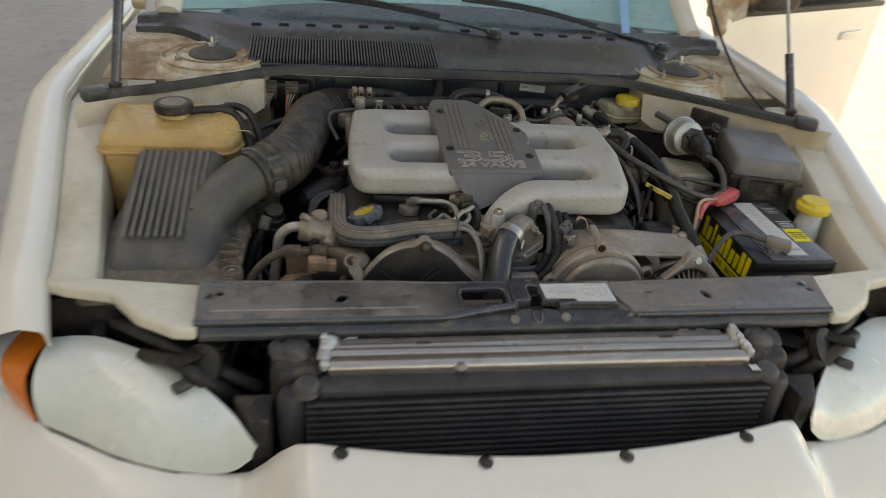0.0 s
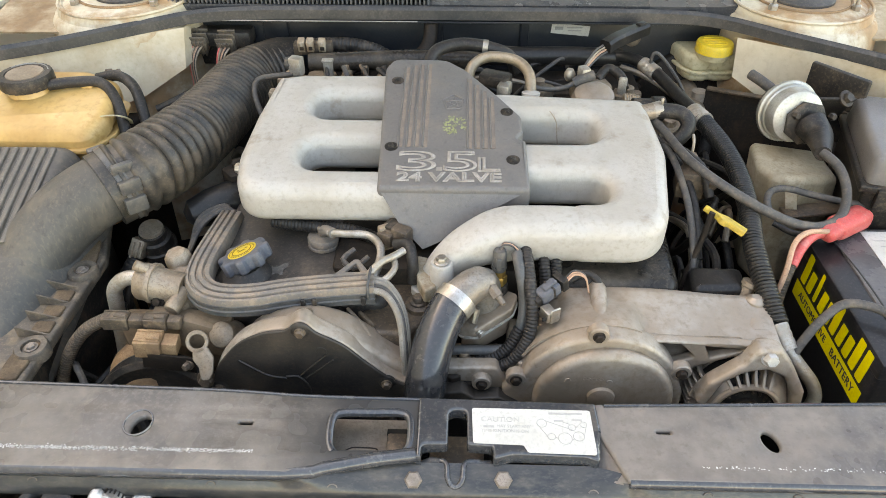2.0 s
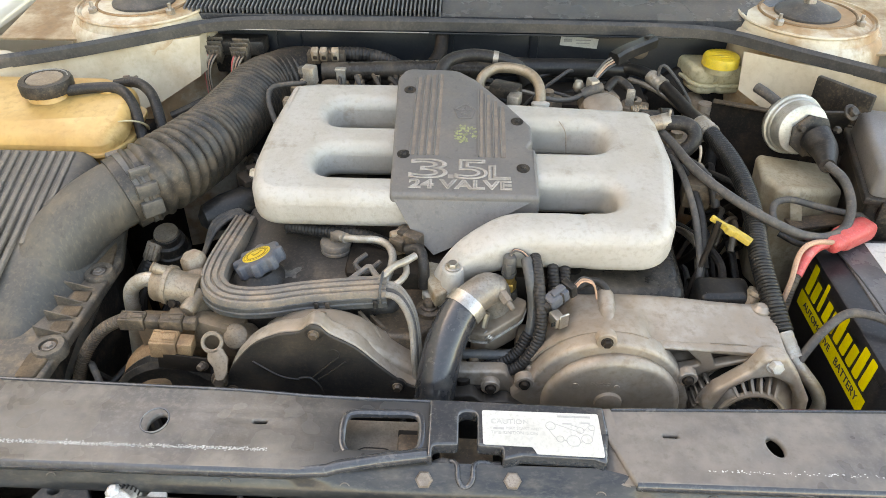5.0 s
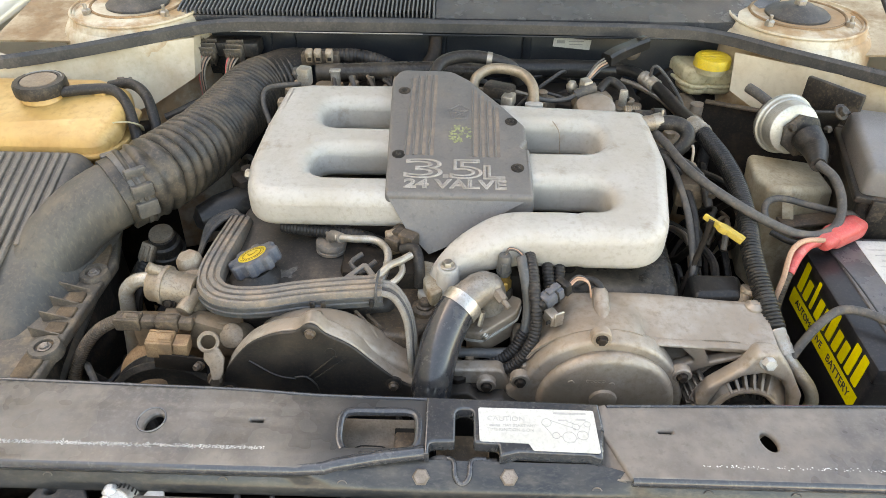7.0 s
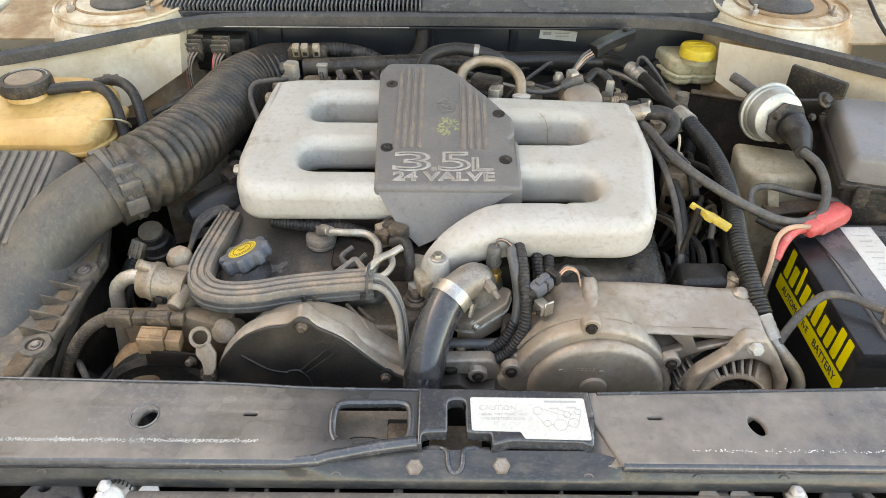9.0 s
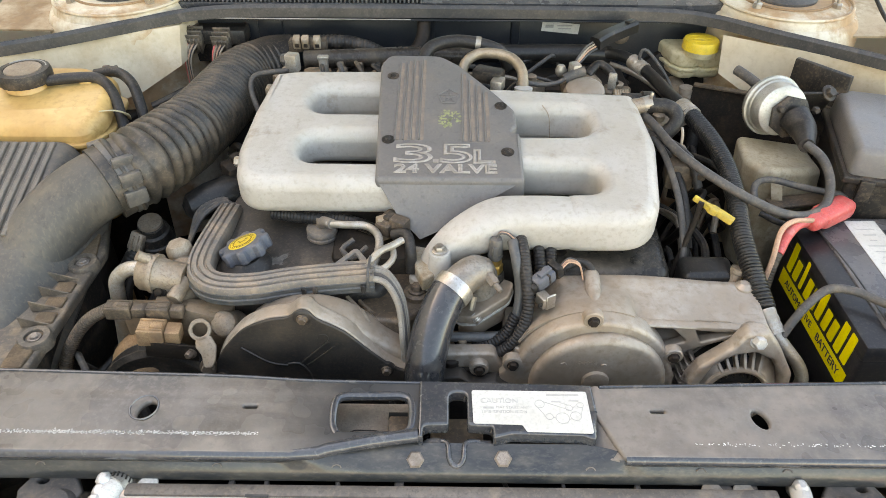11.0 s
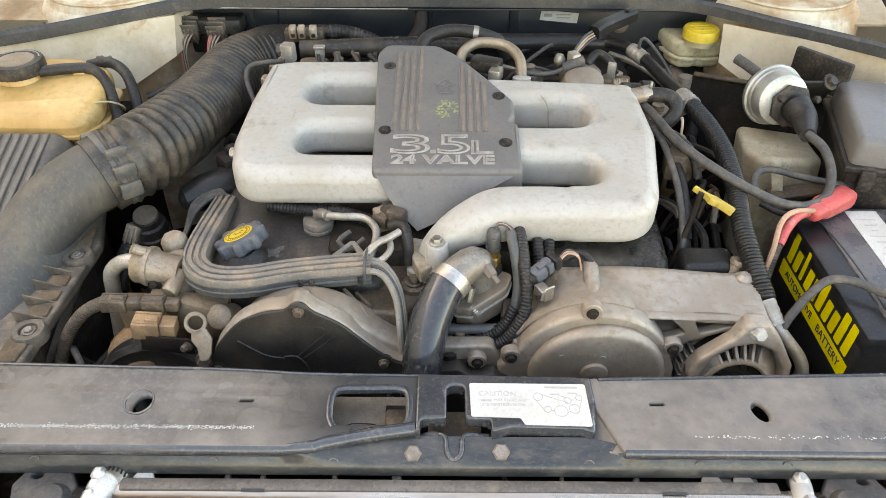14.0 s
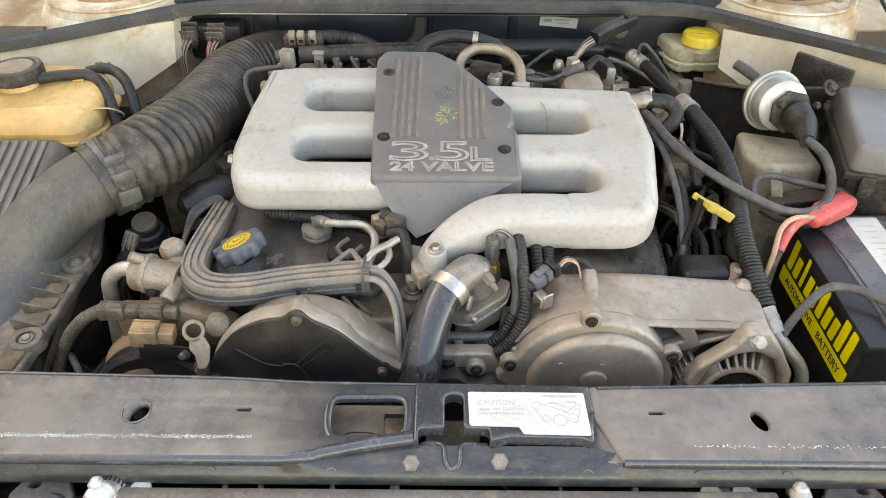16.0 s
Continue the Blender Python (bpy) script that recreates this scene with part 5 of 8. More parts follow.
oil = thing("oil_filler_cap", (-0.284, 0.262, 0.795), "dark blue-grey oil filler cap with a yellow disc", "oil cap")
cap = slab([lobed_cap()], 0.0, 0.022, 0.004)
tilt = Matrix.Translation((-0.281, 0.262, 0.799)) @ Matrix.Rotation(radians(-20), 4, "Y") @ Matrix.Rotation(radians(-9), 4, "X") @ rot_z(12) @ Matrix.Scale(0.94, 4)
cap.transform(tilt)
part("grip", cap, "cap_plastic", oil)
disc = lathe([(0.0215, 0.0215), (0.0215, 0.0226), (0.0205, 0.0228)], n=40)
disc.transform(tilt)
part("disc", disc, "yellow_cap", oil, "yellow printed disc")
mark = join(sweep([(0.0185 * math.cos(a), 0.0185 * math.sin(a), 0.0229) for a in np.linspace(0, 6.28, 36)], circle(0.0004, 4)),
            sweep([(0.0140 * math.cos(a), 0.0140 * math.sin(a), 0.0229) for a in np.linspace(0, 6.28, 30)], circle(0.0008, 4)),
            *[box((0.0026, 0.0012, 0.0004), (0, 0, 0), 0, rot_z(a) @ Matrix.Translation((0.0163, 0, 0.0229))) for a in range(20, 165, 14)],
            *[box((0.0026, 0.0012, 0.0004), (0, 0, 0), 0, rot_z(a) @ Matrix.Translation((0.0163, 0, 0.0229))) for a in range(215, 330, 16)],
            box((0.010, 0.0028, 0.0005), (0, -0.001, 0.0229), 0, rot_z(20)), box((0.004, 0.0026, 0.0005), (0.006, 0.005, 0.0229), 0, rot_z(-25)), box((0.0028, 0.0028, 0.0005), (-0.006, 0.003, 0.0229), 0, rot_z(45)))
mark.transform(tilt)
part("print", mark, "cap_print", oil)


oil.location.x += 0.004
oil.location.y -= 0.005


def arch_outline(cx, cz, r, low, wide, n=26):
    """A face in (x, z): an arch over a flat foot."""
    pts = [(cx + r * math.cos(a), cz + r * 0.98 * math.sin(a)) for a in np.linspace(-0.12, math.pi + 0.12, n)]
    return [(cx + wide, low), *pts, (cx - wide, low)]


def face_slab(loop, y0, y1, bevel, shape=None):
    """A plate that stands across the car, from an outline in (x, z)."""
    bm = slab([loop], -y1, -y0, bevel, None, 3)
    for v in bm.verts:
        v.co = Vector((v.co.x, -v.co.z, v.co.y))
        if shape:
            v.co = Vector(shape(*v.co))
    return bm


tim_w = thing("timing_cover", (-0.19, 0.14, 0.60), "black timing cover under a bare metal arch", "timing cover", group="timing covers")
arch_top = smooth_path([(-0.300, 0.66, 0), (-0.293, 0.730, 0), (-0.275, 0.774, 0), (-0.249, 0.814, 0), (-0.217, 0.833, 0), (-0.182, 0.840, 0), (-0.156, 0.837, 0), (-0.131, 0.827, 0), (-0.106, 0.808, 0), (-0.073, 0.782, 0), (-0.042, 0.768, 0), (-0.022, 0.766, 0)], 0.012)
part("arch", face_slab([(p.x, p.y - 0.030) for p in arch_top][::-1] + [(-0.300, 0.56), (-0.022, 0.56)], 0.126, 0.172, 0.009), "cast_alu", tim_w)
face_top = smooth_path([(-0.302, 0.700, 0), (-0.292, 0.748, 0), (-0.271, 0.781, 0), (-0.250, 0.803, 0), (-0.221, 0.818, 0), (-0.196, 0.8225, 0), (-0.186, 0.831, 0), (-0.177, 0.835, 0), (-0.168, 0.831, 0), (-0.160, 0.820, 0), (-0.130, 0.800, 0), (-0.105, 0.772, 0), (-0.079, 0.745, 0), (-0.058, 0.732, 0), (-0.045, 0.735, 0)], 0.008)
face_loop = [(p.x, p.y) for p in face_top][::-1] + [(-0.302, 0.56), (-0.045, 0.56)]
part("face", face_slab(face_loop, 0.108, 0.1125, 0.0018), "timing_black", tim_w)
part("collar", face_slab(face_loop, 0.1128, 0.136, 0.003), "cast_alu", tim_w)
part("notch", box((0.020, 0.016, 0.006), (-0.182, 0.150, 0.811), 0.002), "dirty_metal", tim_w)
for pts, r in (([(-0.204, 0.7443), (-0.190, 0.7458), (-0.1796, 0.7316), (-0.176, 0.7136)], 0.0018), ([(-0.186, 0.746), (-0.168, 0.766), (-0.150, 0.784)], 0.0016),
               ([(-0.180, 0.742), (-0.160, 0.760), (-0.143, 0.776)], 0.0013), ([(-0.258, 0.772), (-0.228, 0.7475), (-0.204, 0.7415)], 0.0015)):
    part("rib", sweep([(x, 0.1078, z) for x, z in pts], circle(r, 6)), "timing_black", tim_w)
part("hub", lathe([(0.0075, 0), (0.0065, 0.0015), (0.003, 0.0015)], (-0.156, 0.109, 0.790), (0, -1, 0), 20), "timing_black", tim_w)
for x, z in ((-0.177, 0.823), (-0.081, 0.736), (-0.290, 0.722)):
    part("ear", lathe([(0.0105, 0), (0.0105, 0.004), (0.009, 0.005)], (x, 0.112, z), (0, -1, 0), 20), "timing_black", tim_w)
    bolt(tim_w, (x, 0.1065, z), 0.0055, (0, -1, 0), "plug_brown", 0.005, 1.25)

tim_e = thing("timing_cover", (0.17, 0.14, 0.60), "bare cast aluminium timing cover, brown with dust", "timing cover", group="timing covers")
ring = [(0.181 + 0.101 * math.cos(a), 0.708 + 0.101 * math.sin(a)) for a in np.linspace(0.25, math.pi - 0.25, 26)]
part("casting", face_slab([(0.288, 0.56), (0.288, 0.712), *ring, (0.062, 0.715), (0.062, 0.56)], 0.119, 0.150, 0.006), "cast_alu", tim_e)
part("face", face_slab(arch_outline(0.186, 0.710, 0.087, 0.56, 0.090), 0.103, 0.124, 0.010), "cast_alu", tim_e)
part("boss", lathe([(0.0175, 0), (0.0165, 0.004), (0.0135, 0.0055)], (0.181, 0.103, 0.724), (0, -1, 0), 28), "cast_alu", tim_e)
part("cast_mark", join(words("OOOOO", 0.006, Matrix.Translation((0.168, 0.1018, 0.757)) @ Matrix.Rotation(radians(90), 4, "X"), 0.0004, outline=0.0003), lathe([(0.004, 0), (0.0036, 0.001)], (0.188, 0.1022, 0.752), (0, -1, 0), 12), lathe([(0.0045, 0), (0.004, 0.001)], (0.138, 0.1022, 0.754), (0, -1, 0), 5)), "cast_alu", tim_e)


def shoulder(u, v):
    """The casting's body, from the flange back to its ridge."""
    x = 0.085 + 0.315 * u
    front = 0.708 + math.sqrt(max(0.0, 0.103 ** 2 - min(0.1029, abs(x - 0.177)) ** 2)) if x < 0.225 else 0.0
    front = max(front, 0.784 - 0.03 * max(0, x - 0.20) if x > 0.19 else 0.735)
    ridge = 0.798 - 0.05 * max(0.0, 0.145 - x) / 0.05 - 0.05 * max(0.0, x - 0.20)
    y1 = 0.222 - 0.02 * max(0.0, 0.14 - x) / 0.05
    return (x, 0.140 + (y1 - 0.140) * v, front + (ridge - front) * ease(v) - 0.002 * math.sin(9 * u))


part("body", thick(surface([[shoulder(i / 36, j / 10) for j in range(11)] + [(shoulder(i / 36, 1)[0], shoulder(i / 36, 1)[1] + 0.012, shoulder(i / 36, 1)[2] - 0.012), (shoulder(i / 36, 1)[0], shoulder(i / 36, 1)[1] + 0.014, 0.72)] for i in range(37)]), 0.003), "cast_alu", tim_e, angle=55)
part("side", join(box((0.02, 0.085, 0.10), (0.089, 0.178, 0.695), 0.008), box((0.30, 0.06, 0.10), (0.22, 0.185, 0.70), 0.008)), "cast_alu", tim_e)
part("boss", sweep([(0.176, 0.125, 0.796), (0.178, 0.150, 0.797), (0.181, 0.180, 0.799), (0.183, 0.212, 0.803), (0.183, 0.222, 0.794)], circle(0.0105, 18)), "cast_alu", tim_e)
part("end_post", join(lathe([(0.018, 0), (0.015, 0.025), (0.012, 0.040), (0.006, 0.045)], (0.388, 0.212, 0.748), (0, 0.05, 1), 20), box((0.04, 0.05, 0.03), (0.384, 0.190, 0.768), 0.010)), "cast_alu", tim_e)
bracket = slab([rounded([(0.218, 0.788), (0.392, 0.778), (0.394, 0.752), (0.357, 0.764), (0.308, 0.744), (0.284, 0.728), (0.262, 0.722), (0.232, 0.740)], 0.004),
                rounded([(0.242, 0.781), (0.276, 0.781), (0.299, 0.758), (0.266, 0.744)], 0.005), rounded([(0.305, 0.780), (0.352, 0.778), (0.354, 0.770), (0.316, 0.757)], 0.004)], -0.153, -0.139, 0.003)
for v in bracket.verts:
    v.co = Vector((v.co.x, -v.co.z, v.co.y))
part("bracket", bracket, "cast_alu", tim_e)
for x, y, z in ((0.170, 0.119, 0.813), (0.278, 0.119, 0.752), (0.078, 0.119, 0.735), (0.036, 0.122, 0.722)):
    part("ear", lathe([(0.0125, 0), (0.0125, 0.010), (0.011, 0.0115)], (x, y + 0.010, z), (0, -1, 0), 20), "cast_alu", tim_e)
    bolt(tim_e, (x, y - 0.001, z), 0.0062, (0, -1, 0), "grime_shade", 0.005, 1.2)
part("front_plate", face_slab(rounded([(-0.03, 0.74), (0.055, 0.742), (0.075, 0.70), (0.075, 0.60), (-0.03, 0.60)], 0.012), 0.130, 0.150, 0.004), "cast_alu", tim_e)
part("lower_cover", face_slab(rounded([(-0.03, 0.716), (0.012, 0.722), (0.028, 0.708), (0.058, 0.712), (0.088, 0.690), (0.100, 0.66), (0.100, 0.56), (-0.03, 0.56)], 0.008), 0.108, 0.128, 0.003), "timing_black", tim_e)
part("stamped_cube", join(box((0.014, 0.018, 0.016), (0.115, 0.163, 0.806), 0.002, rot_z(28)), box((0.014, 0.003, 0.022), (0.123, 0.157, 0.808), 0.001, rot_z(28), 1)), "steel", tim_e)
# The cube's slot is a black box painted as shade.
part("cube_slot", box((0.008, 0.002, 0.006), (0.1108, 0.1532, 0.806), 0.0005, rot_z(28), 1), "void_shade", tim_e)
part("water_housing", box((0.13, 0.05, 0.08), (0.02, 0.170, 0.68), 0.012), "grime_shade", tim_e)

alt = thing("alternator", (0.355, 0.14, 0.66), "dusty cast aluminium alternator with vent slots", "alternator")
AT = Matrix.Translation((0.362, 0.118, 0.697)) @ frame_of((0, -1, 0.16)) @ Matrix.Diagonal((0.96, 0.96, 1, 1))


def turned(bm):
    bm.transform(AT)
    return bm


def cone(a0, a1, r0, h0, r1, h1, n=10):
    """A sector of the alternator's sloping shoulder."""
    return thick(surface([[(r * math.cos(a), r * math.sin(a), h) for r, h in ((r0, h0), ((r0 + r1) / 2 + 0.002, (h0 + h1) / 2 + 0.002), (r1, h1))] for a in np.linspace(radians(a0), radians(a1), n)]), 0.003)


part("case", turned(lathe([(0.040, -0.10), (0.060, -0.085), (0.066, -0.06), (0.066, -0.052), (0.058, -0.050), (0.058, -0.030)], n=40)), "cast_alu", alt)
# Black core, painting the unlit inside behind the vents.
part("core", turned(lathe([(0.055, -0.04), (0.055, 0.0), (0.040, 0.010)], n=32)), "void_shade", alt)
part("shoulder_rim", turned(sweep([(0.0650 * math.cos(q), 0.0650 * math.sin(q), -0.004) for q in np.linspace(0.1, 3.0, 30)], circle(0.0025, 8))), "cast_alu", alt)
part("front_rim", turned(sweep([(0.043 * math.cos(q), 0.043 * math.sin(q), 0.016) for q in np.linspace(0, 6.283, 40)], circle(0.0042, 8))), "cast_alu", alt)
for a0, a1 in ((122, 172), (232, 302), (8, 58)):
    part("shoulder", turned(cone(a0, a1, 0.067, -0.006, 0.043, 0.017)), "cast_alu", alt, angle=60)
for a in [*range(60, 122, 12), *range(180, 230, 12), *range(308, 362, 12)]:
    v = turned(join(box((0.0045, 0.030, 0.012), (0, 0, 0), 0.0008, rot_z(a - 90) @ Matrix.Translation((0, 0.053, 0.005)) @ Matrix.Rotation(radians(-42), 4, "X"), 1)))
    part("vane", v, "cast_alu", alt)
for a in range(0, 360, 20):
    part("fan_blade", turned(box((0.010, 0.004, 0.012), (0, 0, 0), 0.001, rot_z(a) @ Matrix.Translation((0.032, 0, 0.006)) @ rot_z(35), 1)), "grime_shade", alt)
part("hub", turned(lathe([(0.022, 0.004), (0.020, 0.014), (0.010, 0.016)], n=24)), "grime_shade", alt)
for q in range(12):
    a = radians(145 + q * 9)
    part("side_rib", turned(box((0.010, 0.0035, 0.040), (0.062 * math.cos(a), 0.062 * math.sin(a), -0.028), 0.001, rot_z(math.degrees(a)), 1)), "cast_alu", alt)
part("top_lug", lathe([(0.0135, 0), (0.0135, 0.022), (0.012, 0.024)], (0.373, 0.140, 0.779), (0, -1, 0.25), 20), "cast_alu", alt)
part("lug", face_slab(rounded([(0.298, 0.716), (0.310, 0.744), (0.346, 0.774), (0.360, 0.798), (0.386, 0.798), (0.406, 0.772), (0.427, 0.735), (0.429, 0.690), (0.417, 0.690), (0.413, 0.730), (0.398, 0.757), (0.374, 0.768), (0.350, 0.763), (0.326, 0.746), (0.310, 0.708)][::-1],
                              [0.004, 0.004, 0.010, 0.016, 0.010, 0.008, 0.01, 0.004, 0.004, 0.02, 0.012, 0.012, 0.02, 0.012, 0.012]), 0.106, 0.128, 0.005, lambda x, y, z: (x, y + 0.16 * (z - 0.74), z)), "cast_alu", alt)
bolt(alt, (0.373, 0.117, 0.785), 0.0085, (0, -1, 0.35), "crimp", 0.011, 1.2)

# Thermostat housing, coolant hose and sensors at the front centre.
thermo = thing("thermostat_housing", (0.02, 0.205, 0.74), "dusty cast thermostat housing with sensors", "thermostat housing")
part("body", sweep([(0.030, 0.214, 0.765), (0.030, 0.212, 0.790), (0.026, 0.208, 0.812), (0.014, 0.198, 0.818), (-0.008, 0.180, 0.810)], circle(0.0222, 20)), "housing_grey", thermo)
part("shoulder", lathe([(0.0130, -0.03), (0.0125, -0.008), (0.0105, -0.001), (0.006, 0.003), (0.001, 0.004)], (0.036, 0.198, 0.828), (0.35, -0.5, 0.8), 20), "housing_grey", thermo)
part("flange", slab([rounded([(-0.006, 0.178), (0.020, 0.165), (0.066, 0.190), (0.074, 0.214), (0.050, 0.236), (0.0, 0.225)], 0.012)], 0.762, 0.776, 0.003, lambda x, y, z: (x, y, z + 0.35 * (x - 0.03))), "cast_alu", thermo)
part("foot", slab([rounded([(0.0, 0.182), (0.022, 0.172), (0.060, 0.194), (0.066, 0.214), (0.048, 0.230), (0.004, 0.220)], 0.012)], 0.728, 0.764, 0.005, lambda x, y, z: (x, y, z + 0.25 * (x - 0.03))), "cast_alu", thermo)
part("gasket", slab([rounded([(-0.004, 0.176), (0.022, 0.164), (0.067, 0.189), (0.075, 0.214), (0.050, 0.237), (0.0, 0.226)], 0.012)], 0.7595, 0.7625, 0.0, lambda x, y, z: (x, y, z + 0.35 * (x - 0.03))), "chalk", thermo)
part("bleeder", join(lathe([(0.0075, -0.008), (0.0075, 0.006), (0.006, 0.008)], (0.042, 0.186, 0.818), (0.45, -0.75, -0.2), 6), lathe([(0.004, 0.006), (0.004, 0.018), (0.003, 0.020)], (0.042, 0.186, 0.818), (0.45, -0.75, -0.2), 10)), "worn_bolt", thermo)
part("sensor_seat", lathe([(0.013, 0), (0.012, 0.016), (0.010, 0.019)], (0.049, 0.228, 0.778), (0, 0, 1), 18), "black_plastic", thermo)
part("sensor", join(lathe([(0.0112, 0), (0.0112, 0.012), (0.0102, 0.0135)], (0.048, 0.230, 0.796), (0, 0, 1), 6), lathe([(0.0088, 0.012), (0.0088, 0.022)], (0.048, 0.230, 0.796), (0, 0, 1), 16)), "brass", thermo, "brass coolant sensor")
part("plug", join(lathe([(0.0088, 0), (0.0092, 0.010), (0.0088, 0.028), (0.0072, 0.032)], (0.048, 0.231, 0.818), (0, 0, 1), 16), box((0.007, 0.005, 0.018), (0.047, 0.2225, 0.833), 0.001, None, 1), lathe([(0.0102, 0.004), (0.0102, 0.008)], (0.048, 0.231, 0.818), (0, 0, 1), 16)), "loom_side", thermo)
for k in range(3):
    part("wire", tube([(0.046 + 0.002 * k, 0.231, 0.847), (0.054, 0.234 + 0.002 * k, 0.856), (0.068 + 0.002 * k, 0.233, 0.850), (0.078 + 0.002 * k, 0.222, 0.83)], 0.0014, 6, step=0.003), "tan_wire" if k == 1 else "grey_cable", thermo)
part("screw_stub", tube([(0.018, 0.174, 0.768), (0.028, 0.166, 0.763)], 0.0052, 10, rib=0.2, pitch=0.003), "steel", thermo)
thermo.location.x += 0.009
elbow = thing("radiator_hose", (-0.035, 0.08, 0.66), "thick black rubber coolant elbow hose", "hose")
path = [(0.005, 0.182, 0.812), (-0.009, 0.164, 0.803), (-0.024, 0.132, 0.781), (-0.033, 0.100, 0.745), (-0.036, 0.082, 0.70), (-0.037, 0.078, 0.62)]
part("hose", tube(path, 0.0252, 24), "hose_rubber", elbow)
part("clamp_screw", lathe([(0.0045, 0), (0.0045, 0.02)], (0.025, 0.170, 0.782), (0.2, 0.3, 1), 8), "steel", elbow)
part("clamp", sweep([(0.006, 0.183, 0.8125), (-0.004, 0.171, 0.8065)], circle(0.0264, 28)), "steel", elbow, "bright steel band clamp")
part("clamp", sweep([(-0.036, 0.081, 0.692), (-0.036, 0.0805, 0.682)], circle(0.0268, 24)), "black_plastic", elbow)


# ---- air intake side ----
airbox = thing("air_filter_box", (-0.64, 0.30, 0.55), "dusty black air filter box with a ribbed lid", "air filter box")


def lid_z(y):
    return 0.868 - 0.315 * (0.445 - y)


def lid_shape(x, y, z):
    flank = 0.55 * max(0.0, 0.866 - z) if x > -0.62 else 0.0
    return (x + flank, y, z - 0.315 * (0.445 - y) - (1.2 * max(0.0, 0.185 - y) ** 1.2 if z > 0.84 else 0.0))


top = slab([rounded([(-0.752, 0.130), (-0.585, 0.130), (-0.578, 0.300), (-0.580, 0.452), (-0.748, 0.452)], [0.03, 0.03, 0.1, 0.025, 0.025])], 0.765, 0.866, 0.016, lid_shape, 4)
part("lid", top, "outlet_plastic", airbox, angle=50)
rib_section = [(0.0040, -0.002), (0.0036, 0.0022), (0.0026, 0.0032), (-0.0026, 0.0032), (-0.0036, 0.0022), (-0.0040, -0.002)]
for k in range(10):
    x = -0.731 + 0.0142 * k
    last = 0.205 if k < 8 else 0.275 + 0.04 * (k - 8)
    part("rib", sweep([(x, y, lid_z(y) - 0.0015) for y in (last, (last + 0.438) / 2, 0.438)], rib_section, up=(0, -0.3, 1)), "dusty_plastic", airbox, angle=25)
rail = slab([rounded([(-0.785, 0.060), (-0.520, 0.075), (-0.512, 0.32), (-0.56, 0.47), (-0.785, 0.47)], 0.02)], 0.735, 0.752, 0.004)
part("flange", rail, "flange_boss", airbox)
part("lower_box", slab([rounded([(-0.77, 0.08), (-0.54, 0.09), (-0.535, 0.32), (-0.57, 0.45), (-0.77, 0.45)], 0.03)], 0.45, 0.737, 0.01), "black_plastic", airbox)
for y in (0.160, 0.190, 0.220, 0.250):
    web = bmesh.new()
    sides = [[web.verts.new((x, y + dy + 0.010 * (x + 0.520), z)) for x, z in ((-0.560, 0.770), (-0.521, 0.757), (-0.560, 0.752))] for dy in (-0.0010, 0.0010)]
    web.faces.new(sides[0])
    web.faces.new(sides[1][::-1])
    for k in range(3):
        web.faces.new((sides[0][k], sides[0][(k + 1) % 3], sides[1][(k + 1) % 3], sides[1][k]))
    part("web", web, "flange_boss", airbox)
    part("dust_pocket", slab([rounded([(-0.548, y - 0.026), (-0.523, y - 0.024), (-0.523, y - 0.004), (-0.548, y - 0.004)], 0.003)], 0.750, 0.7555, 0.002), "dust_cake", airbox, "pocket caked with brown dust")
part("dust_pocket", slab([rounded([(-0.556, 0.300), (-0.518, 0.300), (-0.530, 0.350), (-0.545, 0.385), (-0.568, 0.395), (-0.560, 0.345)], 0.008)], 0.750, 0.757, 0.003), "dust_cake", airbox)
part("dust_pocket", slab([rounded([(-0.552, 0.085), (-0.527, 0.085), (-0.524, 0.118), (-0.552, 0.130)], 0.006)], 0.750, 0.756, 0.002), "dust_cake", airbox)
for x, y in ((-0.5305, 0.287), (-0.5315, 0.137)):
    part("screw_boss", lathe([(0.021, -0.012), (0.021, 0.002), (0.019, 0.005), (0.012, 0.005), (0.011, 0.001)], (x, y, 0.754), n=24), "flange_boss", airbox)
    bolt(airbox, (x, y, 0.756), 0.006, material="worn_bolt", h=0.004, washer=1.4, name="screw")
horn_path = [(-0.622, 0.215, 0.690), (-0.617, 0.250, 0.728), (-0.606, 0.285, 0.760), (-0.586, 0.315, 0.788), (-0.557, 0.345, 0.813), (-0.522, 0.368, 0.832), (-0.484, 0.391, 0.842)]
part("outlet", sweep(horn_path, circle(0.050, 32), size=lambda s: 1.0 + 0.10 * max(0.0, 1 - s / 0.12)), "outlet_plastic", airbox, angle=62)
part("mould_seam", sweep([(-0.566, 0.280, 0.770), (-0.540, 0.310, 0.793), (-0.505, 0.338, 0.816), (-0.466, 0.356, 0.831)], circle(0.0012, 6)), "dusty_plastic", airbox)

duct = thing("intake_hose", (-0.43, 0.55, 0.75), "large corrugated black rubber intake hose", "intake hose")
hose_path = [(-0.492, 0.384, 0.840), (-0.466, 0.408, 0.846), (-0.445, 0.455, 0.844), (-0.428, 0.52, 0.838), (-0.416, 0.60, 0.832), (-0.405, 0.68, 0.830), (-0.388, 0.745, 0.832), (-0.355, 0.790, 0.83)]
part("bellows", tube(hose_path[:4], 0.0485, 36, rib=0.24, pitch=0.0170), "ribbed_rubber", duct, angle=70)
part("upper_bellows", tube(hose_path[3:], 0.0490, 36, rib=0.19, pitch=0.0112), "ribbed_rubber", duct, angle=70)
cuff = [(-0.508, 0.370, 0.836), (-0.490, 0.386, 0.840), (-0.474, 0.398, 0.844)]
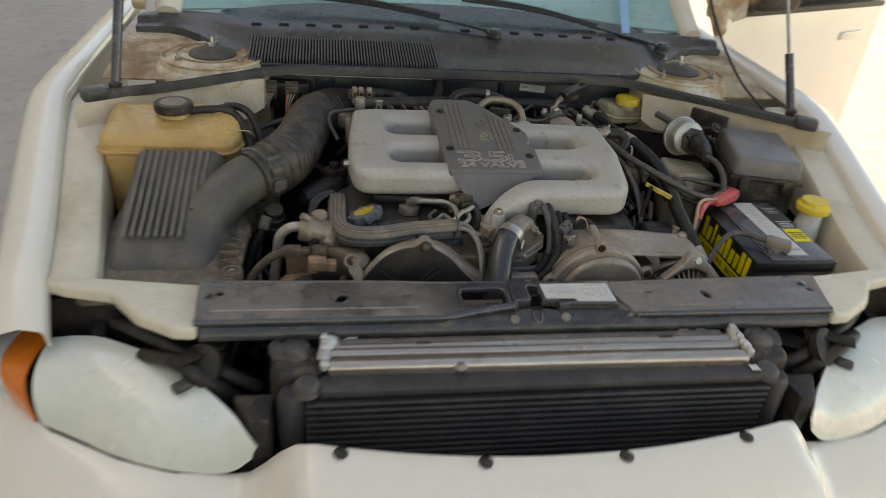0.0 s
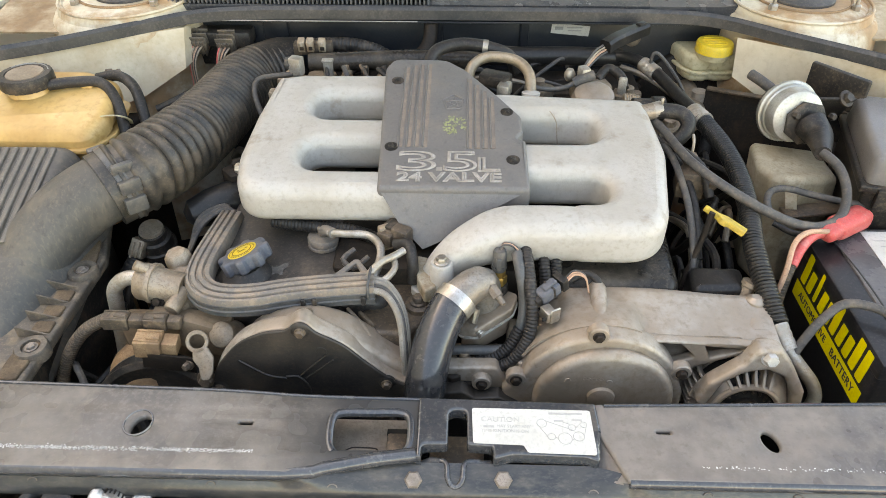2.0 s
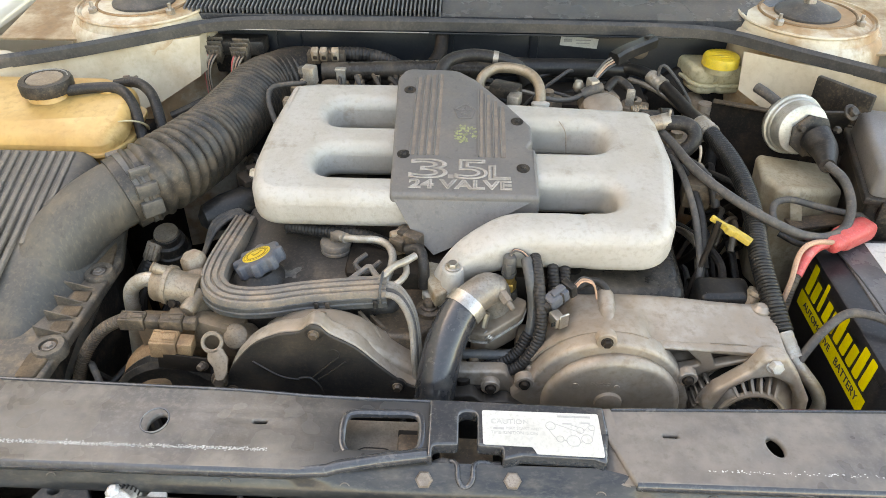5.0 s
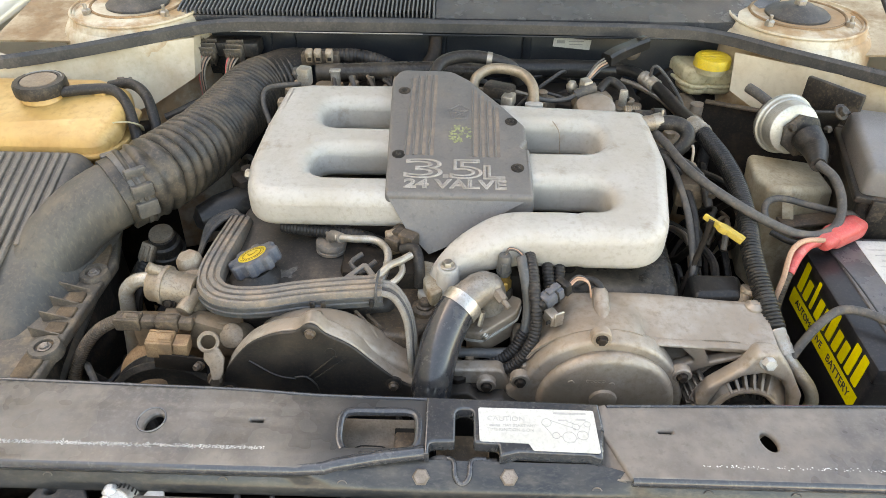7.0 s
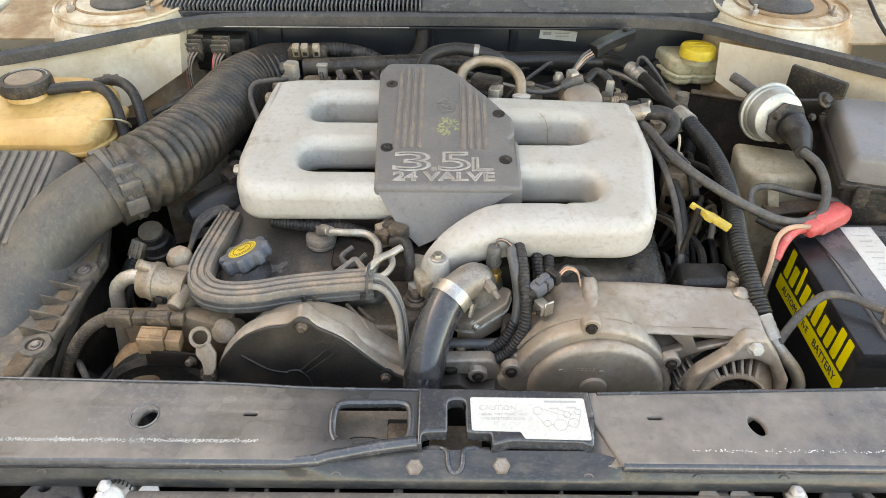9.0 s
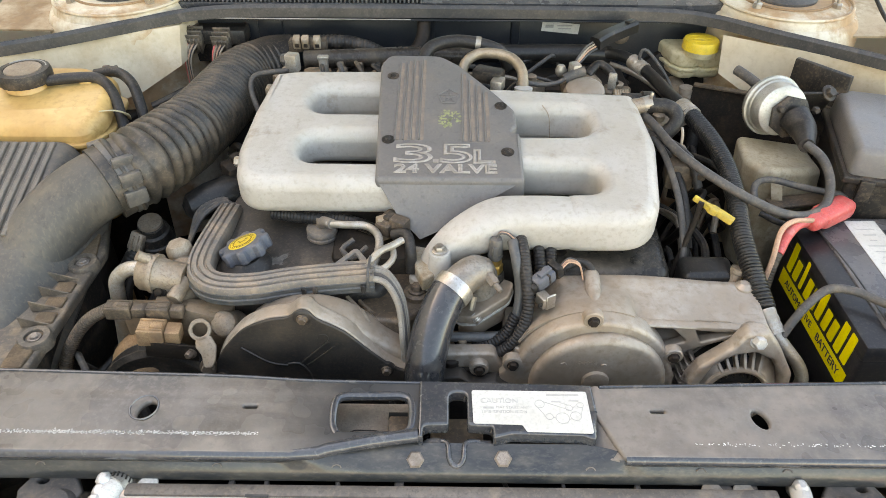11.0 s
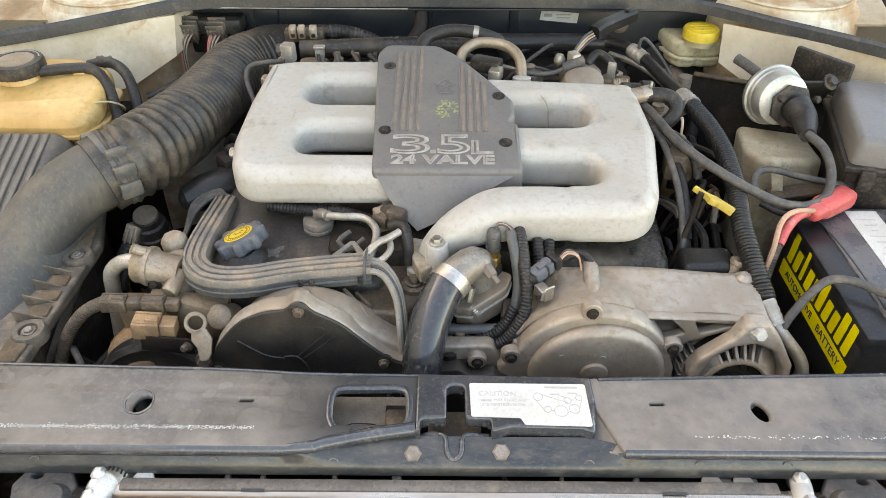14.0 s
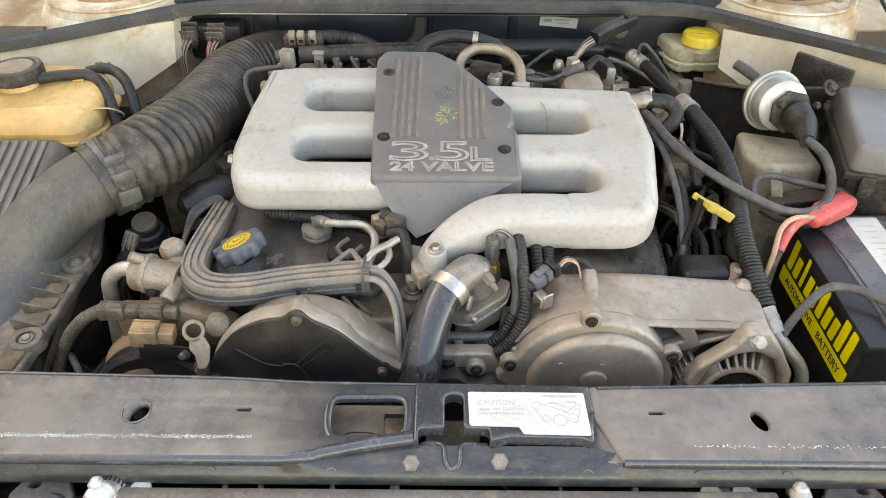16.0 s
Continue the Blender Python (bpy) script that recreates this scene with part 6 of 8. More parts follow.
part("cuff", sweep(cuff, circle(0.0560, 32)), "ribbed_rubber", duct)
part("clamp", sweep([(-0.495, 0.381, 0.839), (-0.484, 0.391, 0.842)], circle(0.0580, 36)), "clamp_grey", duct, "black plastic hose clamp")
side = Vector((0.62, -0.72, 0)).normalized()
for dz, w in ((-0.006, 0.024), (0.022, 0.020), (0.044, 0.014)):
    d = math.sqrt(max(0, 0.058 ** 2 - dz ** 2))
    p = Vector((-0.489, 0.386, 0.840)) + side * d + Vector((0, 0, dz))
    part("clamp_block", box((0.030, 0.010, w), tuple(p), 0.002, rot_z(41)), "clamp_grey", duct)
part("clamp_lug", box((0.022, 0.014, 0.018), (-0.520, 0.402, 0.880), 0.003, rot_z(41)), "clamp_grey", duct)
part("rear_collar", tube([(-0.372, 0.765, 0.842), (-0.345, 0.800, 0.842), (-0.310, 0.815, 0.838)], 0.047, 24), "black_plastic", duct)
resonator = thing("resonator", (-0.37, 0.42, 0.74), "dark moulded resonator below the intake hose", "resonator")
part("shell", lathe([(0.008, 0), (0.022, 0.010), (0.029, 0.040), (0.030, 0.075), (0.022, 0.11), (0.010, 0.12)], (-0.415, 0.400, 0.770), (0.85, 0.5, 0.10), 24), "ac_rubber", resonator)

tank = thing("coolant_tank", (-0.68, 0.53, 0.70), "yellowed translucent coolant tank with a black cap", "coolant tank")
body = slab([rounded([(-0.83, 0.452), (-0.560, 0.452), (-0.540, 0.50), (-0.556, 0.60), (-0.62, 0.638), (-0.83, 0.638)], 0.03)], 0.855, 0.902, 0.018, lambda x, y, z: (x, y, z - (0.35 * max(0, 0.53 - y) if z > 0.87 else 0)), 4)
part("upper_shell", body, "tank_plastic", tank, angle=60)
part("seam", slab([rounded([(-0.836, 0.446), (-0.556, 0.446), (-0.534, 0.50), (-0.550, 0.605), (-0.62, 0.644), (-0.836, 0.644)], 0.03)], 0.850, 0.857, 0.002), "tank_plastic", tank)
part("lower_shell", slab([rounded([(-0.825, 0.456), (-0.563, 0.456), (-0.545, 0.50), (-0.56, 0.595), (-0.62, 0.63), (-0.825, 0.63)], 0.03)], 0.70, 0.851, 0.015), "tank_plastic", tank)
part("neck", lathe([(0.034, 0), (0.030, 0.01), (0.028, 0.02)], (-0.690, 0.568, 0.895), n=28), "tank_plastic", tank)
part("cap", lathe([(0.040, 0), (0.041, 0.003), (0.041, 0.016), (0.039, 0.020), (0.030, 0.0205), (0.029, 0.019), (0.010, 0.019)], (-0.690, 0.568, 0.906), n=48, lobes=24, depth=0.012), "black_plastic", tank, "dusty black screw cap")
part("cap_disc", lathe([(0.0285, 0), (0.0275, 0.0012)], (-0.690, 0.568, 0.9255), n=32), "dirty_metal", tank, "brown dusty disc")
part("cap_print", sweep([(-0.690 + 0.0345 * math.cos(a), 0.568 + 0.0345 * math.sin(a), 0.9266) for a in np.linspace(0.4, 2.6, 12)], circle(0.001, 4)), "grey_print", tank)
part("strap", sweep([(-0.566, 0.505, 0.878), (-0.548, 0.500, 0.886), (-0.530, 0.506, 0.884), (-0.520, 0.518, 0.872), (-0.524, 0.530, 0.858)], [(0.004, 0.0), (0.004, 0.0022), (-0.004, 0.0022), (-0.004, 0.0)]), "fluid_plastic", tank, "pale hose strap")
part("tab", box((0.02, 0.012, 0.01), (-0.598, 0.575, 0.900), 0.003), "tank_plastic", tank)
for pts in ([(-0.655, 0.562, 0.908), (-0.615, 0.572, 0.909), (-0.575, 0.575, 0.906), (-0.545, 0.548, 0.888), (-0.522, 0.505, 0.845), (-0.505, 0.49, 0.78)],
            [(-0.595, 0.605, 0.900), (-0.560, 0.605, 0.905), (-0.528, 0.585, 0.892), (-0.505, 0.545, 0.850), (-0.495, 0.53, 0.78)]):
    tagged(part("overflow_hose", tube(pts, 0.0088, 14), "rubber"), "black rubber hose at the coolant tank", "hose", group="overflow hoses")
tagged(part("fender_clip", join(box((0.012, 0.006, 0.022), (-0.585, 0.628, 0.895), 0.002, rot_z(20)), tube([(-0.575, 0.628, 0.90), (-0.565, 0.624, 0.906)], 0.003, 6)), "rusty_bolt"), "small rusty clip on the inner wing", "clip")

# ---- wiring and fittings, intake side ----
loom = thing("wire_channel", (-0.22, 0.24, 0.78), "dusty grey plastic wiring channel in an S shape", "wiring channel")
chan = [(-0.334, 0.380, 0.790), (-0.334, 0.345, 0.796), (-0.335, 0.300, 0.802), (-0.336, 0.250, 0.806), (-0.330, 0.212, 0.809), (-0.310, 0.186, 0.812), (-0.280, 0.175, 0.815), (-0.245, 0.176, 0.817), (-0.205, 0.184, 0.819), (-0.15, 0.191, 0.821), (-0.100, 0.195, 0.823)]
prof = [(q[0] * 0.72, q[1]) for q in [(0.024, -0.014), (0.024, 0.002), (0.020, 0.007), (0.016, 0.007), (0.0145, 0.0046), (0.0125, 0.0046), (0.0110, 0.0078), (0.0042, 0.0078), (0.0028, 0.0048), (0.0006, 0.0048), (-0.0010, 0.0078), (-0.0080, 0.0078), (-0.0094, 0.0046), (-0.0118, 0.0046), (-0.0135, 0.0068), (-0.0205, 0.0055), (-0.0225, 0.002), (-0.024, -0.003), (-0.024, -0.014)]]
part("channel", sweep(chan, prof, up=(0, -0.12, 1)), "loom_plastic", loom, angle=30)
part("lower_wall", sweep(chan, [(0.0168, -0.019), (0.0192, -0.0175), (0.0184, -0.0115), (0.0202, -0.0105), (0.0202, -0.0085), (0.0184, -0.0075), (0.0182, -0.0010), (0.0165, 0.0005), (0.0150, -0.019)], up=(0, -0.12, 1)), "loom_side", loom, "dark lower lip", angle=30)
for x, y in ((-0.186, 0.167), (-0.172, 0.168), (-0.112, 0.173)):
    part("tab", box((0.006, 0.004, 0.012), (x, y, 0.812), 0.001, segs=1), "rubber", loom)
part("end_frame", sweep([(-0.106, 0.176, 0.812), (-0.106, 0.177, 0.832), (-0.105, 0.212, 0.834), (-0.104, 0.214, 0.812)], circle(0.0018, 6)), "loom_side", loom)
part("flare", slab([rounded([(-0.152, 0.206), (-0.106, 0.208), (-0.124, 0.236), (-0.130, 0.236)], 0.002), rounded([(-0.140, 0.2105), (-0.118, 0.2115), (-0.127, 0.229)], 0.002)], 0.822, 0.827, 0.0012), "loom_plastic", loom)
for k in range(4):
    w = tube([(-0.105, 0.204 - 0.007 * k, 0.822), (-0.084, 0.197 - 0.007 * k, 0.820), (-0.064 - 0.001 * k, 0.174 - 0.006 * k, 0.800), (-0.055 - 0.002 * k, 0.140 - 0.003 * k, 0.76), (-0.052 - 0.002 * k, 0.12, 0.68)], 0.0042, 8)
    part("wire", w, "pale_wire" if k != 2 else "grey_cable", loom)
for k in range(3):
    part("wire", tube([(-0.338 + 0.006 * k, 0.385, 0.790), (-0.350, 0.40 - 0.006 * k, 0.792), (-0.385 + 0.004 * k, 0.385 - 0.01 * k, 0.780), (-0.395, 0.35 - 0.01 * k, 0.75)], 0.0042, 8), "grey_cable", loom)

pcv = thing("breather_valve", (-0.174, 0.266, 0.785), "grey breather valve with a bent pipe", "breather valve")
part("base", lathe([(0.0225, 0), (0.0225, 0.004), (0.0212, 0.0048), (0.0212, 0.007), (0.0222, 0.008), (0.0222, 0.013), (0.0205, 0.0155), (0.006, 0.016)], (-0.186, 0.317, 0.7875), n=32), "loom_plastic", pcv)
part("ear", slab([rounded([(-0.201, 0.329), (-0.189, 0.309), (-0.172, 0.315), (-0.172, 0.331), (-0.187, 0.339)], 0.004)], 0.802, 0.818, 0.003, lambda x, y, z: (x + 0.15 * (z - 0.802), y - 0.2 * (z - 0.802), z)), "loom_plastic", pcv)
part("elbow", tube([(-0.186, 0.319, 0.804), (-0.181, 0.309, 0.818), (-0.166, 0.294, 0.824)], 0.0072, 14), "loom_plastic", pcv)
part("outlet_pipe", tube([(-0.174, 0.297, 0.823), (-0.146, 0.292, 0.8245), (-0.123, 0.292, 0.824), (-0.108, 0.282, 0.824), (-0.0985, 0.262, 0.824), (-0.098, 0.236, 0.822), (-0.104, 0.206, 0.817)], 0.0054, 14), "alu_pipe", pcv, "pale bent pipe")
part("second_pipe", tube([(-0.066, 0.244, 0.836), (-0.079, 0.231, 0.836), (-0.094, 0.2205, 0.835), (-0.108, 0.205, 0.826), (-0.114, 0.197, 0.812)], 0.0050, 12), "alu_pipe", pcv)
part("third_pipe", tube([(-0.078, 0.232, 0.829), (-0.076, 0.220, 0.827), (-0.083, 0.206, 0.824), (-0.098, 0.198, 0.818)], 0.0044, 12), "alu_pipe", pcv)
coil = thing("coil_connector", (-0.11, 0.29, 0.78), "dark ignition connector with a bunch of wires", "connector")
part("body", join(box((0.030, 0.034, 0.026), (-0.084, 0.300, 0.822), 0.004, rot_z(-30)), box((0.022, 0.010, 0.018), (-0.094, 0.284, 0.824), 0.002, rot_z(-30))), "plug_brown", coil)
part("latch", box((0.012, 0.022, 0.006), (-0.085, 0.298, 0.837), 0.002, rot_z(-30)), "black_plastic", coil)
part("boot", tube([(-0.080, 0.27, 0.825), (-0.062, 0.262, 0.832), (-0.055, 0.24, 0.822), (-0.055, 0.235, 0.79)], 0.0075, 12), "rubber", coil)
part("wire", tube([(-0.135, 0.275, 0.812), (-0.15, 0.262, 0.805), (-0.135, 0.25, 0.80), (-0.115, 0.262, 0.81)], 0.004, 8), "grey_cable", coil)
tagged(part("split_loom", tube([(-0.26, 0.335, 0.812), (-0.20, 0.325, 0.812), (-0.14, 0.315, 0.812), (-0.09, 0.30, 0.80)], 0.008, 10, rib=0.15, pitch=0.005), "rubber"), "thin corrugated wire sleeve under the intake", "wiring sleeve")
ragged = random.Random(5)
core = [(-0.284, 0.238), (-0.272, 0.252), (-0.260, 0.256), (-0.250, 0.268), (-0.243, 0.264), (-0.229, 0.276), (-0.226, 0.272), (-0.234, 0.258), (-0.231, 0.250), (-0.243, 0.251), (-0.252, 0.246), (-0.258, 0.248), (-0.268, 0.236)]
edge_pts = []
for (x0, y0), (x1, y1) in zip(core, core[1:] + core[:1]):
    for k in range(4):
        edge_pts.append((x0 + (x1 - x0) * k / 4 + ragged.uniform(-0.0016, 0.0016), y0 + (y1 - y0) * k / 4 + ragged.uniform(-0.0016, 0.0016)))
part("paint_wear", slab([edge_pts], 0.7862, 0.7866), "wear_grey", cam_w, "worn pale patch")

pump = thing("steering_pump", (-0.37, 0.18, 0.62), "brown dusty steering pump with pipes and pulley", "pump")
part("cylinder", lathe([(0.022, -0.006), (0.0245, -0.002), (0.0245, 0.016), (0.0225, 0.018), (0.021, 0.030), (0.020, 0.055)], (-0.402, 0.212, 0.804), (1, -0.12, -0.10), 28), "dirty_metal", pump)
part("flange", lathe([(0.0265, 0), (0.0265, 0.006)], (-0.391, 0.2107, 0.803), (1, -0.12, -0.10), 28), "dirty_metal", pump)
part("valve_body", slab([rounded([(-0.392, 0.196), (-0.345, 0.180), (-0.325, 0.215), (-0.336, 0.255), (-0.385, 0.250)], 0.010)], 0.748, 0.800, 0.010), "dirty_metal", pump)
part("valve_head", lathe([(0.026, 0), (0.024, 0.018), (0.015, 0.026)], (-0.358, 0.225, 0.782), (0.1, -0.2, 1), 22), "dirty_metal", pump)
bolt(pump, (-0.380, 0.190, 0.790), 0.006, (-0.1, -0.9, 0.4), "grime_shade", 0.005)
part("spigot", lathe([(0.012, -0.01), (0.010, 0.006), (0.0105, 0.008), (0.0105, 0.020), (0.009, 0.022)], (-0.350, 0.192, 0.796), (-0.30, -0.90, -0.22), 18), "dirty_metal", pump)
part("port", lathe([(0.007, 0), (0.007, 0.016)], (-0.392, 0.210, 0.826), (-0.7, -0.2, 0.6), 12), "dirty_metal", pump)
part("knob", join(lathe([(0.0085, -0.010), (0.0105, 0.006), (0.0112, 0.012)], (-0.368, 0.258, 0.780), (-0.15, 0, 1), 20), lathe([(0.0130, 0.012), (0.0165, 0.015), (0.0168, 0.022), (0.0158, 0.032), (0.0125, 0.0365), (0.005, 0.0375)], (-0.368, 0.258, 0.780), (-0.15, 0, 1), 30, lobes=6, depth=0.05)), "white_plastic", pump, "dirty white plastic cap")
part("pipe", tube([(-0.396, 0.213, 0.805), (-0.414, 0.215, 0.808), (-0.432, 0.215, 0.803), (-0.447, 0.215, 0.786), (-0.452, 0.214, 0.758), (-0.458, 0.212, 0.712), (-0.466, 0.21, 0.655), (-0.472, 0.21, 0.60)], 0.0100, 16), "alu_pipe", pump, "pale aluminium pipe")
part("pulley", lathe([(0.088, 0), (0.088, 0.003), (0.081, 0.007), (0.084, 0.010), (0.081, 0.013), (0.084, 0.016), (0.088, 0.020), (0.088, 0.024), (0.080, 0.026), (0.055, 0.012), (0.03, 0.012)], (-0.378, 0.130, 0.655), (0.03, -1, 0.22), 56), "rubber", pump)
part("backing", join(box((0.13, 0.03, 0.10), (-0.37, 0.190, 0.715), 0.008), box((0.06, 0.02, 0.05), (-0.322, 0.170, 0.752), 0.006, Matrix.Rotation(radians(20), 4, "Y"))), "pump_brown", pump)
part("strip", box((0.10, 0.020, 0.016), (-0.335, 0.178, 0.772), 0.003, Matrix.Rotation(radians(8), 4, "Y")), "pump_brown", pump)
ring_at = Matrix.Translation((-0.312, 0.128, 0.782)) @ Matrix.Rotation(radians(50), 4, "X") @ rot_z(10) @ Matrix.Scale(0.86, 4)
eye = slab([[(0.0165 * math.cos(a), 0.0165 * math.sin(a)) for a in np.linspace(0, 6.283, 30)[:-1]], [(0.0112 * math.cos(a), 0.0100 * math.sin(a)) for a in np.linspace(0, 6.283, 30)[:-1]]], -0.002, 0.003, 0.0012)
eye.transform(ring_at)
stem = slab([rounded([(-0.008, -0.012), (0.013, -0.009), (0.020, -0.026), (0.016, -0.046), (0.010, -0.056), (-0.002, -0.056), (-0.003, -0.036), (-0.010, -0.024)], 0.006)], -0.002, 0.003, 0.0012)
stem.transform(ring_at)
part("lifting_eye", join(eye, stem), "dirty_metal", pump, "lifting eye")
bolt(pump, (-0.306, 0.112, 0.734), 0.0085, (0.1, -1, 0.3), "rusty_bolt", 0.009, 1.35)
bolt(pump, (-0.297, 0.112, 0.708), 0.0065, (0, -1, 0.3), "rusty_bolt", 0.010)
bolt(pump, (-0.328, 0.122, 0.748), 0.005, (-0.3, -1, 0.2), "rusty_bolt", 0.008)
part("dome", lathe([(0.0185, -0.02), (0.0185, 0.012), (0.016, 0.019), (0.008, 0.023)], (-0.292, 0.170, 0.752), (-0.1, -0.7, 0.7), 22), "dirty_metal", pump)
part("compressor_dome", lathe([(0.050, 0), (0.048, 0.02), (0.040, 0.040), (0.024, 0.052)], (-0.408, 0.165, 0.672), (-0.1, -0.25, 1), 28), "tan_plastic", pump, "rust-brown dome")
part("screen", box((0.066, 0.003, 0.026), (-0.352, 0.122, 0.750), 0.001, Matrix.Rotation(radians(8), 4, "Y")), "grime_shade", pump)


def sensor_plug(x, y, z, w, h, material, turn, label):
    """A moulded plug: shell, waist, latch and two rails."""
    c = thing("sensor_plug", (x, y, z - h / 2), label, "connector", group="pump plugs")
    m = Matrix.Translation((x, y, z)) @ Matrix.Rotation(radians(turn), 4, "Y") @ rot_z(turn * 0.5)
    part("shell", box((w * 0.62, h, h), (0, 0, 0), 0.002, m @ Matrix.Translation((-w * 0.19, 0, 0)), 2), material, c)
    part("socket", box((w * 0.36, h * 0.8, h * 0.78), (0, 0, 0), 0.002, m @ Matrix.Translation((w * 0.31, 0, 0)), 2), material, c)
    part("latch", box((w * 0.30, h * 0.36, h * 0.22), (0, 0, 0), 0.001, m @ Matrix.Translation((-w * 0.05, -h * 0.1, h * 0.55)), 1), material, c)
    for s in (-0.32, 0.32):
        part("rail", box((w * 0.58, h * 0.10, h * 0.10), (0, 0, 0), 0.0006, m @ Matrix.Translation((-w * 0.19, s * h, h * 0.52)), 1), material, c)


sensor_plug(-0.412, 0.158, 0.786, 0.052, 0.019, "plug_brown", 2, "dark brown dusty plug beside the pump pipe")
sensor_plug(-0.362, 0.156, 0.787, 0.046, 0.018, "plug_brown", 3, "dark brown dusty plug beside the pump pipe")
sensor_plug(-0.366, 0.134, 0.770, 0.052, 0.026, "tan_plastic", 6, "tan electrical plug on the pump bracket")
tagged(part("pump_sleeve", tube([(-0.425, 0.158, 0.790), (-0.440, 0.160, 0.784), (-0.466, 0.160, 0.768), (-0.490, 0.158, 0.742), (-0.508, 0.152, 0.712), (-0.522, 0.145, 0.672), (-0.53, 0.14, 0.61)], 0.0074, 12, rib=0.16, pitch=0.0042), "plug_brown"), "corrugated brown-dusted wire sleeve", "wiring sleeve")
sens = thing("pressure_sensor", (-0.48, 0.40, 0.70), "dusty round sensor with its plug", "sensor")
part("body", lathe([(0.026, -0.02), (0.029, 0.0), (0.030, 0.012), (0.027, 0.014), (0.025, 0.030), (0.021, 0.033), (0.020, 0.044), (0.015, 0.047)], (-0.472, 0.402, 0.706), (0.05, -0.25, 1), 28), "black_plastic", sens)
part("disc", lathe([(0.019, 0), (0.018, 0.004)], (-0.469, 0.390, 0.752), (0.05, -0.25, 1), 24), "dirty_metal", sens)
part("plug", box((0.024, 0.018, 0.030), (-0.489, 0.375, 0.728), 0.003, Matrix.Rotation(radians(-28), 4, "X") @ Matrix.Rotation(radians(20), 4, "Y")), "dirty_metal", sens)
for dx in (-0.006, 0.002, 0.009):
    part("cage_bar", box((0.003, 0.004, 0.026), (-0.489 + dx, 0.365, 0.731), 0.001, Matrix.Rotation(radians(-28), 4, "X") @ Matrix.Rotation(radians(20), 4, "Y"), 1), "white_plastic", sens)
part("lead", tube([(-0.494, 0.370, 0.712), (-0.504, 0.360, 0.698), (-0.518, 0.345, 0.67), (-0.53, 0.33, 0.62)], 0.0125, 12, rib=0.06, pitch=0.006), "rubber", sens)
for pts, r, mtl in (([(-0.47, 0.33, 0.60), (-0.46, 0.22, 0.58), (-0.50, 0.12, 0.56)], 0.014, "rubber"), ([(-0.50, 0.25, 0.62), (-0.485, 0.18, 0.62), (-0.48, 0.10, 0.60)], 0.009, "grime_shade"), ([(-0.46, 0.14, 0.60), (-0.44, 0.10, 0.62), (-0.40, 0.08, 0.60)], 0.008, "grime_shade")):
    tagged(part("lower_hose", tube(pts, r, 12), mtl), "dark grimy hose low beside the engine", "hose", group="lower hoses")

# ---- rear of the engine ----
plugs = thing("engine_connectors", (-0.47, 0.84, 0.82), "pair of dark connectors with bundled wires", "connector")
for x, y in ((-0.500, 0.838), (-0.446, 0.832)):
    lay = Matrix.Rotation(radians(20), 4, "X")
    plug = part("plug", box((0.030, 0.040, 0.030), (x, y, 0.868), 0.003, lay), "flange_boss", plugs)
    for k in range(4):
        part("bar", box((0.0028, 0.044, 0.034), (x - 0.0125 + 0.0083 * k, y - 0.001, 0.868), 0.0008, lay, 1), "plug_brown", plug)
    for k in range(3):
        part("bar", box((0.033, 0.0030, 0.034), (x, y - 0.016 + 0.012 * k, 0.869 + 0.004 * k), 0.0008, lay, 1), "flange_boss", plug)
    for k in range(6):
        part("wire", tube([(x - 0.010 + 0.004 * k, y - 0.018, 0.868), (x - 0.012 + 0.003 * k, y - 0.032, 0.860), (x - 0.014 + 0.002 * k, y - 0.042, 0.838), (x - 0.012 + 0.002 * k, y - 0.050, 0.80)], 0.0017, 6), ("red_plastic", "white_plastic", "plug_brown", "tan_wire", "rubber", "white_plastic")[k], plugs)
part("holder", box((0.12, 0.045, 0.03), (-0.462, 0.858, 0.872), 0.006), "black_plastic", plugs)
part("pedestal", box((0.10, 0.03, 0.05), (-0.465, 0.865, 0.84), 0.006), "black_plastic", plugs)
linkage = thing("throttle_linkage", (-0.30, 0.64, 0.84), "grey bent throttle rod and clevis", "linkage")
part("rod", tube([(-0.330, 0.60, 0.83), (-0.350, 0.640, 0.858), (-0.345, 0.655, 0.876), (-0.315, 0.655, 0.884), (-0.285, 0.655, 0.888), (-0.272, 0.660, 0.900)], 0.0048, 10), "grey_cable", linkage)
part("clevis", box((0.022, 0.020, 0.032), (-0.276, 0.660, 0.900), 0.003, rot_z(-15)), "alu_pipe", linkage)
part("ball", lathe([(0.007, -0.008), (0.010, 0), (0.007, 0.009)], (-0.288, 0.662, 0.904), n=14), "grey_cable", linkage)
part("arm", box((0.015, 0.02, 0.06), (-0.305, 0.60, 0.855), 0.004), "dirty_metal", linkage)
harness = thing("rear_harness", (-0.2, 0.78, 0.82), "row of grimy plugs and sleeves behind the intake", "wiring")
for x in (-0.286, -0.270, -0.249):
    part("plug", join(box((0.013, 0.016, 0.022), (x, 0.760, 0.896), 0.002, Matrix.Rotation(radians(15), 4, "X")), box((0.006, 0.004, 0.008), (x, 0.751, 0.900), 0.001, None, 1)), "white_plastic", harness)
    part("slot", box((0.007, 0.003, 0.006), (x + 0.001, 0.7515, 0.892), 0.0008, None, 1), "grime_shade", harness)
part("plug_tray", box((0.07, 0.022, 0.022), (-0.268, 0.772, 0.886), 0.003), "plug_brown", harness)
part("sleeve", tube([(-0.42, 0.83, 0.84), (-0.33, 0.81, 0.866), (-0.25, 0.80, 0.880), (-0.19, 0.80, 0.878), (-0.14, 0.795, 0.862), (-0.10, 0.78, 0.83)], 0.012, 12, rib=0.12, pitch=0.007), "rubber", harness)
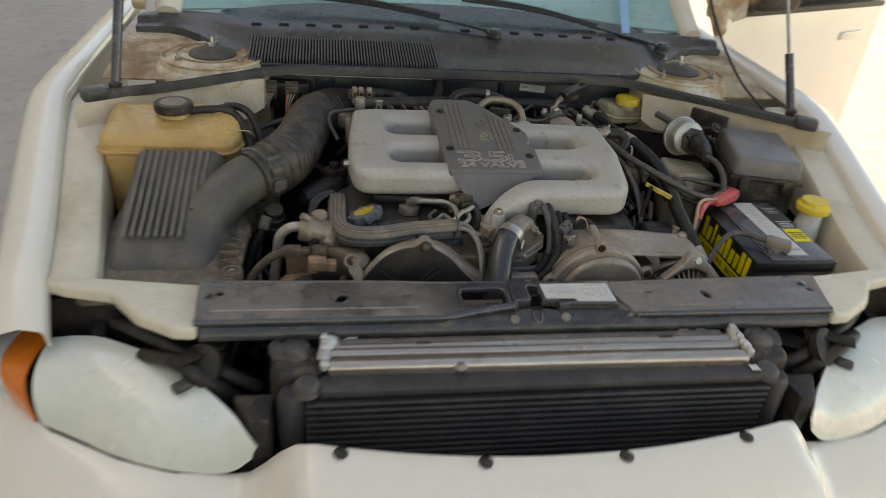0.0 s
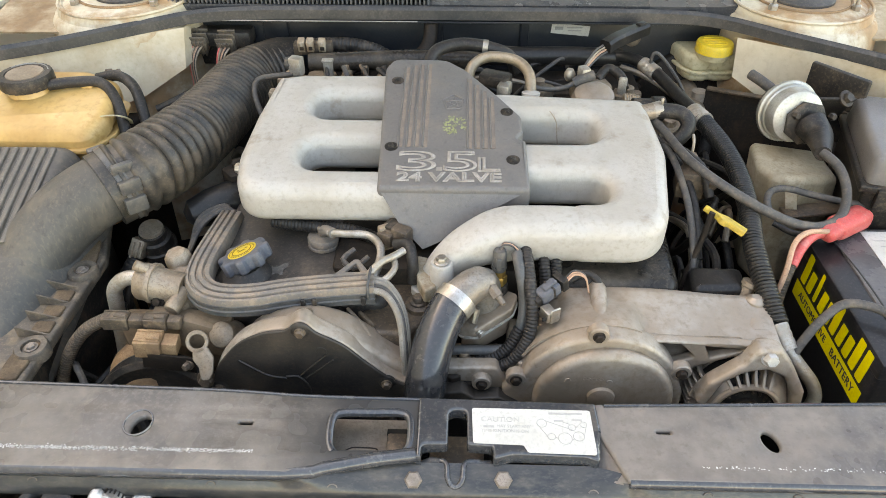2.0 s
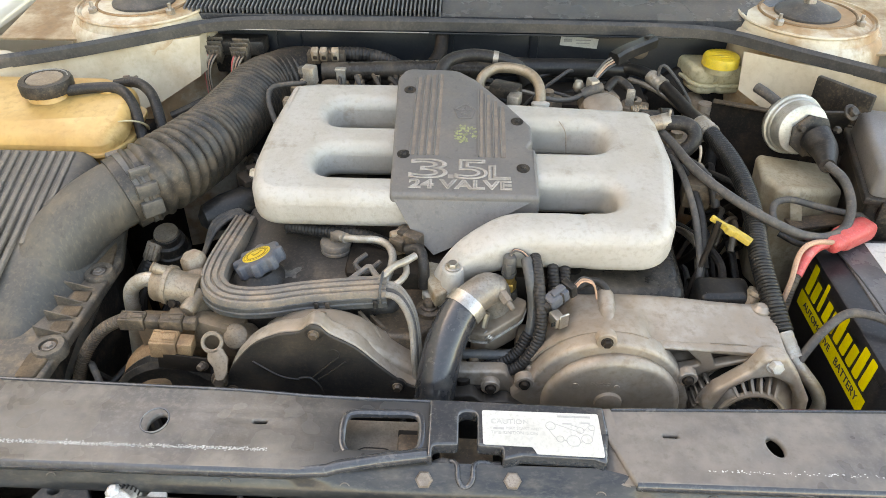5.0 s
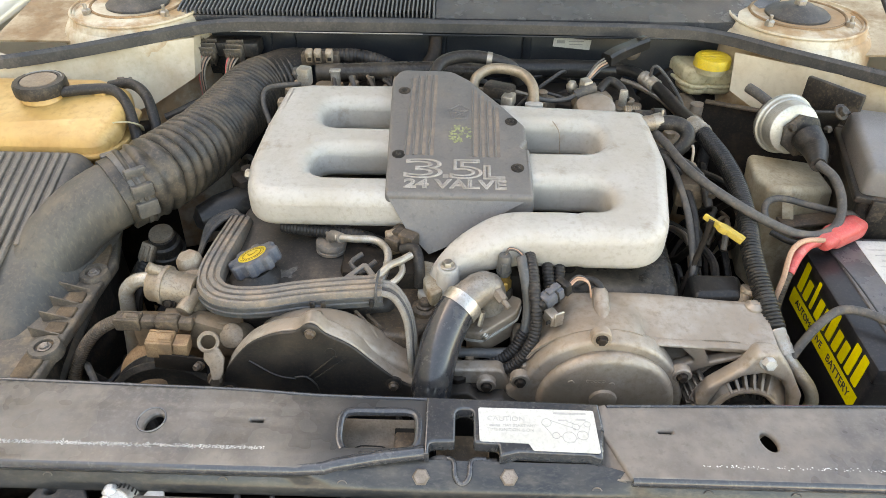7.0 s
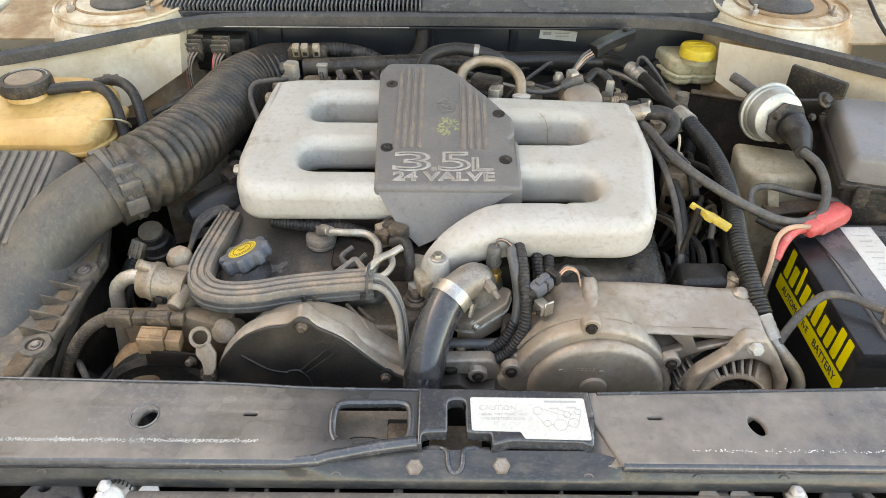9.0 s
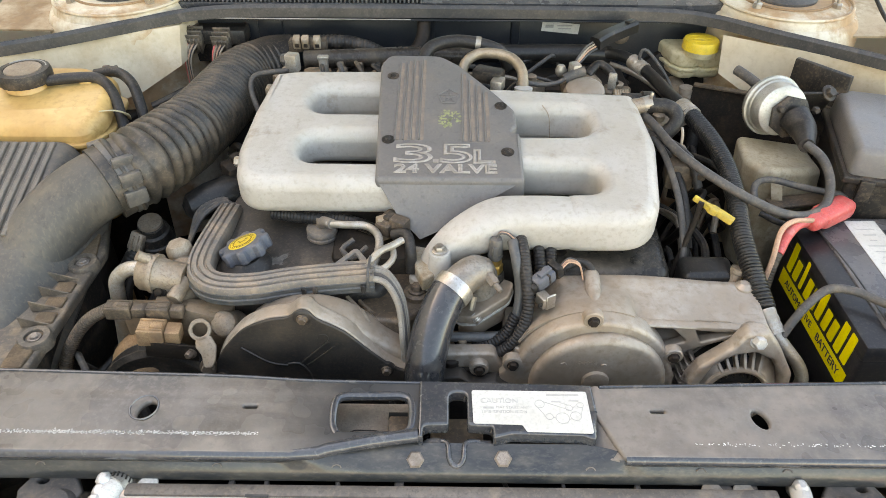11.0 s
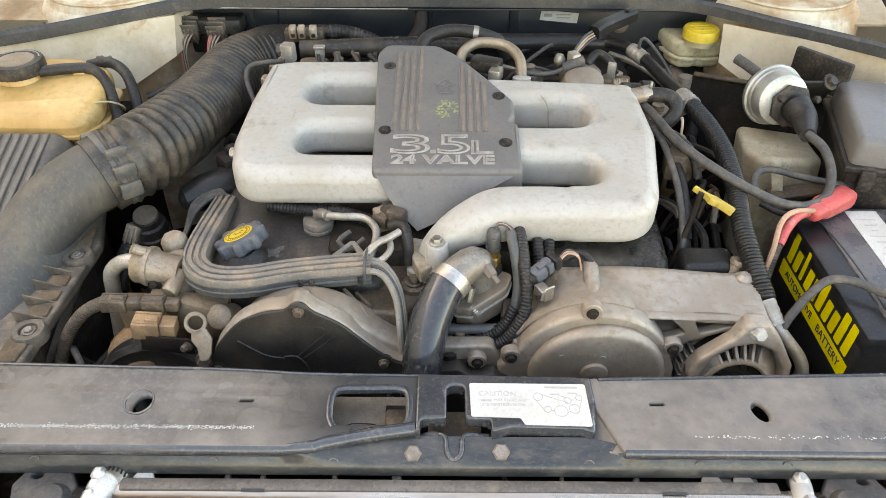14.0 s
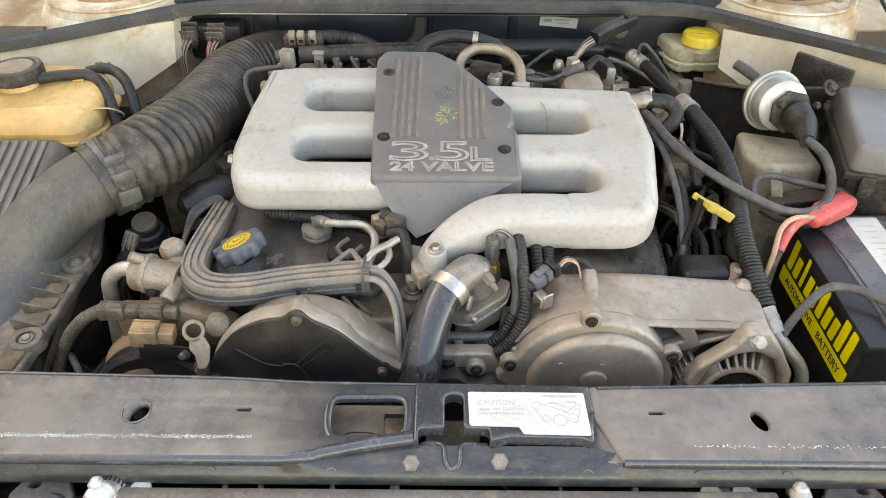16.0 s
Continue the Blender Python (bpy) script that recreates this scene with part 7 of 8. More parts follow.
for k in range(5):
    x = -0.23 + 0.032 * k
    part("bracket", box((0.012 + 0.004 * (k % 2), 0.03, 0.05), (x, 0.695, 0.842 + 0.006 * (k % 3)), 0.004, rot_z(-20 + 14 * k)), "dirty_metal" if k % 2 else "grime_shade", harness)
part("block", box((0.055, 0.05, 0.04), (-0.242, 0.690, 0.852), 0.012), "dirty_metal", harness)
part("clip", join(box((0.016, 0.010, 0.034), (-0.228, 0.690, 0.880), 0.002), box((0.020, 0.012, 0.006), (-0.228, 0.690, 0.897), 0.002)), "alu_pipe", harness)
part("rail", tube([(-0.27, 0.735, 0.872), (-0.15, 0.740, 0.876), (-0.05, 0.745, 0.878), (0.04, 0.745, 0.876)], 0.017, 16), "cam_grey", harness)
for k in range(7):
    part("clamp", tube([(-0.238 + 0.034 * k, 0.708, 0.864), (-0.230 + 0.034 * k, 0.708, 0.8645)], 0.0150 + 0.001 * (k % 2), 12), "dirty_metal" if k % 3 else "black_plastic", harness)
    part("spur", tube([(-0.234 + 0.034 * k, 0.700, 0.872), (-0.230 + 0.030 * k, 0.685, 0.884 + 0.003 * (k % 3)), (-0.226 + 0.034 * k, 0.668, 0.876), (-0.222 + 0.034 * k, 0.655, 0.85)], 0.0035 + 0.001 * (k % 2), 8), ("rubber", "grey_cable", "plug_brown")[k % 3], harness)
part("shelf", box((0.70, 0.10, 0.02), (-0.02, 0.76, 0.820), 0.006), "grime_shade", harness)
for pts, r, mtl in (([(-0.42, 0.84, 0.85), (-0.36, 0.83, 0.86), (-0.30, 0.80, 0.85)], 0.006, "dirty_metal"), ([(-0.43, 0.80, 0.83), (-0.38, 0.81, 0.855), (-0.33, 0.85, 0.85)], 0.006, "rubber")):
    part("branch", tube(pts, r, 8), mtl, harness)

egr = thing("exhaust_gas_pipe", (0.08, 0.62, 0.85), "bronze-coloured bent metal pipe entering the intake", "pipe")
part("pipe", tube([(0.016, 0.645, 0.880), (0.022, 0.660, 0.902), (0.045, 0.670, 0.914), (0.075, 0.664, 0.917), (0.100, 0.652, 0.914), (0.116, 0.628, 0.904), (0.118, 0.600, 0.886), (0.117, 0.58, 0.868)], 0.0090, 16), "bronze_pipe", egr)
part("flange", lathe([(0.015, 0), (0.015, 0.004), (0.012, 0.005)], (0.117, 0.585, 0.888), (0, 0.2, 1), 18), "plenum_paint", egr)
vac = thing("vacuum_hose", (0.0, 0.70, 0.86), "black vacuum hose arching behind the engine cover", "hose")
part("hose", tube([(-0.055, 0.655, 0.895), (-0.040, 0.690, 0.915), (0.0, 0.705, 0.922), (0.045, 0.700, 0.920), (0.085, 0.700, 0.905), (0.10, 0.72, 0.87)], 0.0110, 14), "rubber", vac)
part("clamp", sweep([(0.040, 0.7005, 0.9205), (0.049, 0.7000, 0.9195)], circle(0.0122, 18)), "alu_pipe", vac)
part("plug", box((0.05, 0.03, 0.022), (0.060, 0.612, 0.902), 0.005, rot_z(-25)), "black_plastic", vac)
part("bracket", box((0.02, 0.025, 0.02), (0.074, 0.585, 0.898), 0.003, rot_z(-20)), "steel", vac)
back = thing("idle_air_unit", (0.23, 0.66, 0.82), "grey cast idle air unit with plugs", "air valve")
part("bore", lathe([(0.034, 0), (0.036, 0.010), (0.032, 0.022), (0.022, 0.028)], (0.222, 0.606, 0.862), (0, -0.25, 1), 28), "cast_alu", back)
part("motor", box((0.06, 0.06, 0.04), (0.225, 0.655, 0.862), 0.01, rot_z(15)), "dirty_metal", back)
part("plug", box((0.017, 0.022, 0.030), (0.208, 0.640, 0.897), 0.004, rot_z(20)), "alu_pipe", back)
part("ball", lathe([(0.005, -0.010), (0.009, -0.004), (0.010, 0.002), (0.006, 0.010)], (0.186, 0.650, 0.893), n=16), "alu_pipe", back)
part("lever", tube([(0.1140, 0.6100, 0.8916), (0.1476, 0.6150, 0.8837), (0.1760, 0.6200, 0.8849), (0.1943, 0.6250, 0.8930)], 0.0042, 10), "grey_cable", back)
part("lever_end", tube([(0.1900, 0.6250, 0.8899), (0.2045, 0.6280, 0.8968), (0.2231, 0.6320, 0.9013)], 0.0085, 12), "grey_cable", back)
part("arc", tube([(0.235, 0.66, 0.88), (0.255, 0.68, 0.892), (0.275, 0.665, 0.885), (0.28, 0.645, 0.872)], 0.008, 10), "black_plastic", back)
part("tag", box((0.014, 0.008, 0.030), (0.272, 0.630, 0.884), 0.003, rot_z(-15)), "alu_pipe", back)
part("screw_coil", tube([(0.270, 0.600, 0.872), (0.295, 0.600, 0.872)], 0.010, 12, rib=0.18, pitch=0.004), "bronze_pipe", back)
part("valve", lathe([(0.016, 0), (0.016, 0.03), (0.02, 0.032), (0.02, 0.05)], (0.280, 0.575, 0.872), (1, 0.05, -0.05), 16), "black_plastic", back)
lead = thing("sensor_lead", (0.3, 0.78, 0.88), "black sleeved sensor lead reaching towards the firewall", "wiring")
part("sleeve", sweep([(0.258, 0.742, 0.905), (0.278, 0.760, 0.909), (0.308, 0.785, 0.911), (0.340, 0.808, 0.914)], [(0.011, -0.010), (0.012, 0.006), (0.008, 0.011), (-0.008, 0.011), (-0.012, 0.006), (-0.011, -0.010)], up=(0, 0, 1)), "ac_rubber", lead)
part("latch", box((0.012, 0.020, 0.006), (0.330, 0.800, 0.924), 0.002, rot_z(-50)), "ac_rubber", lead)
for k in range(4):
    part("wire", tube([(0.210 + 0.003 * k, 0.672, 0.895), (0.232 + 0.003 * k, 0.702, 0.912 - 0.003 * k), (0.252 + 0.003 * k, 0.735, 0.910 - 0.004 * k)], 0.0018, 6), ("grey_cable", "white_plastic", "tan_wire", "dark_print")[k], lead)
tagged(part("heater_pipe", tube([(0.03, 0.80, 0.86), (0.10, 0.79, 0.865), (0.20, 0.79, 0.866), (0.30, 0.80, 0.86)], 0.017, 14), "ac_rubber"), "black heater hose along the firewall", "hose")
tagged(part("rear_hose", tube([(-0.09, 0.80, 0.84), (-0.06, 0.83, 0.87), (-0.055, 0.855, 0.90)], 0.013, 14), "grime_shade"), "dark hose against the firewall", "hose")
part("firewall_bolt", join(lathe([(0.016, 0), (0.016, 0.008), (0.009, 0.010), (0.009, 0.016)], (0.335, 0.878, 0.868), (0, -1, 0), 18)), "dirty_metal")
tagged(bpy.data.objects["firewall_bolt"], "dusty round grommet on the firewall", "grommet")
fw = thing("firewall_label", (0.214, 0.877, 0.877), "small cream sticker with unreadable print", "label")
part("paper", box((0.074, 0.0008, 0.020), (0.214, 0.8775, 0.882), 0, Matrix.Rotation(radians(5), 4, "Y")), "white_label", fw)
part("print", join(box((0.016, 0.0006, 0.006), (0.192, 0.8768, 0.885)), box((0.03, 0.0006, 0.002), (0.222, 0.8768, 0.886)), box((0.026, 0.0006, 0.002), (0.222, 0.8768, 0.880))), "grey_print", fw)

# ---- battery side ----
brake = thing("brake_fluid_reservoir", (0.46, 0.83, 0.79), "cloudy brake fluid reservoir with a yellow cap", "reservoir")
def lobed(grow):
    return rounded([(0.422 - grow, 0.822), (0.436, 0.802 - grow), (0.462, 0.800 - grow), (0.472, 0.807 - grow), (0.482, 0.802 - grow), (0.514, 0.806 - grow), (0.530 + grow, 0.824), (0.545 + grow, 0.91), (0.395 - grow, 0.93)], [0.012, 0.012, 0.012, 0.006, 0.012, 0.014, 0.014, 0.01, 0.01])


part("upper_shell", slab([lobed(0.0)], 0.828, 0.860, 0.010, None, 4), "fluid_plastic", brake, angle=50)
part("seam", slab([lobed(0.004)], 0.824, 0.830, 0.002), "fluid_plastic", brake)
part("lower_shell", slab([lobed(-0.003)], 0.806, 0.826, 0.010), "fluid_plastic", brake, angle=50)
part("neck", lathe([(0.030, 0), (0.029, 0.014)], (0.470, 0.812, 0.856), n=28), "fluid_plastic", brake)
part("cap", lathe([(0.0345, 0), (0.0335, 0.003), (0.0335, 0.014), (0.0315, 0.0172), (0.012, 0.0176)], (0.470, 0.812, 0.868), n=60, lobes=30, depth=0.010), "yellow_cap", brake, "bright yellow screw cap")
for k in range(5):
    part("cap_rib", box((0.048 - 0.004 * abs(k - 2) ** 1.5, 0.002, 0.0012), (0.470, 0.796 + 0.008 * k, 0.8863), 0.0004, segs=1), "yellow_cap", brake)
brake.location.x += 0.006
brake.location.y += 0.005
master = thing("brake_master_cylinder", (0.44, 0.77, 0.72), "dusty brake master cylinder below its reservoir", "cylinder")
part("body", lathe([(0.022, 0), (0.024, 0.02), (0.024, 0.13), (0.03, 0.132), (0.03, 0.15)], (0.440, 0.725, 0.770), (0.05, 1, 0.05), 24), "dirty_metal", master)
part("port", lathe([(0.014, 0), (0.014, 0.03)], (0.452, 0.770, 0.778), n=16), "cast_alu", master)
part("pipe", tube([(0.3434, 0.74, 0.865), (0.3425, 0.74, 0.888), (0.3486, 0.74, 0.8953), (0.3627, 0.74, 0.8849), (0.3886, 0.73, 0.8553), (0.4046, 0.72, 0.8306), (0.415, 0.715, 0.80)], 0.0030, 8), "grey_cable", master)
part("booster", lathe([(0.06, 0), (0.11, 0.03), (0.11, 0.05)], (0.46, 0.835, 0.735), (0, 1, 0), 32), "grime_shade", master)
part("coil_pipe", tube([(0.408 + 0.02 * math.cos(a), 0.69 + 0.012 * a / 3, 0.802 + 0.02 * math.sin(a)) for a in np.linspace(0, 5.5, 14)], 0.0045, 8), "black_plastic", master)
part("drop_hose", tube([(0.495, 0.79, 0.80), (0.492, 0.77, 0.77), (0.478, 0.745, 0.72), (0.47, 0.72, 0.64)], 0.012, 12), "rubber", master)
tagged(part("wing_cable", tube([(0.518, 0.790, 0.858), (0.56, 0.765, 0.862), (0.61, 0.735, 0.862), (0.67, 0.70, 0.866), (0.72, 0.66, 0.862)], 0.0042, 8), "rubber"), "thin black cable along the inner wing", "cable")

servo = thing("cruise_servo", (0.53, 0.56, 0.80), "zinc-plated vacuum servo with a rubber boot", "vacuum servo")
c0, axis = Vector((0.530, 0.575, 0.868)), Vector((0.10, -0.90, 0.20)).normalized()
part("back_shell", lathe([(0.018, -0.040), (0.032, -0.036), (0.043, -0.02), (0.046, -0.006)], tuple(c0), axis, 40), "black_plastic", servo)
part("can", lathe([(0.045, -0.008), (0.0490, -0.007), (0.0500, -0.004), (0.0490, 0.000), (0.046, 0.001), (0.0447, 0.003), (0.0447, 0.006), (0.0425, 0.008), (0.0420, 0.026), (0.040, 0.031), (0.035, 0.033), (0.020, 0.034)], tuple(c0), axis, 48), "zinc", servo, "zinc-plated can")
a0 = c0 + axis * 0.046 + Vector((0.014, 0.0, -0.008))
part("mount_plate", lathe([(0.034, -0.008), (0.035, 0.000), (0.031, 0.002)], tuple(c0 + axis * 0.041 + Vector((0.010, 0, -0.008))), axis, 7), "black_plastic", servo)
part("boot", sweep([tuple(a0), tuple(a0 + Vector((0.004, -0.030, -0.006))), (0.537, 0.448, 0.866)], circle(0.024, 20), size=lambda s: max(0.42, 1.0 - 0.58 * s / 0.095)), "rubber", servo)
for q in (0.5, 2.6, 4.7):
    part("nut", lathe([(0.006, 0), (0.006, 0.006), (0.004, 0.009)], tuple(a0 + Vector((0.032 * math.cos(q), 0.002, 0.028 * math.sin(q)))), axis, 6), "black_plastic", servo)
part("bracket", box((0.075, 0.006, 0.06), (0.590, 0.585, 0.872), 0.004, Matrix.Rotation(radians(35), 4, "X")), "black_plastic", servo)
part("bracket", box((0.012, 0.10, 0.06), (0.622, 0.628, 0.885), 0.004, rot_z(38)), "black_plastic", servo)
part("side_stub", tube([(0.512, 0.600, 0.890), (0.496, 0.625, 0.897), (0.484, 0.645, 0.900)], 0.0085, 14), "grey_cable", servo)
bolt(servo, (0.612, 0.572, 0.893), 0.009, (0.3, -0.6, 0.6), "black_plastic", 0.008)
tagged(part("cruise_cable", tube([(0.537, 0.450, 0.868), (0.552, 0.420, 0.860), (0.558, 0.390, 0.838), (0.546, 0.362, 0.818), (0.515, 0.343, 0.812), (0.475, 0.335, 0.820), (0.43, 0.338, 0.838), (0.39, 0.352, 0.855), (0.352, 0.385, 0.868), (0.330, 0.430, 0.872), (0.316, 0.50, 0.872), (0.300, 0.56, 0.870)], 0.0068, 12), "grey_cable"), "grey sheathed cable looping from the servo", "cable")

fuse = thing("fuse_box", (0.68, 0.52, 0.70), "dark grey plastic fuse box with a stepped lid", "fuse box")
fz = Matrix.Translation((0.690, 0.487, 0)) @ rot_z(-15)
for nm, size, z, bev, mt in (("lid", (0.155, 0.215, 0.050), 0.862, 0.010, "fuse_lid"), ("lip", (0.168, 0.228, 0.012), 0.838, 0.003, "black_plastic"), ("base", (0.150, 0.210, 0.16), 0.760, 0.006, "black_plastic")):
    part(nm, box(size, (0, 0, 0), bev, fz @ Matrix.Translation((0, 0, z)), 3, 0.97 if nm == "lid" else 1.0), mt, fuse)
for dx in (-0.05, 0.05):
    part("clip", box((0.020, 0.010, 0.035), (0, 0, 0), 0.002, fz @ Matrix.Translation((dx, -0.115, 0.825))), "black_plastic", fuse)

bat = thing("battery", (0.58, 0.22, 0.55), "black car battery with a grey top and yellow side print", "battery")
bz = Matrix.Translation((0.5950, 0.2430, 0))
BW, BL = 0.180, 0.270
part("case", box((BW, BL, 0.20), (0, 0, 0), 0.006, bz @ Matrix.Translation((0, 0, 0.664)), 3), "battery_case", bat)
part("lid", box((BW + 0.002, BL + 0.002, 0.026), (0, 0, 0), 0.004, bz @ Matrix.Translation((0, 0, 0.770)), 2), "battery_case", bat)
part("top", box((BW - 0.040, BL - 0.012, 0.006), (0, 0, 0), 0.0025, bz @ Matrix.Translation((0.016, 0, 0.7832)), 2), "battery_lid", bat, "dusty grey top")
part("label", box((0.046, 0.235, 0.0008), (0, 0, 0), 0, bz @ Matrix.Translation((0.012, 0.004, 0.7868))), "white_label", bat, "white paper label")
part("label", box((0.048, 0.090, 0.0008), (0, 0, 0), 0, bz @ Matrix.Translation((0.062, 0.055, 0.7868))), "dark_print", bat, "dark printed label")
part("label", box((0.040, 0.055, 0.0008), (0, 0, 0), 0, bz @ Matrix.Translation((0.062, -0.030, 0.7868))), "yellow_print", bat, "yellow paper label")
for y0, size, mt, x0 in ((0.095, 0.0022, "pale_print", 0.062), (0.030, 0.0030, "white_label", 0.062), (-0.02, 0.0030, "dark_print", 0.062)):
    bars = box((0.034, size, 0.0003), (0, 0, 0), 0, bz @ Matrix.Translation((x0, y0, 0.7874)))
    for k in range(1, 4):
        bars = join(bars, box((0.034 - 0.006 * (k % 2), size, 0.0003), (0, 0, 0), 0, bz @ Matrix.Translation((x0, y0 - 0.008 * k, 0.7874))))
    tagged(part("print", bars, mt, bat), kind="stuff")
marks = box((0.0016, 0.008, 0.0003), (0, 0, 0), 0, bz @ Matrix.Translation((-0.006, -0.080, 0.7874)))
for k in range(1, 14):
    marks = join(marks, box((0.0012 + 0.0010 * (k % 3), 0.010, 0.0003), (0, 0, 0), 0, bz @ Matrix.Translation((-0.006 + 0.0028 * k, -0.090, 0.7874))))
for k in range(12):
    marks = join(marks, box((0.026 - 0.008 * (k * 7 % 3), 0.0020, 0.0003), (0, 0, 0), 0, bz @ Matrix.Translation((0.012, 0.100 - 0.013 * k, 0.7874))))
tagged(part("print", marks, "pale_print", bat), kind="stuff")
part("groove", tube([tuple(bz @ Vector((x, y, 0.7862))) for x, y in ((-0.060, 0.115), (-0.052, 0.06), (-0.048, 0.0), (-0.048, -0.06), (-0.050, -0.115))], 0.0013, 6), "dark_print", bat)
part("post", lathe([(0.016, 0), (0.016, 0.010), (0.012, 0.016)], (0.562, 0.150, 0.786), n=20), "battery_lid", bat)
strip = surface([[(-BW / 2 - 0.0008, y, z) for y in (0.092, -0.125)] for z in (0.722, 0.696)])
strip.transform(bz)
part("side_strip", thick(strip, 0.0004), "yellow_print", bat, "yellow printed strip")
for k in range(10):
    y, h, w = 0.078 - 0.0205 * k, (0.050 if k in (0, 2, 5, 8, 9) else 0.034), (0.0145 if k != 2 else 0.008)
    loop = rounded([(-w / 2, 0), (w / 2, 0), (w / 2 + 0.003, h), (-w / 2 + 0.003, h)], 0.003)
    b = slab([loop], 0, 0.0008)
    b.transform(bz @ Matrix.Translation((-BW / 2 - 0.0004, y, 0.727)) @ Matrix.Rotation(radians(-90), 4, "Z") @ Matrix.Rotation(radians(90), 4, "X"))
    part("emblem_mark", b, "yellow_print", bat, "plain yellow emblem mark")
tm = bz @ Matrix.Translation((-BW / 2 - 0.0016, -0.075, 0.709)) @ Matrix.Rotation(radians(-90), 4, "Z") @ Matrix.Rotation(radians(90), 4, "X")
part("print", words("BATTERY", 0.017, tm, 0.0003), "dark_print", bat)
tm = bz @ Matrix.Translation((-BW / 2 - 0.0016, 0.025, 0.709)) @ Matrix.Rotation(radians(-90), 4, "Z") @ Matrix.Rotation(radians(90), 4, "X")
part("print", words("AUTOMOTIVE", 0.015, tm, 0.0003), "dark_print", bat)
term = thing("positive_terminal", (0.56, 0.36, 0.785), "red plastic battery terminal boot on a red cable", "terminal")
part("boot", box((0.072, 0.034, 0.030), (0.560, 0.362, 0.805), 0.010, rot_z(32), 3), "red_plastic", term)
part("nose", box((0.034, 0.030, 0.022), (0.525, 0.340, 0.806), 0.008, rot_z(32), 3), "red_plastic", term)
part("cable", tube([(0.525, 0.340, 0.806), (0.495, 0.325, 0.808), (0.474, 0.306, 0.801), (0.460, 0.288, 0.785)], 0.0075, 12), "red_plastic", term)
part("loom", tube([(0.464, 0.294, 0.790), (0.453, 0.278, 0.768), (0.447, 0.265, 0.73), (0.445, 0.25, 0.66)], 0.0062, 12, rib=0.14, pitch=0.004), "plug_brown", term)
part("wire", tube([(0.520, 0.330, 0.812), (0.485, 0.320, 0.818), (0.460, 0.300, 0.814), (0.448, 0.275, 0.785), (0.440, 0.262, 0.74), (0.438, 0.25, 0.66)], 0.0038, 8), "tan_wire", term)
neg = thing("negative_cable", (0.55, 0.16, 0.785), "grey battery cable with its clamp", "cable")
part("cable", tube([(0.425, 0.155, 0.745), (0.438, 0.165, 0.768), (0.458, 0.178, 0.790), (0.486, 0.192, 0.803), (0.515, 0.186, 0.805), (0.540, 0.170, 0.803), (0.565, 0.150, 0.803)], 0.0058, 12), "grey_cable", neg)
part("clamp", box((0.05, 0.03, 0.022), (0.568, 0.148, 0.803), 0.006, rot_z(-35)), "loom_plastic", neg)
tagged(part("branch_cable", tube([(0.47, 0.372, 0.80), (0.455, 0.388, 0.808), (0.462, 0.415, 0.818), (0.49, 0.428, 0.818), (0.53, 0.420, 0.812), (0.57, 0.41, 0.808), (0.63, 0.405, 0.80)], 0.0052, 12), "grey_cable"), "dusty grey cable behind the battery", "cable")
tagged(part("ground_cable", tube([(0.46, 0.372, 0.795), (0.49, 0.352, 0.79), (0.54, 0.352, 0.795)], 0.0045, 10), "rubber"), "short black cable at the battery", "cable")
washer = thing("washer_bottle_neck", (0.745, 0.30, 0.66), "white washer bottle neck with a yellow cap", "washer bottle")
part("neck", lathe([(0.034, 0), (0.030, 0.05), (0.026, 0.10), (0.026, 0.13)], (0.742, 0.300, 0.68), n=24), "neck_plastic", washer)
part("cap", lathe([(0.036, 0), (0.038, 0.006), (0.036, 0.014), (0.030, 0.018), (0.028, 0.026)], (0.742, 0.300, 0.803), n=28), "yellow_cap", washer, "yellow snap cap")
part("tab", box((0.02, 0.012, 0.004), (0.765, 0.325, 0.815), 0.001), "yellow_cap", washer)

ac = thing("air_conditioning_hose", (0.42, 0.40, 0.70), "black corrugated air conditioning hose with metal ends", "hose")
part("rubber_hose", tube([(0.262, 0.806, 0.858), (0.309, 0.783, 0.867), (0.338, 0.750, 0.866), (0.360, 0.710, 0.859), (0.379, 0.650, 0.853), (0.392, 0.600, 0.852), (0.399, 0.560, 0.852)], 0.0108, 16), "ac_rubber", ac)
part("sleeve", tube([(0.394, 0.580, 0.853), (0.401, 0.545, 0.852), (0.410, 0.490, 0.849), (0.415, 0.43, 0.841), (0.412, 0.36, 0.828), (0.403, 0.29, 0.812), (0.405, 0.225, 0.790), (0.410, 0.185, 0.772)], 0.0120, 16, rib=0.20, pitch=0.0051), "ac_rubber", ac)
for p, q, r in (((0.388, 0.602, 0.8525), (0.3985, 0.566, 0.8525), 0.0150), ((0.333, 0.758, 0.8668), (0.3525, 0.727, 0.8610), 0.0128), ((0.409, 0.186, 0.772), (0.419, 0.160, 0.752), 0.0128)):
    part("ferrule", tube([p, tuple((Vector(p) + Vector(q)) / 2), q], r, 18, rib=0.06, pitch=0.010), "alu_pipe", ac, "crimped aluminium ferrule")
part("metal_pipe", tube([(0.419, 0.162, 0.753), (0.434, 0.150, 0.738), (0.456, 0.142, 0.712), (0.464, 0.136, 0.690), (0.455, 0.130, 0.668), (0.44, 0.128, 0.655)], 0.0085, 14), "alu_pipe", ac)
stick = thing("dipstick_handle", (0.35, 0.31, 0.80), "yellow plastic dipstick handle", "dipstick")
grip = slab([rounded([(-0.008, -0.036), (0.012, -0.036), (0.011, 0.0), (0.003, 0.012), (0.003, 0.034), (-0.004, 0.034), (-0.005, 0.010), (-0.014, 0.002), (-0.013, -0.008), (-0.007, -0.010)], 0.003)], -0.005, 0.005, 0.002)
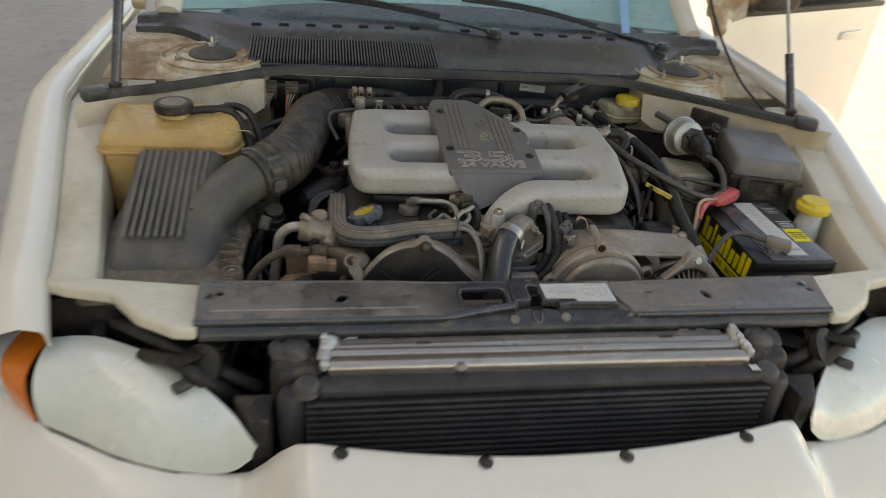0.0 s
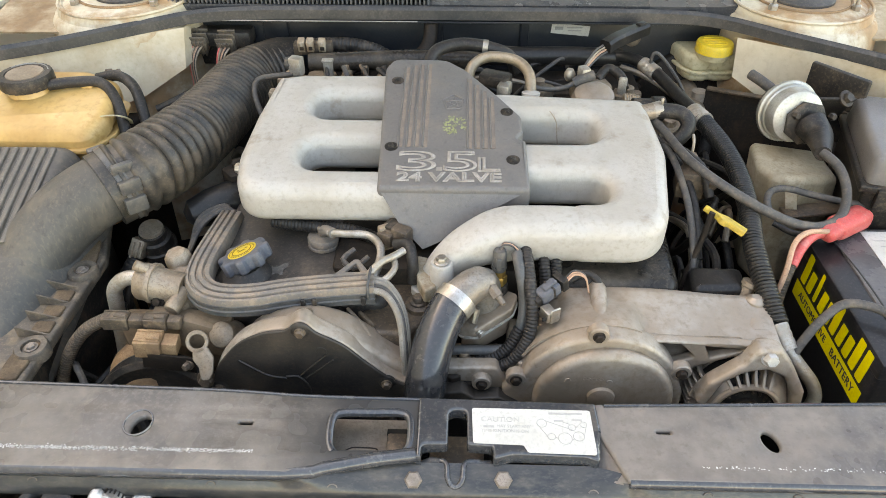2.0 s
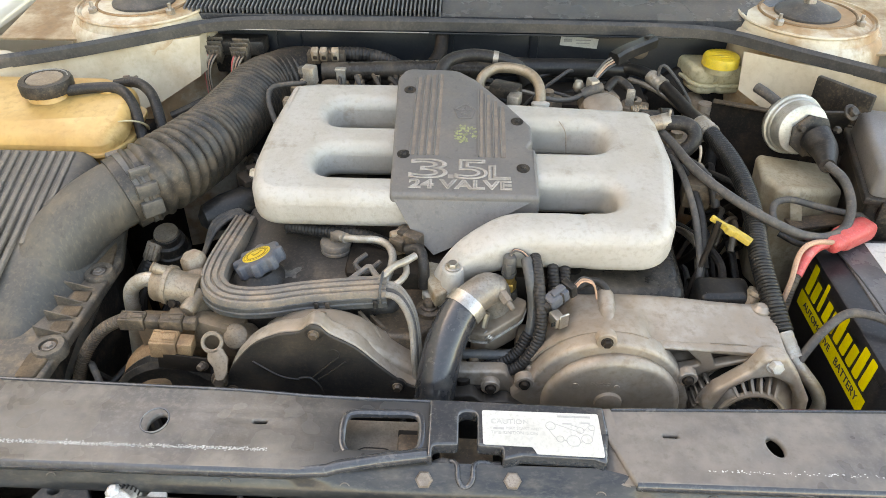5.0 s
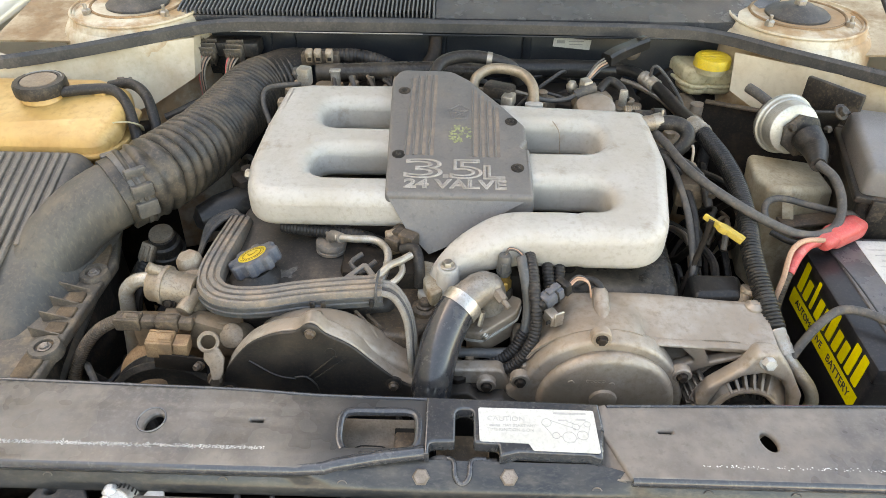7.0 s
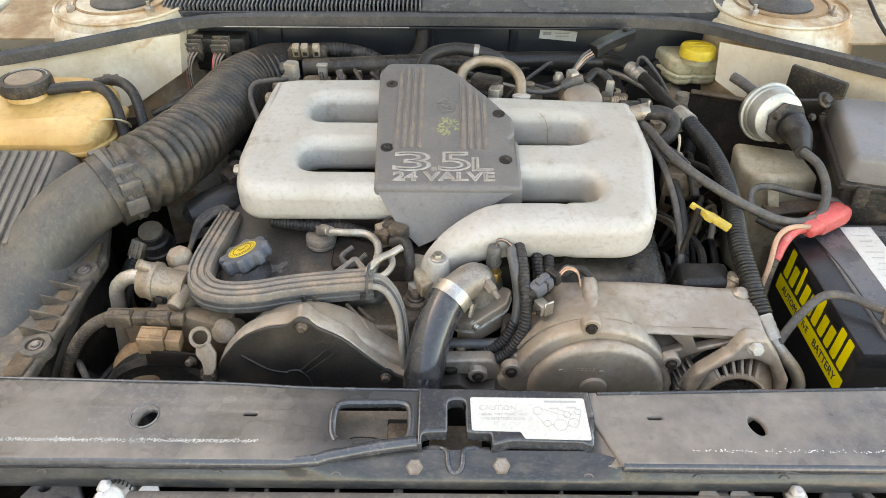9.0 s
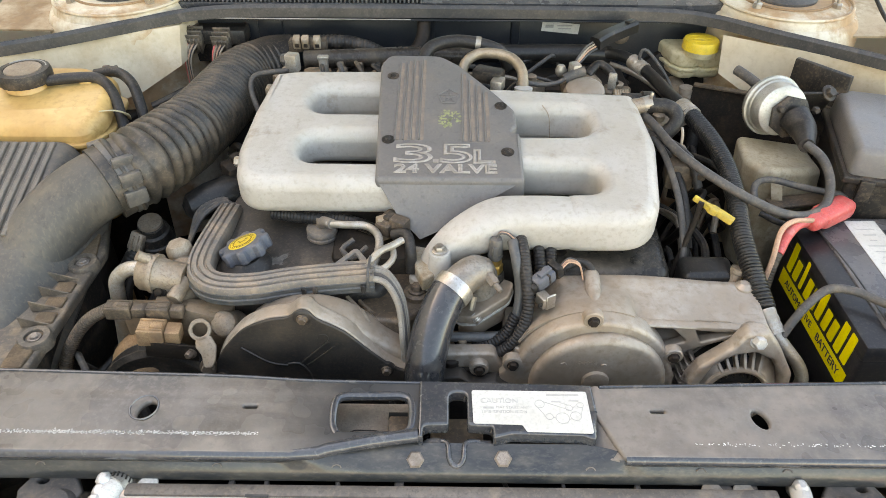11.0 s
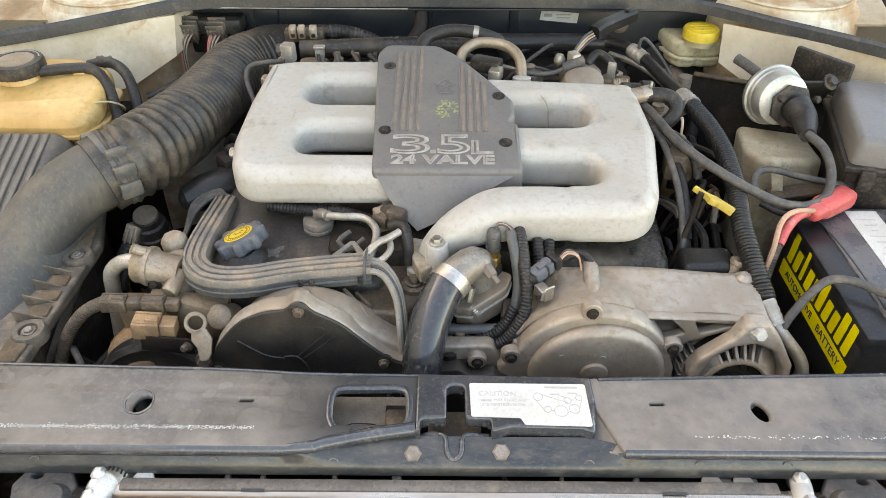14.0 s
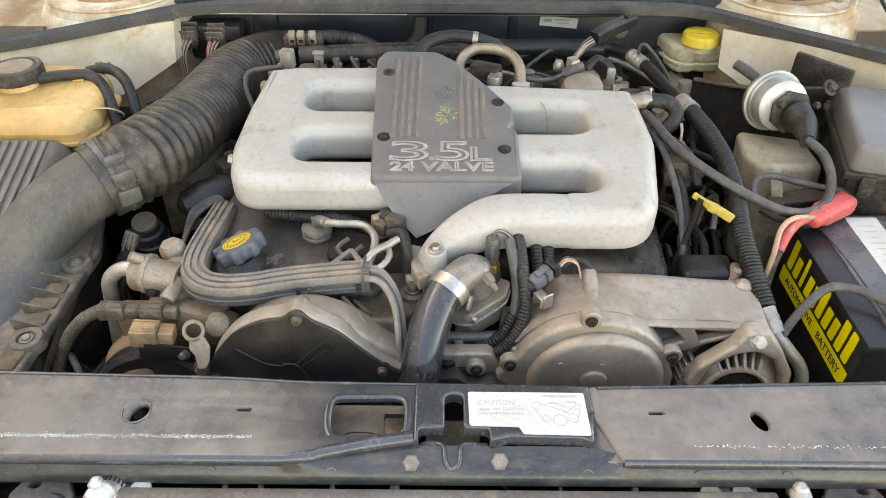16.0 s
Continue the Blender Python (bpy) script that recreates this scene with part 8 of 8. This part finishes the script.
grip.transform(Matrix.Translation((0.360, 0.310, 0.844)) @ Matrix.Rotation(radians(26), 4, "Y") @ rot_z(52) @ Matrix.Rotation(radians(-6), 4, "X") @ Matrix.Scale(0.88, 4))
part("grip", grip, "yellow_handle", stick)
part("tube", tube([(0.345, 0.316, 0.852), (0.338, 0.312, 0.80), (0.326, 0.30, 0.76), (0.31, 0.28, 0.70)], 0.0042, 10), "grime_shade", stick)
for pts, r in (([(0.302, 0.52, 0.86), (0.318, 0.46, 0.858), (0.325, 0.40, 0.845), (0.330, 0.35, 0.82), (0.332, 0.30, 0.77), (0.318, 0.27, 0.71)], 0.005), ([(0.305, 0.50, 0.85), (0.33, 0.46, 0.845), (0.345, 0.40, 0.82), (0.345, 0.34, 0.78), (0.335, 0.28, 0.70)], 0.0065), ([(0.31, 0.49, 0.86), (0.34, 0.45, 0.862), (0.36, 0.42, 0.85), (0.37, 0.40, 0.82)], 0.007)):
    tagged(part("engine_lead", tube(pts, r, 10), "grey_cable" if r < 0.0055 else "rubber"), "thin cable dropping beside the intake", "cable", group="engine leads")
bypass = thing("bypass_hose", (0.33, 0.54, 0.85), "short bent black hose with a clamp", "hose")
part("hose", tube([(0.300, 0.536, 0.886), (0.317, 0.5365, 0.887), (0.338, 0.535, 0.887), (0.351, 0.5285, 0.883), (0.357, 0.520, 0.873), (0.351, 0.513, 0.860), (0.336, 0.510, 0.846), (0.32, 0.505, 0.83)], 0.0118, 16), "rubber", bypass)
part("clamp", tube([(0.303, 0.5365, 0.887), (0.316, 0.539, 0.889)], 0.0132, 18), "alu_pipe", bypass)
part("clamp_ear", box((0.004, 0.005, 0.012), (0.314, 0.534, 0.904), 0.001), "steel", bypass)
part("stub", tube([(0.285, 0.533, 0.885), (0.303, 0.536, 0.887)], 0.0128, 16), "dirty_metal", bypass)
solen = thing("solenoid_valve", (0.37, 0.42, 0.80), "grimy dark solenoid block beside the intake", "valve")
part("block", box((0.042, 0.045, 0.045), (0.350, 0.440, 0.824), 0.006, rot_z(-10)), "plug_brown", solen)
part("knob", lathe([(0.009, 0), (0.009, 0.012), (0.006, 0.016)], (0.349, 0.452, 0.846), n=14), "dirty_metal", solen)
part("rod", tube([(0.350, 0.456, 0.855), (0.351, 0.462, 0.875), (0.351, 0.472, 0.882)], 0.0022, 8), "alu_pipe", solen)
part("spigot", tube([(0.362, 0.425, 0.835), (0.370, 0.412, 0.838), (0.371, 0.400, 0.836)], 0.006, 10), "plug_brown", solen)
wheel_cover = thing("washer_tank", (0.50, 0.50, 0.60), "yellowed washer tank streaked with brown dirt", "washer tank")
part("shell", slab([rounded([(0.458, 0.505), (0.470, 0.470), (0.505, 0.462), (0.560, 0.478), (0.590, 0.50), (0.590, 0.58), (0.470, 0.58)], 0.012)], 0.60, 0.812, 0.012, lambda x, y, z: (x + 0.012 + 0.10 * (0.85 - z), y, z - 0.25 * max(0.0, x - 0.52)), 4), "tank_wall", wheel_cover, angle=55)
part("rib", sweep([(0.512, 0.464, 0.795), (0.516, 0.454, 0.77), (0.522, 0.450, 0.74), (0.528, 0.452, 0.69)], [(0.010, 0.0), (0.0, 0.014), (-0.010, 0.0)]), "tank_wall", wheel_cover, angle=40)
part("lip", box((0.10, 0.03, 0.006), (0.555, 0.448, 0.765), 0.002, rot_z(12)), "plug_brown", wheel_cover)
scoop = thing("cable_guide", (0.34, 0.25, 0.72), "black moulded cable guide beside the cam cover", "cable guide")
part("shell", slab([rounded([(0.315, 0.235), (0.385, 0.238), (0.392, 0.285), (0.318, 0.285)], 0.012)], 0.735, 0.785, 0.010), "ac_rubber", scoop)
part("nozzle", lathe([(0.010, 0), (0.009, 0.014), (0.011, 0.016), (0.011, 0.022)], (0.385, 0.242, 0.770), (0.3, 0.2, 1), 16), "dirty_metal", scoop)

# ---- hoses and plugs between the timing covers ----
for pts, r in (([(0.088, 0.262, 0.840), (0.092, 0.225, 0.838), (0.095, 0.185, 0.818), (0.097, 0.165, 0.792), (0.090, 0.152, 0.765), (0.066, 0.146, 0.732), (0.021, 0.145, 0.722), (-0.006, 0.147, 0.730), (-0.03, 0.15, 0.74)], 0.0070),
               ([(0.084, 0.172, 0.770), (0.070, 0.162, 0.745), (0.040, 0.156, 0.728), (0.0, 0.155, 0.715), (-0.04, 0.15, 0.71)], 0.0078),
               ([(0.114, 0.272, 0.835), (0.116, 0.242, 0.818), (0.118, 0.222, 0.795), (0.112, 0.205, 0.775)], 0.0070), ([(0.130, 0.272, 0.835), (0.132, 0.245, 0.815), (0.130, 0.220, 0.79)], 0.0070)):
    tagged(part("wire_sleeve", tube(pts, r, 12, rib=0.16, pitch=0.0046), "rubber"), "corrugated black wire sleeve at the engine front", "wiring sleeve", group="front sleeves")
tagged(part("coolant_pipe", tube([(0.078, 0.232, 0.845), (0.083, 0.205, 0.830), (0.088, 0.192, 0.800), (0.086, 0.178, 0.775), (0.077, 0.166, 0.750), (0.058, 0.163, 0.740), (0.02, 0.163, 0.739), (-0.02, 0.163, 0.738)], 0.0068, 14), "loom_side"), "grey bent coolant pipe at the engine front", "pipe")
tagged(part("pipe_stub", tube([(0.014, 0.160, 0.738), (0.014, 0.156, 0.724), (0.014, 0.154, 0.712)], 0.0068, 12), "dirty_metal"), "short dusty stub under the coolant pipe", "pipe")
knock = thing("front_connector", (0.11, 0.18, 0.80), "dark blue-grey connector with two wires", "connector")
turn = Matrix.Rotation(radians(-52), 4, "Z") @ Matrix.Rotation(radians(14), 4, "X")
def plug_box(size, dx, dy, dz, bevel=0.002):
    return box(size, (0, 0, 0), bevel, Matrix.Translation((0.112, 0.190, 0.820)) @ turn @ Matrix.Translation((dx, dy, dz)), 2)


part("shell", plug_box((0.018, 0.030, 0.017), 0, -0.008, 0), "cap_plastic", knock)
part("nose", plug_box((0.014, 0.010, 0.012), 0, -0.026, -0.001), "black_plastic", knock)
part("latch", plug_box((0.008, 0.020, 0.005), 0, -0.004, 0.010, 0.001), "cap_plastic", knock)
part("collar", plug_box((0.021, 0.010, 0.019), 0, 0.014, 0), "black_plastic", knock)
part("ridge", plug_box((0.0194, 0.003, 0.0182), 0, -0.004, 0, 0.0006), "black_plastic", knock)
for k in range(3):
    part("wire", tube([(0.128, 0.201 - 0.004 * k, 0.826), (0.140, 0.210 - 0.004 * k, 0.832), (0.154, 0.208 - 0.003 * k, 0.826), (0.160, 0.198, 0.806)], 0.0013, 6, step=0.002), "tan_wire" if k else "grey_cable", knock)
part("tape_wrap", tube([(0.140, 0.222, 0.806), (0.158, 0.224, 0.815), (0.172, 0.215, 0.812), (0.174, 0.205, 0.800)], 0.0052, 10, step=0.003), "rubber", knock)
knock.location.x += 0.010
knock.location.y += 0.004

# ---- clutter down in the gaps ----
rnd = random.Random(21)
for x0, x1, y0, y1, z0, z1, n_, rr in ((-0.52, -0.42, 0.10, 0.40, 0.58, 0.72, 9, 0.006), (-0.10, 0.10, 0.12, 0.24, 0.64, 0.74, 8, 0.005), (0.31, 0.42, 0.28, 0.56, 0.66, 0.80, 9, 0.005),
                                      (-0.40, -0.32, 0.42, 0.66, 0.66, 0.78, 6, 0.006), (-0.45, 0.40, 0.74, 0.86, 0.74, 0.86, 16, 0.006), (0.40, 0.50, 0.50, 0.72, 0.66, 0.78, 6, 0.006), (-0.30, 0.30, 0.68, 0.78, 0.850, 0.878, 10, 0.0045)):
    for k in range(n_):
        p = Vector((rnd.uniform(x0, x1), rnd.uniform(y0, y1), rnd.uniform(z0, z1)))
        q = Vector((rnd.uniform(x0, x1), rnd.uniform(y0, y1), rnd.uniform(z0, z1) - 0.05))
        m_ = (p + q) / 2 + Vector((rnd.uniform(-0.03, 0.03), rnd.uniform(-0.03, 0.03), rnd.uniform(0.0, 0.03)))
        e = q + (q - m_) * 0.8 + Vector((0, 0, -0.06))
        tagged(part("loose_wire", tube([p + (p - m_) * 0.6 - Vector((0, 0, 0.05)), p, m_, q, e], rnd.uniform(0.6, 1.3) * rr, 8), rnd.choice(("rubber", "grey_cable", "dirty_metal", "grime_shade", "rubber"))), "thin dusty wire among the engine fittings", "wire", group="loose wires")
for x, y, z, s_ in ((-0.30, 0.72, 0.835, 0.05), (-0.12, 0.70, 0.838, 0.04), (0.02, 0.74, 0.84, 0.05), (0.14, 0.68, 0.845, 0.045), (0.30, 0.70, 0.82, 0.05), (0.0, 0.135, 0.70, 0.05), (-0.34, 0.47, 0.80, 0.05), (0.36, 0.62, 0.80, 0.05)):
    b = join(box((s_, s_ * 0.8, s_ * 0.7), (x, y, z), 0.006, rot_z(rnd.uniform(-40, 40))), lathe([(s_ * 0.22, 0), (s_ * 0.22, s_ * 0.25), (s_ * 0.14, s_ * 0.3)], (x, y, z + s_ * 0.3), n=12))
    tagged(part("engine_fitting", b, rnd.choice(("grime_shade", "dirty_metal", "black_plastic"))), "small grimy fitting on the engine", "fitting", group="engine fittings")

well = thing("water_crossover", (-0.055, 0.185, 0.74), "rust-brown coolant crossover with a bolt", "coolant fitting")
part("body", slab([rounded([(-0.0918, 0.2601), (-0.0498, 0.2686), (-0.0203, 0.2485), (-0.0236, 0.1956), (-0.0595, 0.1558), (-0.1040, 0.1603), (-0.1230, 0.1871), (-0.1106, 0.2197)][::-1], 0.006)], 0.735, 0.772, 0.006), "plug_brown", well)
part("boss", lathe([(0.0185, 0), (0.0175, 0.008), (0.0135, 0.010)], (-0.0462, 0.2077, 0.770), n=24), "plug_brown", well)
bolt(well, (-0.0462, 0.2077, 0.780), 0.0085, material="plug_brown", h=0.008, washer=1.4)
part("web", sweep([(-0.136, 0.186, 0.788), (-0.116, 0.162, 0.786), (-0.104, 0.148, 0.776)], [(0.0022, -0.012), (0.0022, 0.0), (-0.0022, 0.0), (-0.0022, -0.012)], up=(0, 0, 1)), "dirty_metal", well)
part("web", sweep([(-0.120, 0.182, 0.786), (-0.110, 0.170, 0.786), (-0.100, 0.166, 0.778)], [(0.002, -0.010), (0.002, 0.0), (-0.002, 0.0), (-0.002, -0.010)], up=(0, 0, 1)), "plug_brown", well)
relay = thing("ignition_bracket", (-0.09, 0.30, 0.80), "rust-brown bracket with a plug behind the breather", "bracket")
part("plate", box((0.040, 0.012, 0.050), (-0.086, 0.300, 0.812), 0.003, rot_z(25)), "dirty_metal", relay)
part("plug", box((0.026, 0.020, 0.030), (-0.072, 0.286, 0.826), 0.004, rot_z(-30)), "plug_brown", relay)

# Dark plate added before the pale drum, painting the deep shade there.
shield = thing("inner_wing_shade", (0.52, 0.70, 0.60), "dusty panel below the brake reservoir, darkened for deep shade", "panel")
part("panel", box((0.25, 0.004, 0.26), (0.575, 0.714, 0.690), 0.0015, rot_z(-22)), "grime_shade", shield)
part("lip", box((0.25, 0.014, 0.004), (0.575, 0.709, 0.821), 0.001, rot_z(-22)), "plug_brown", shield)
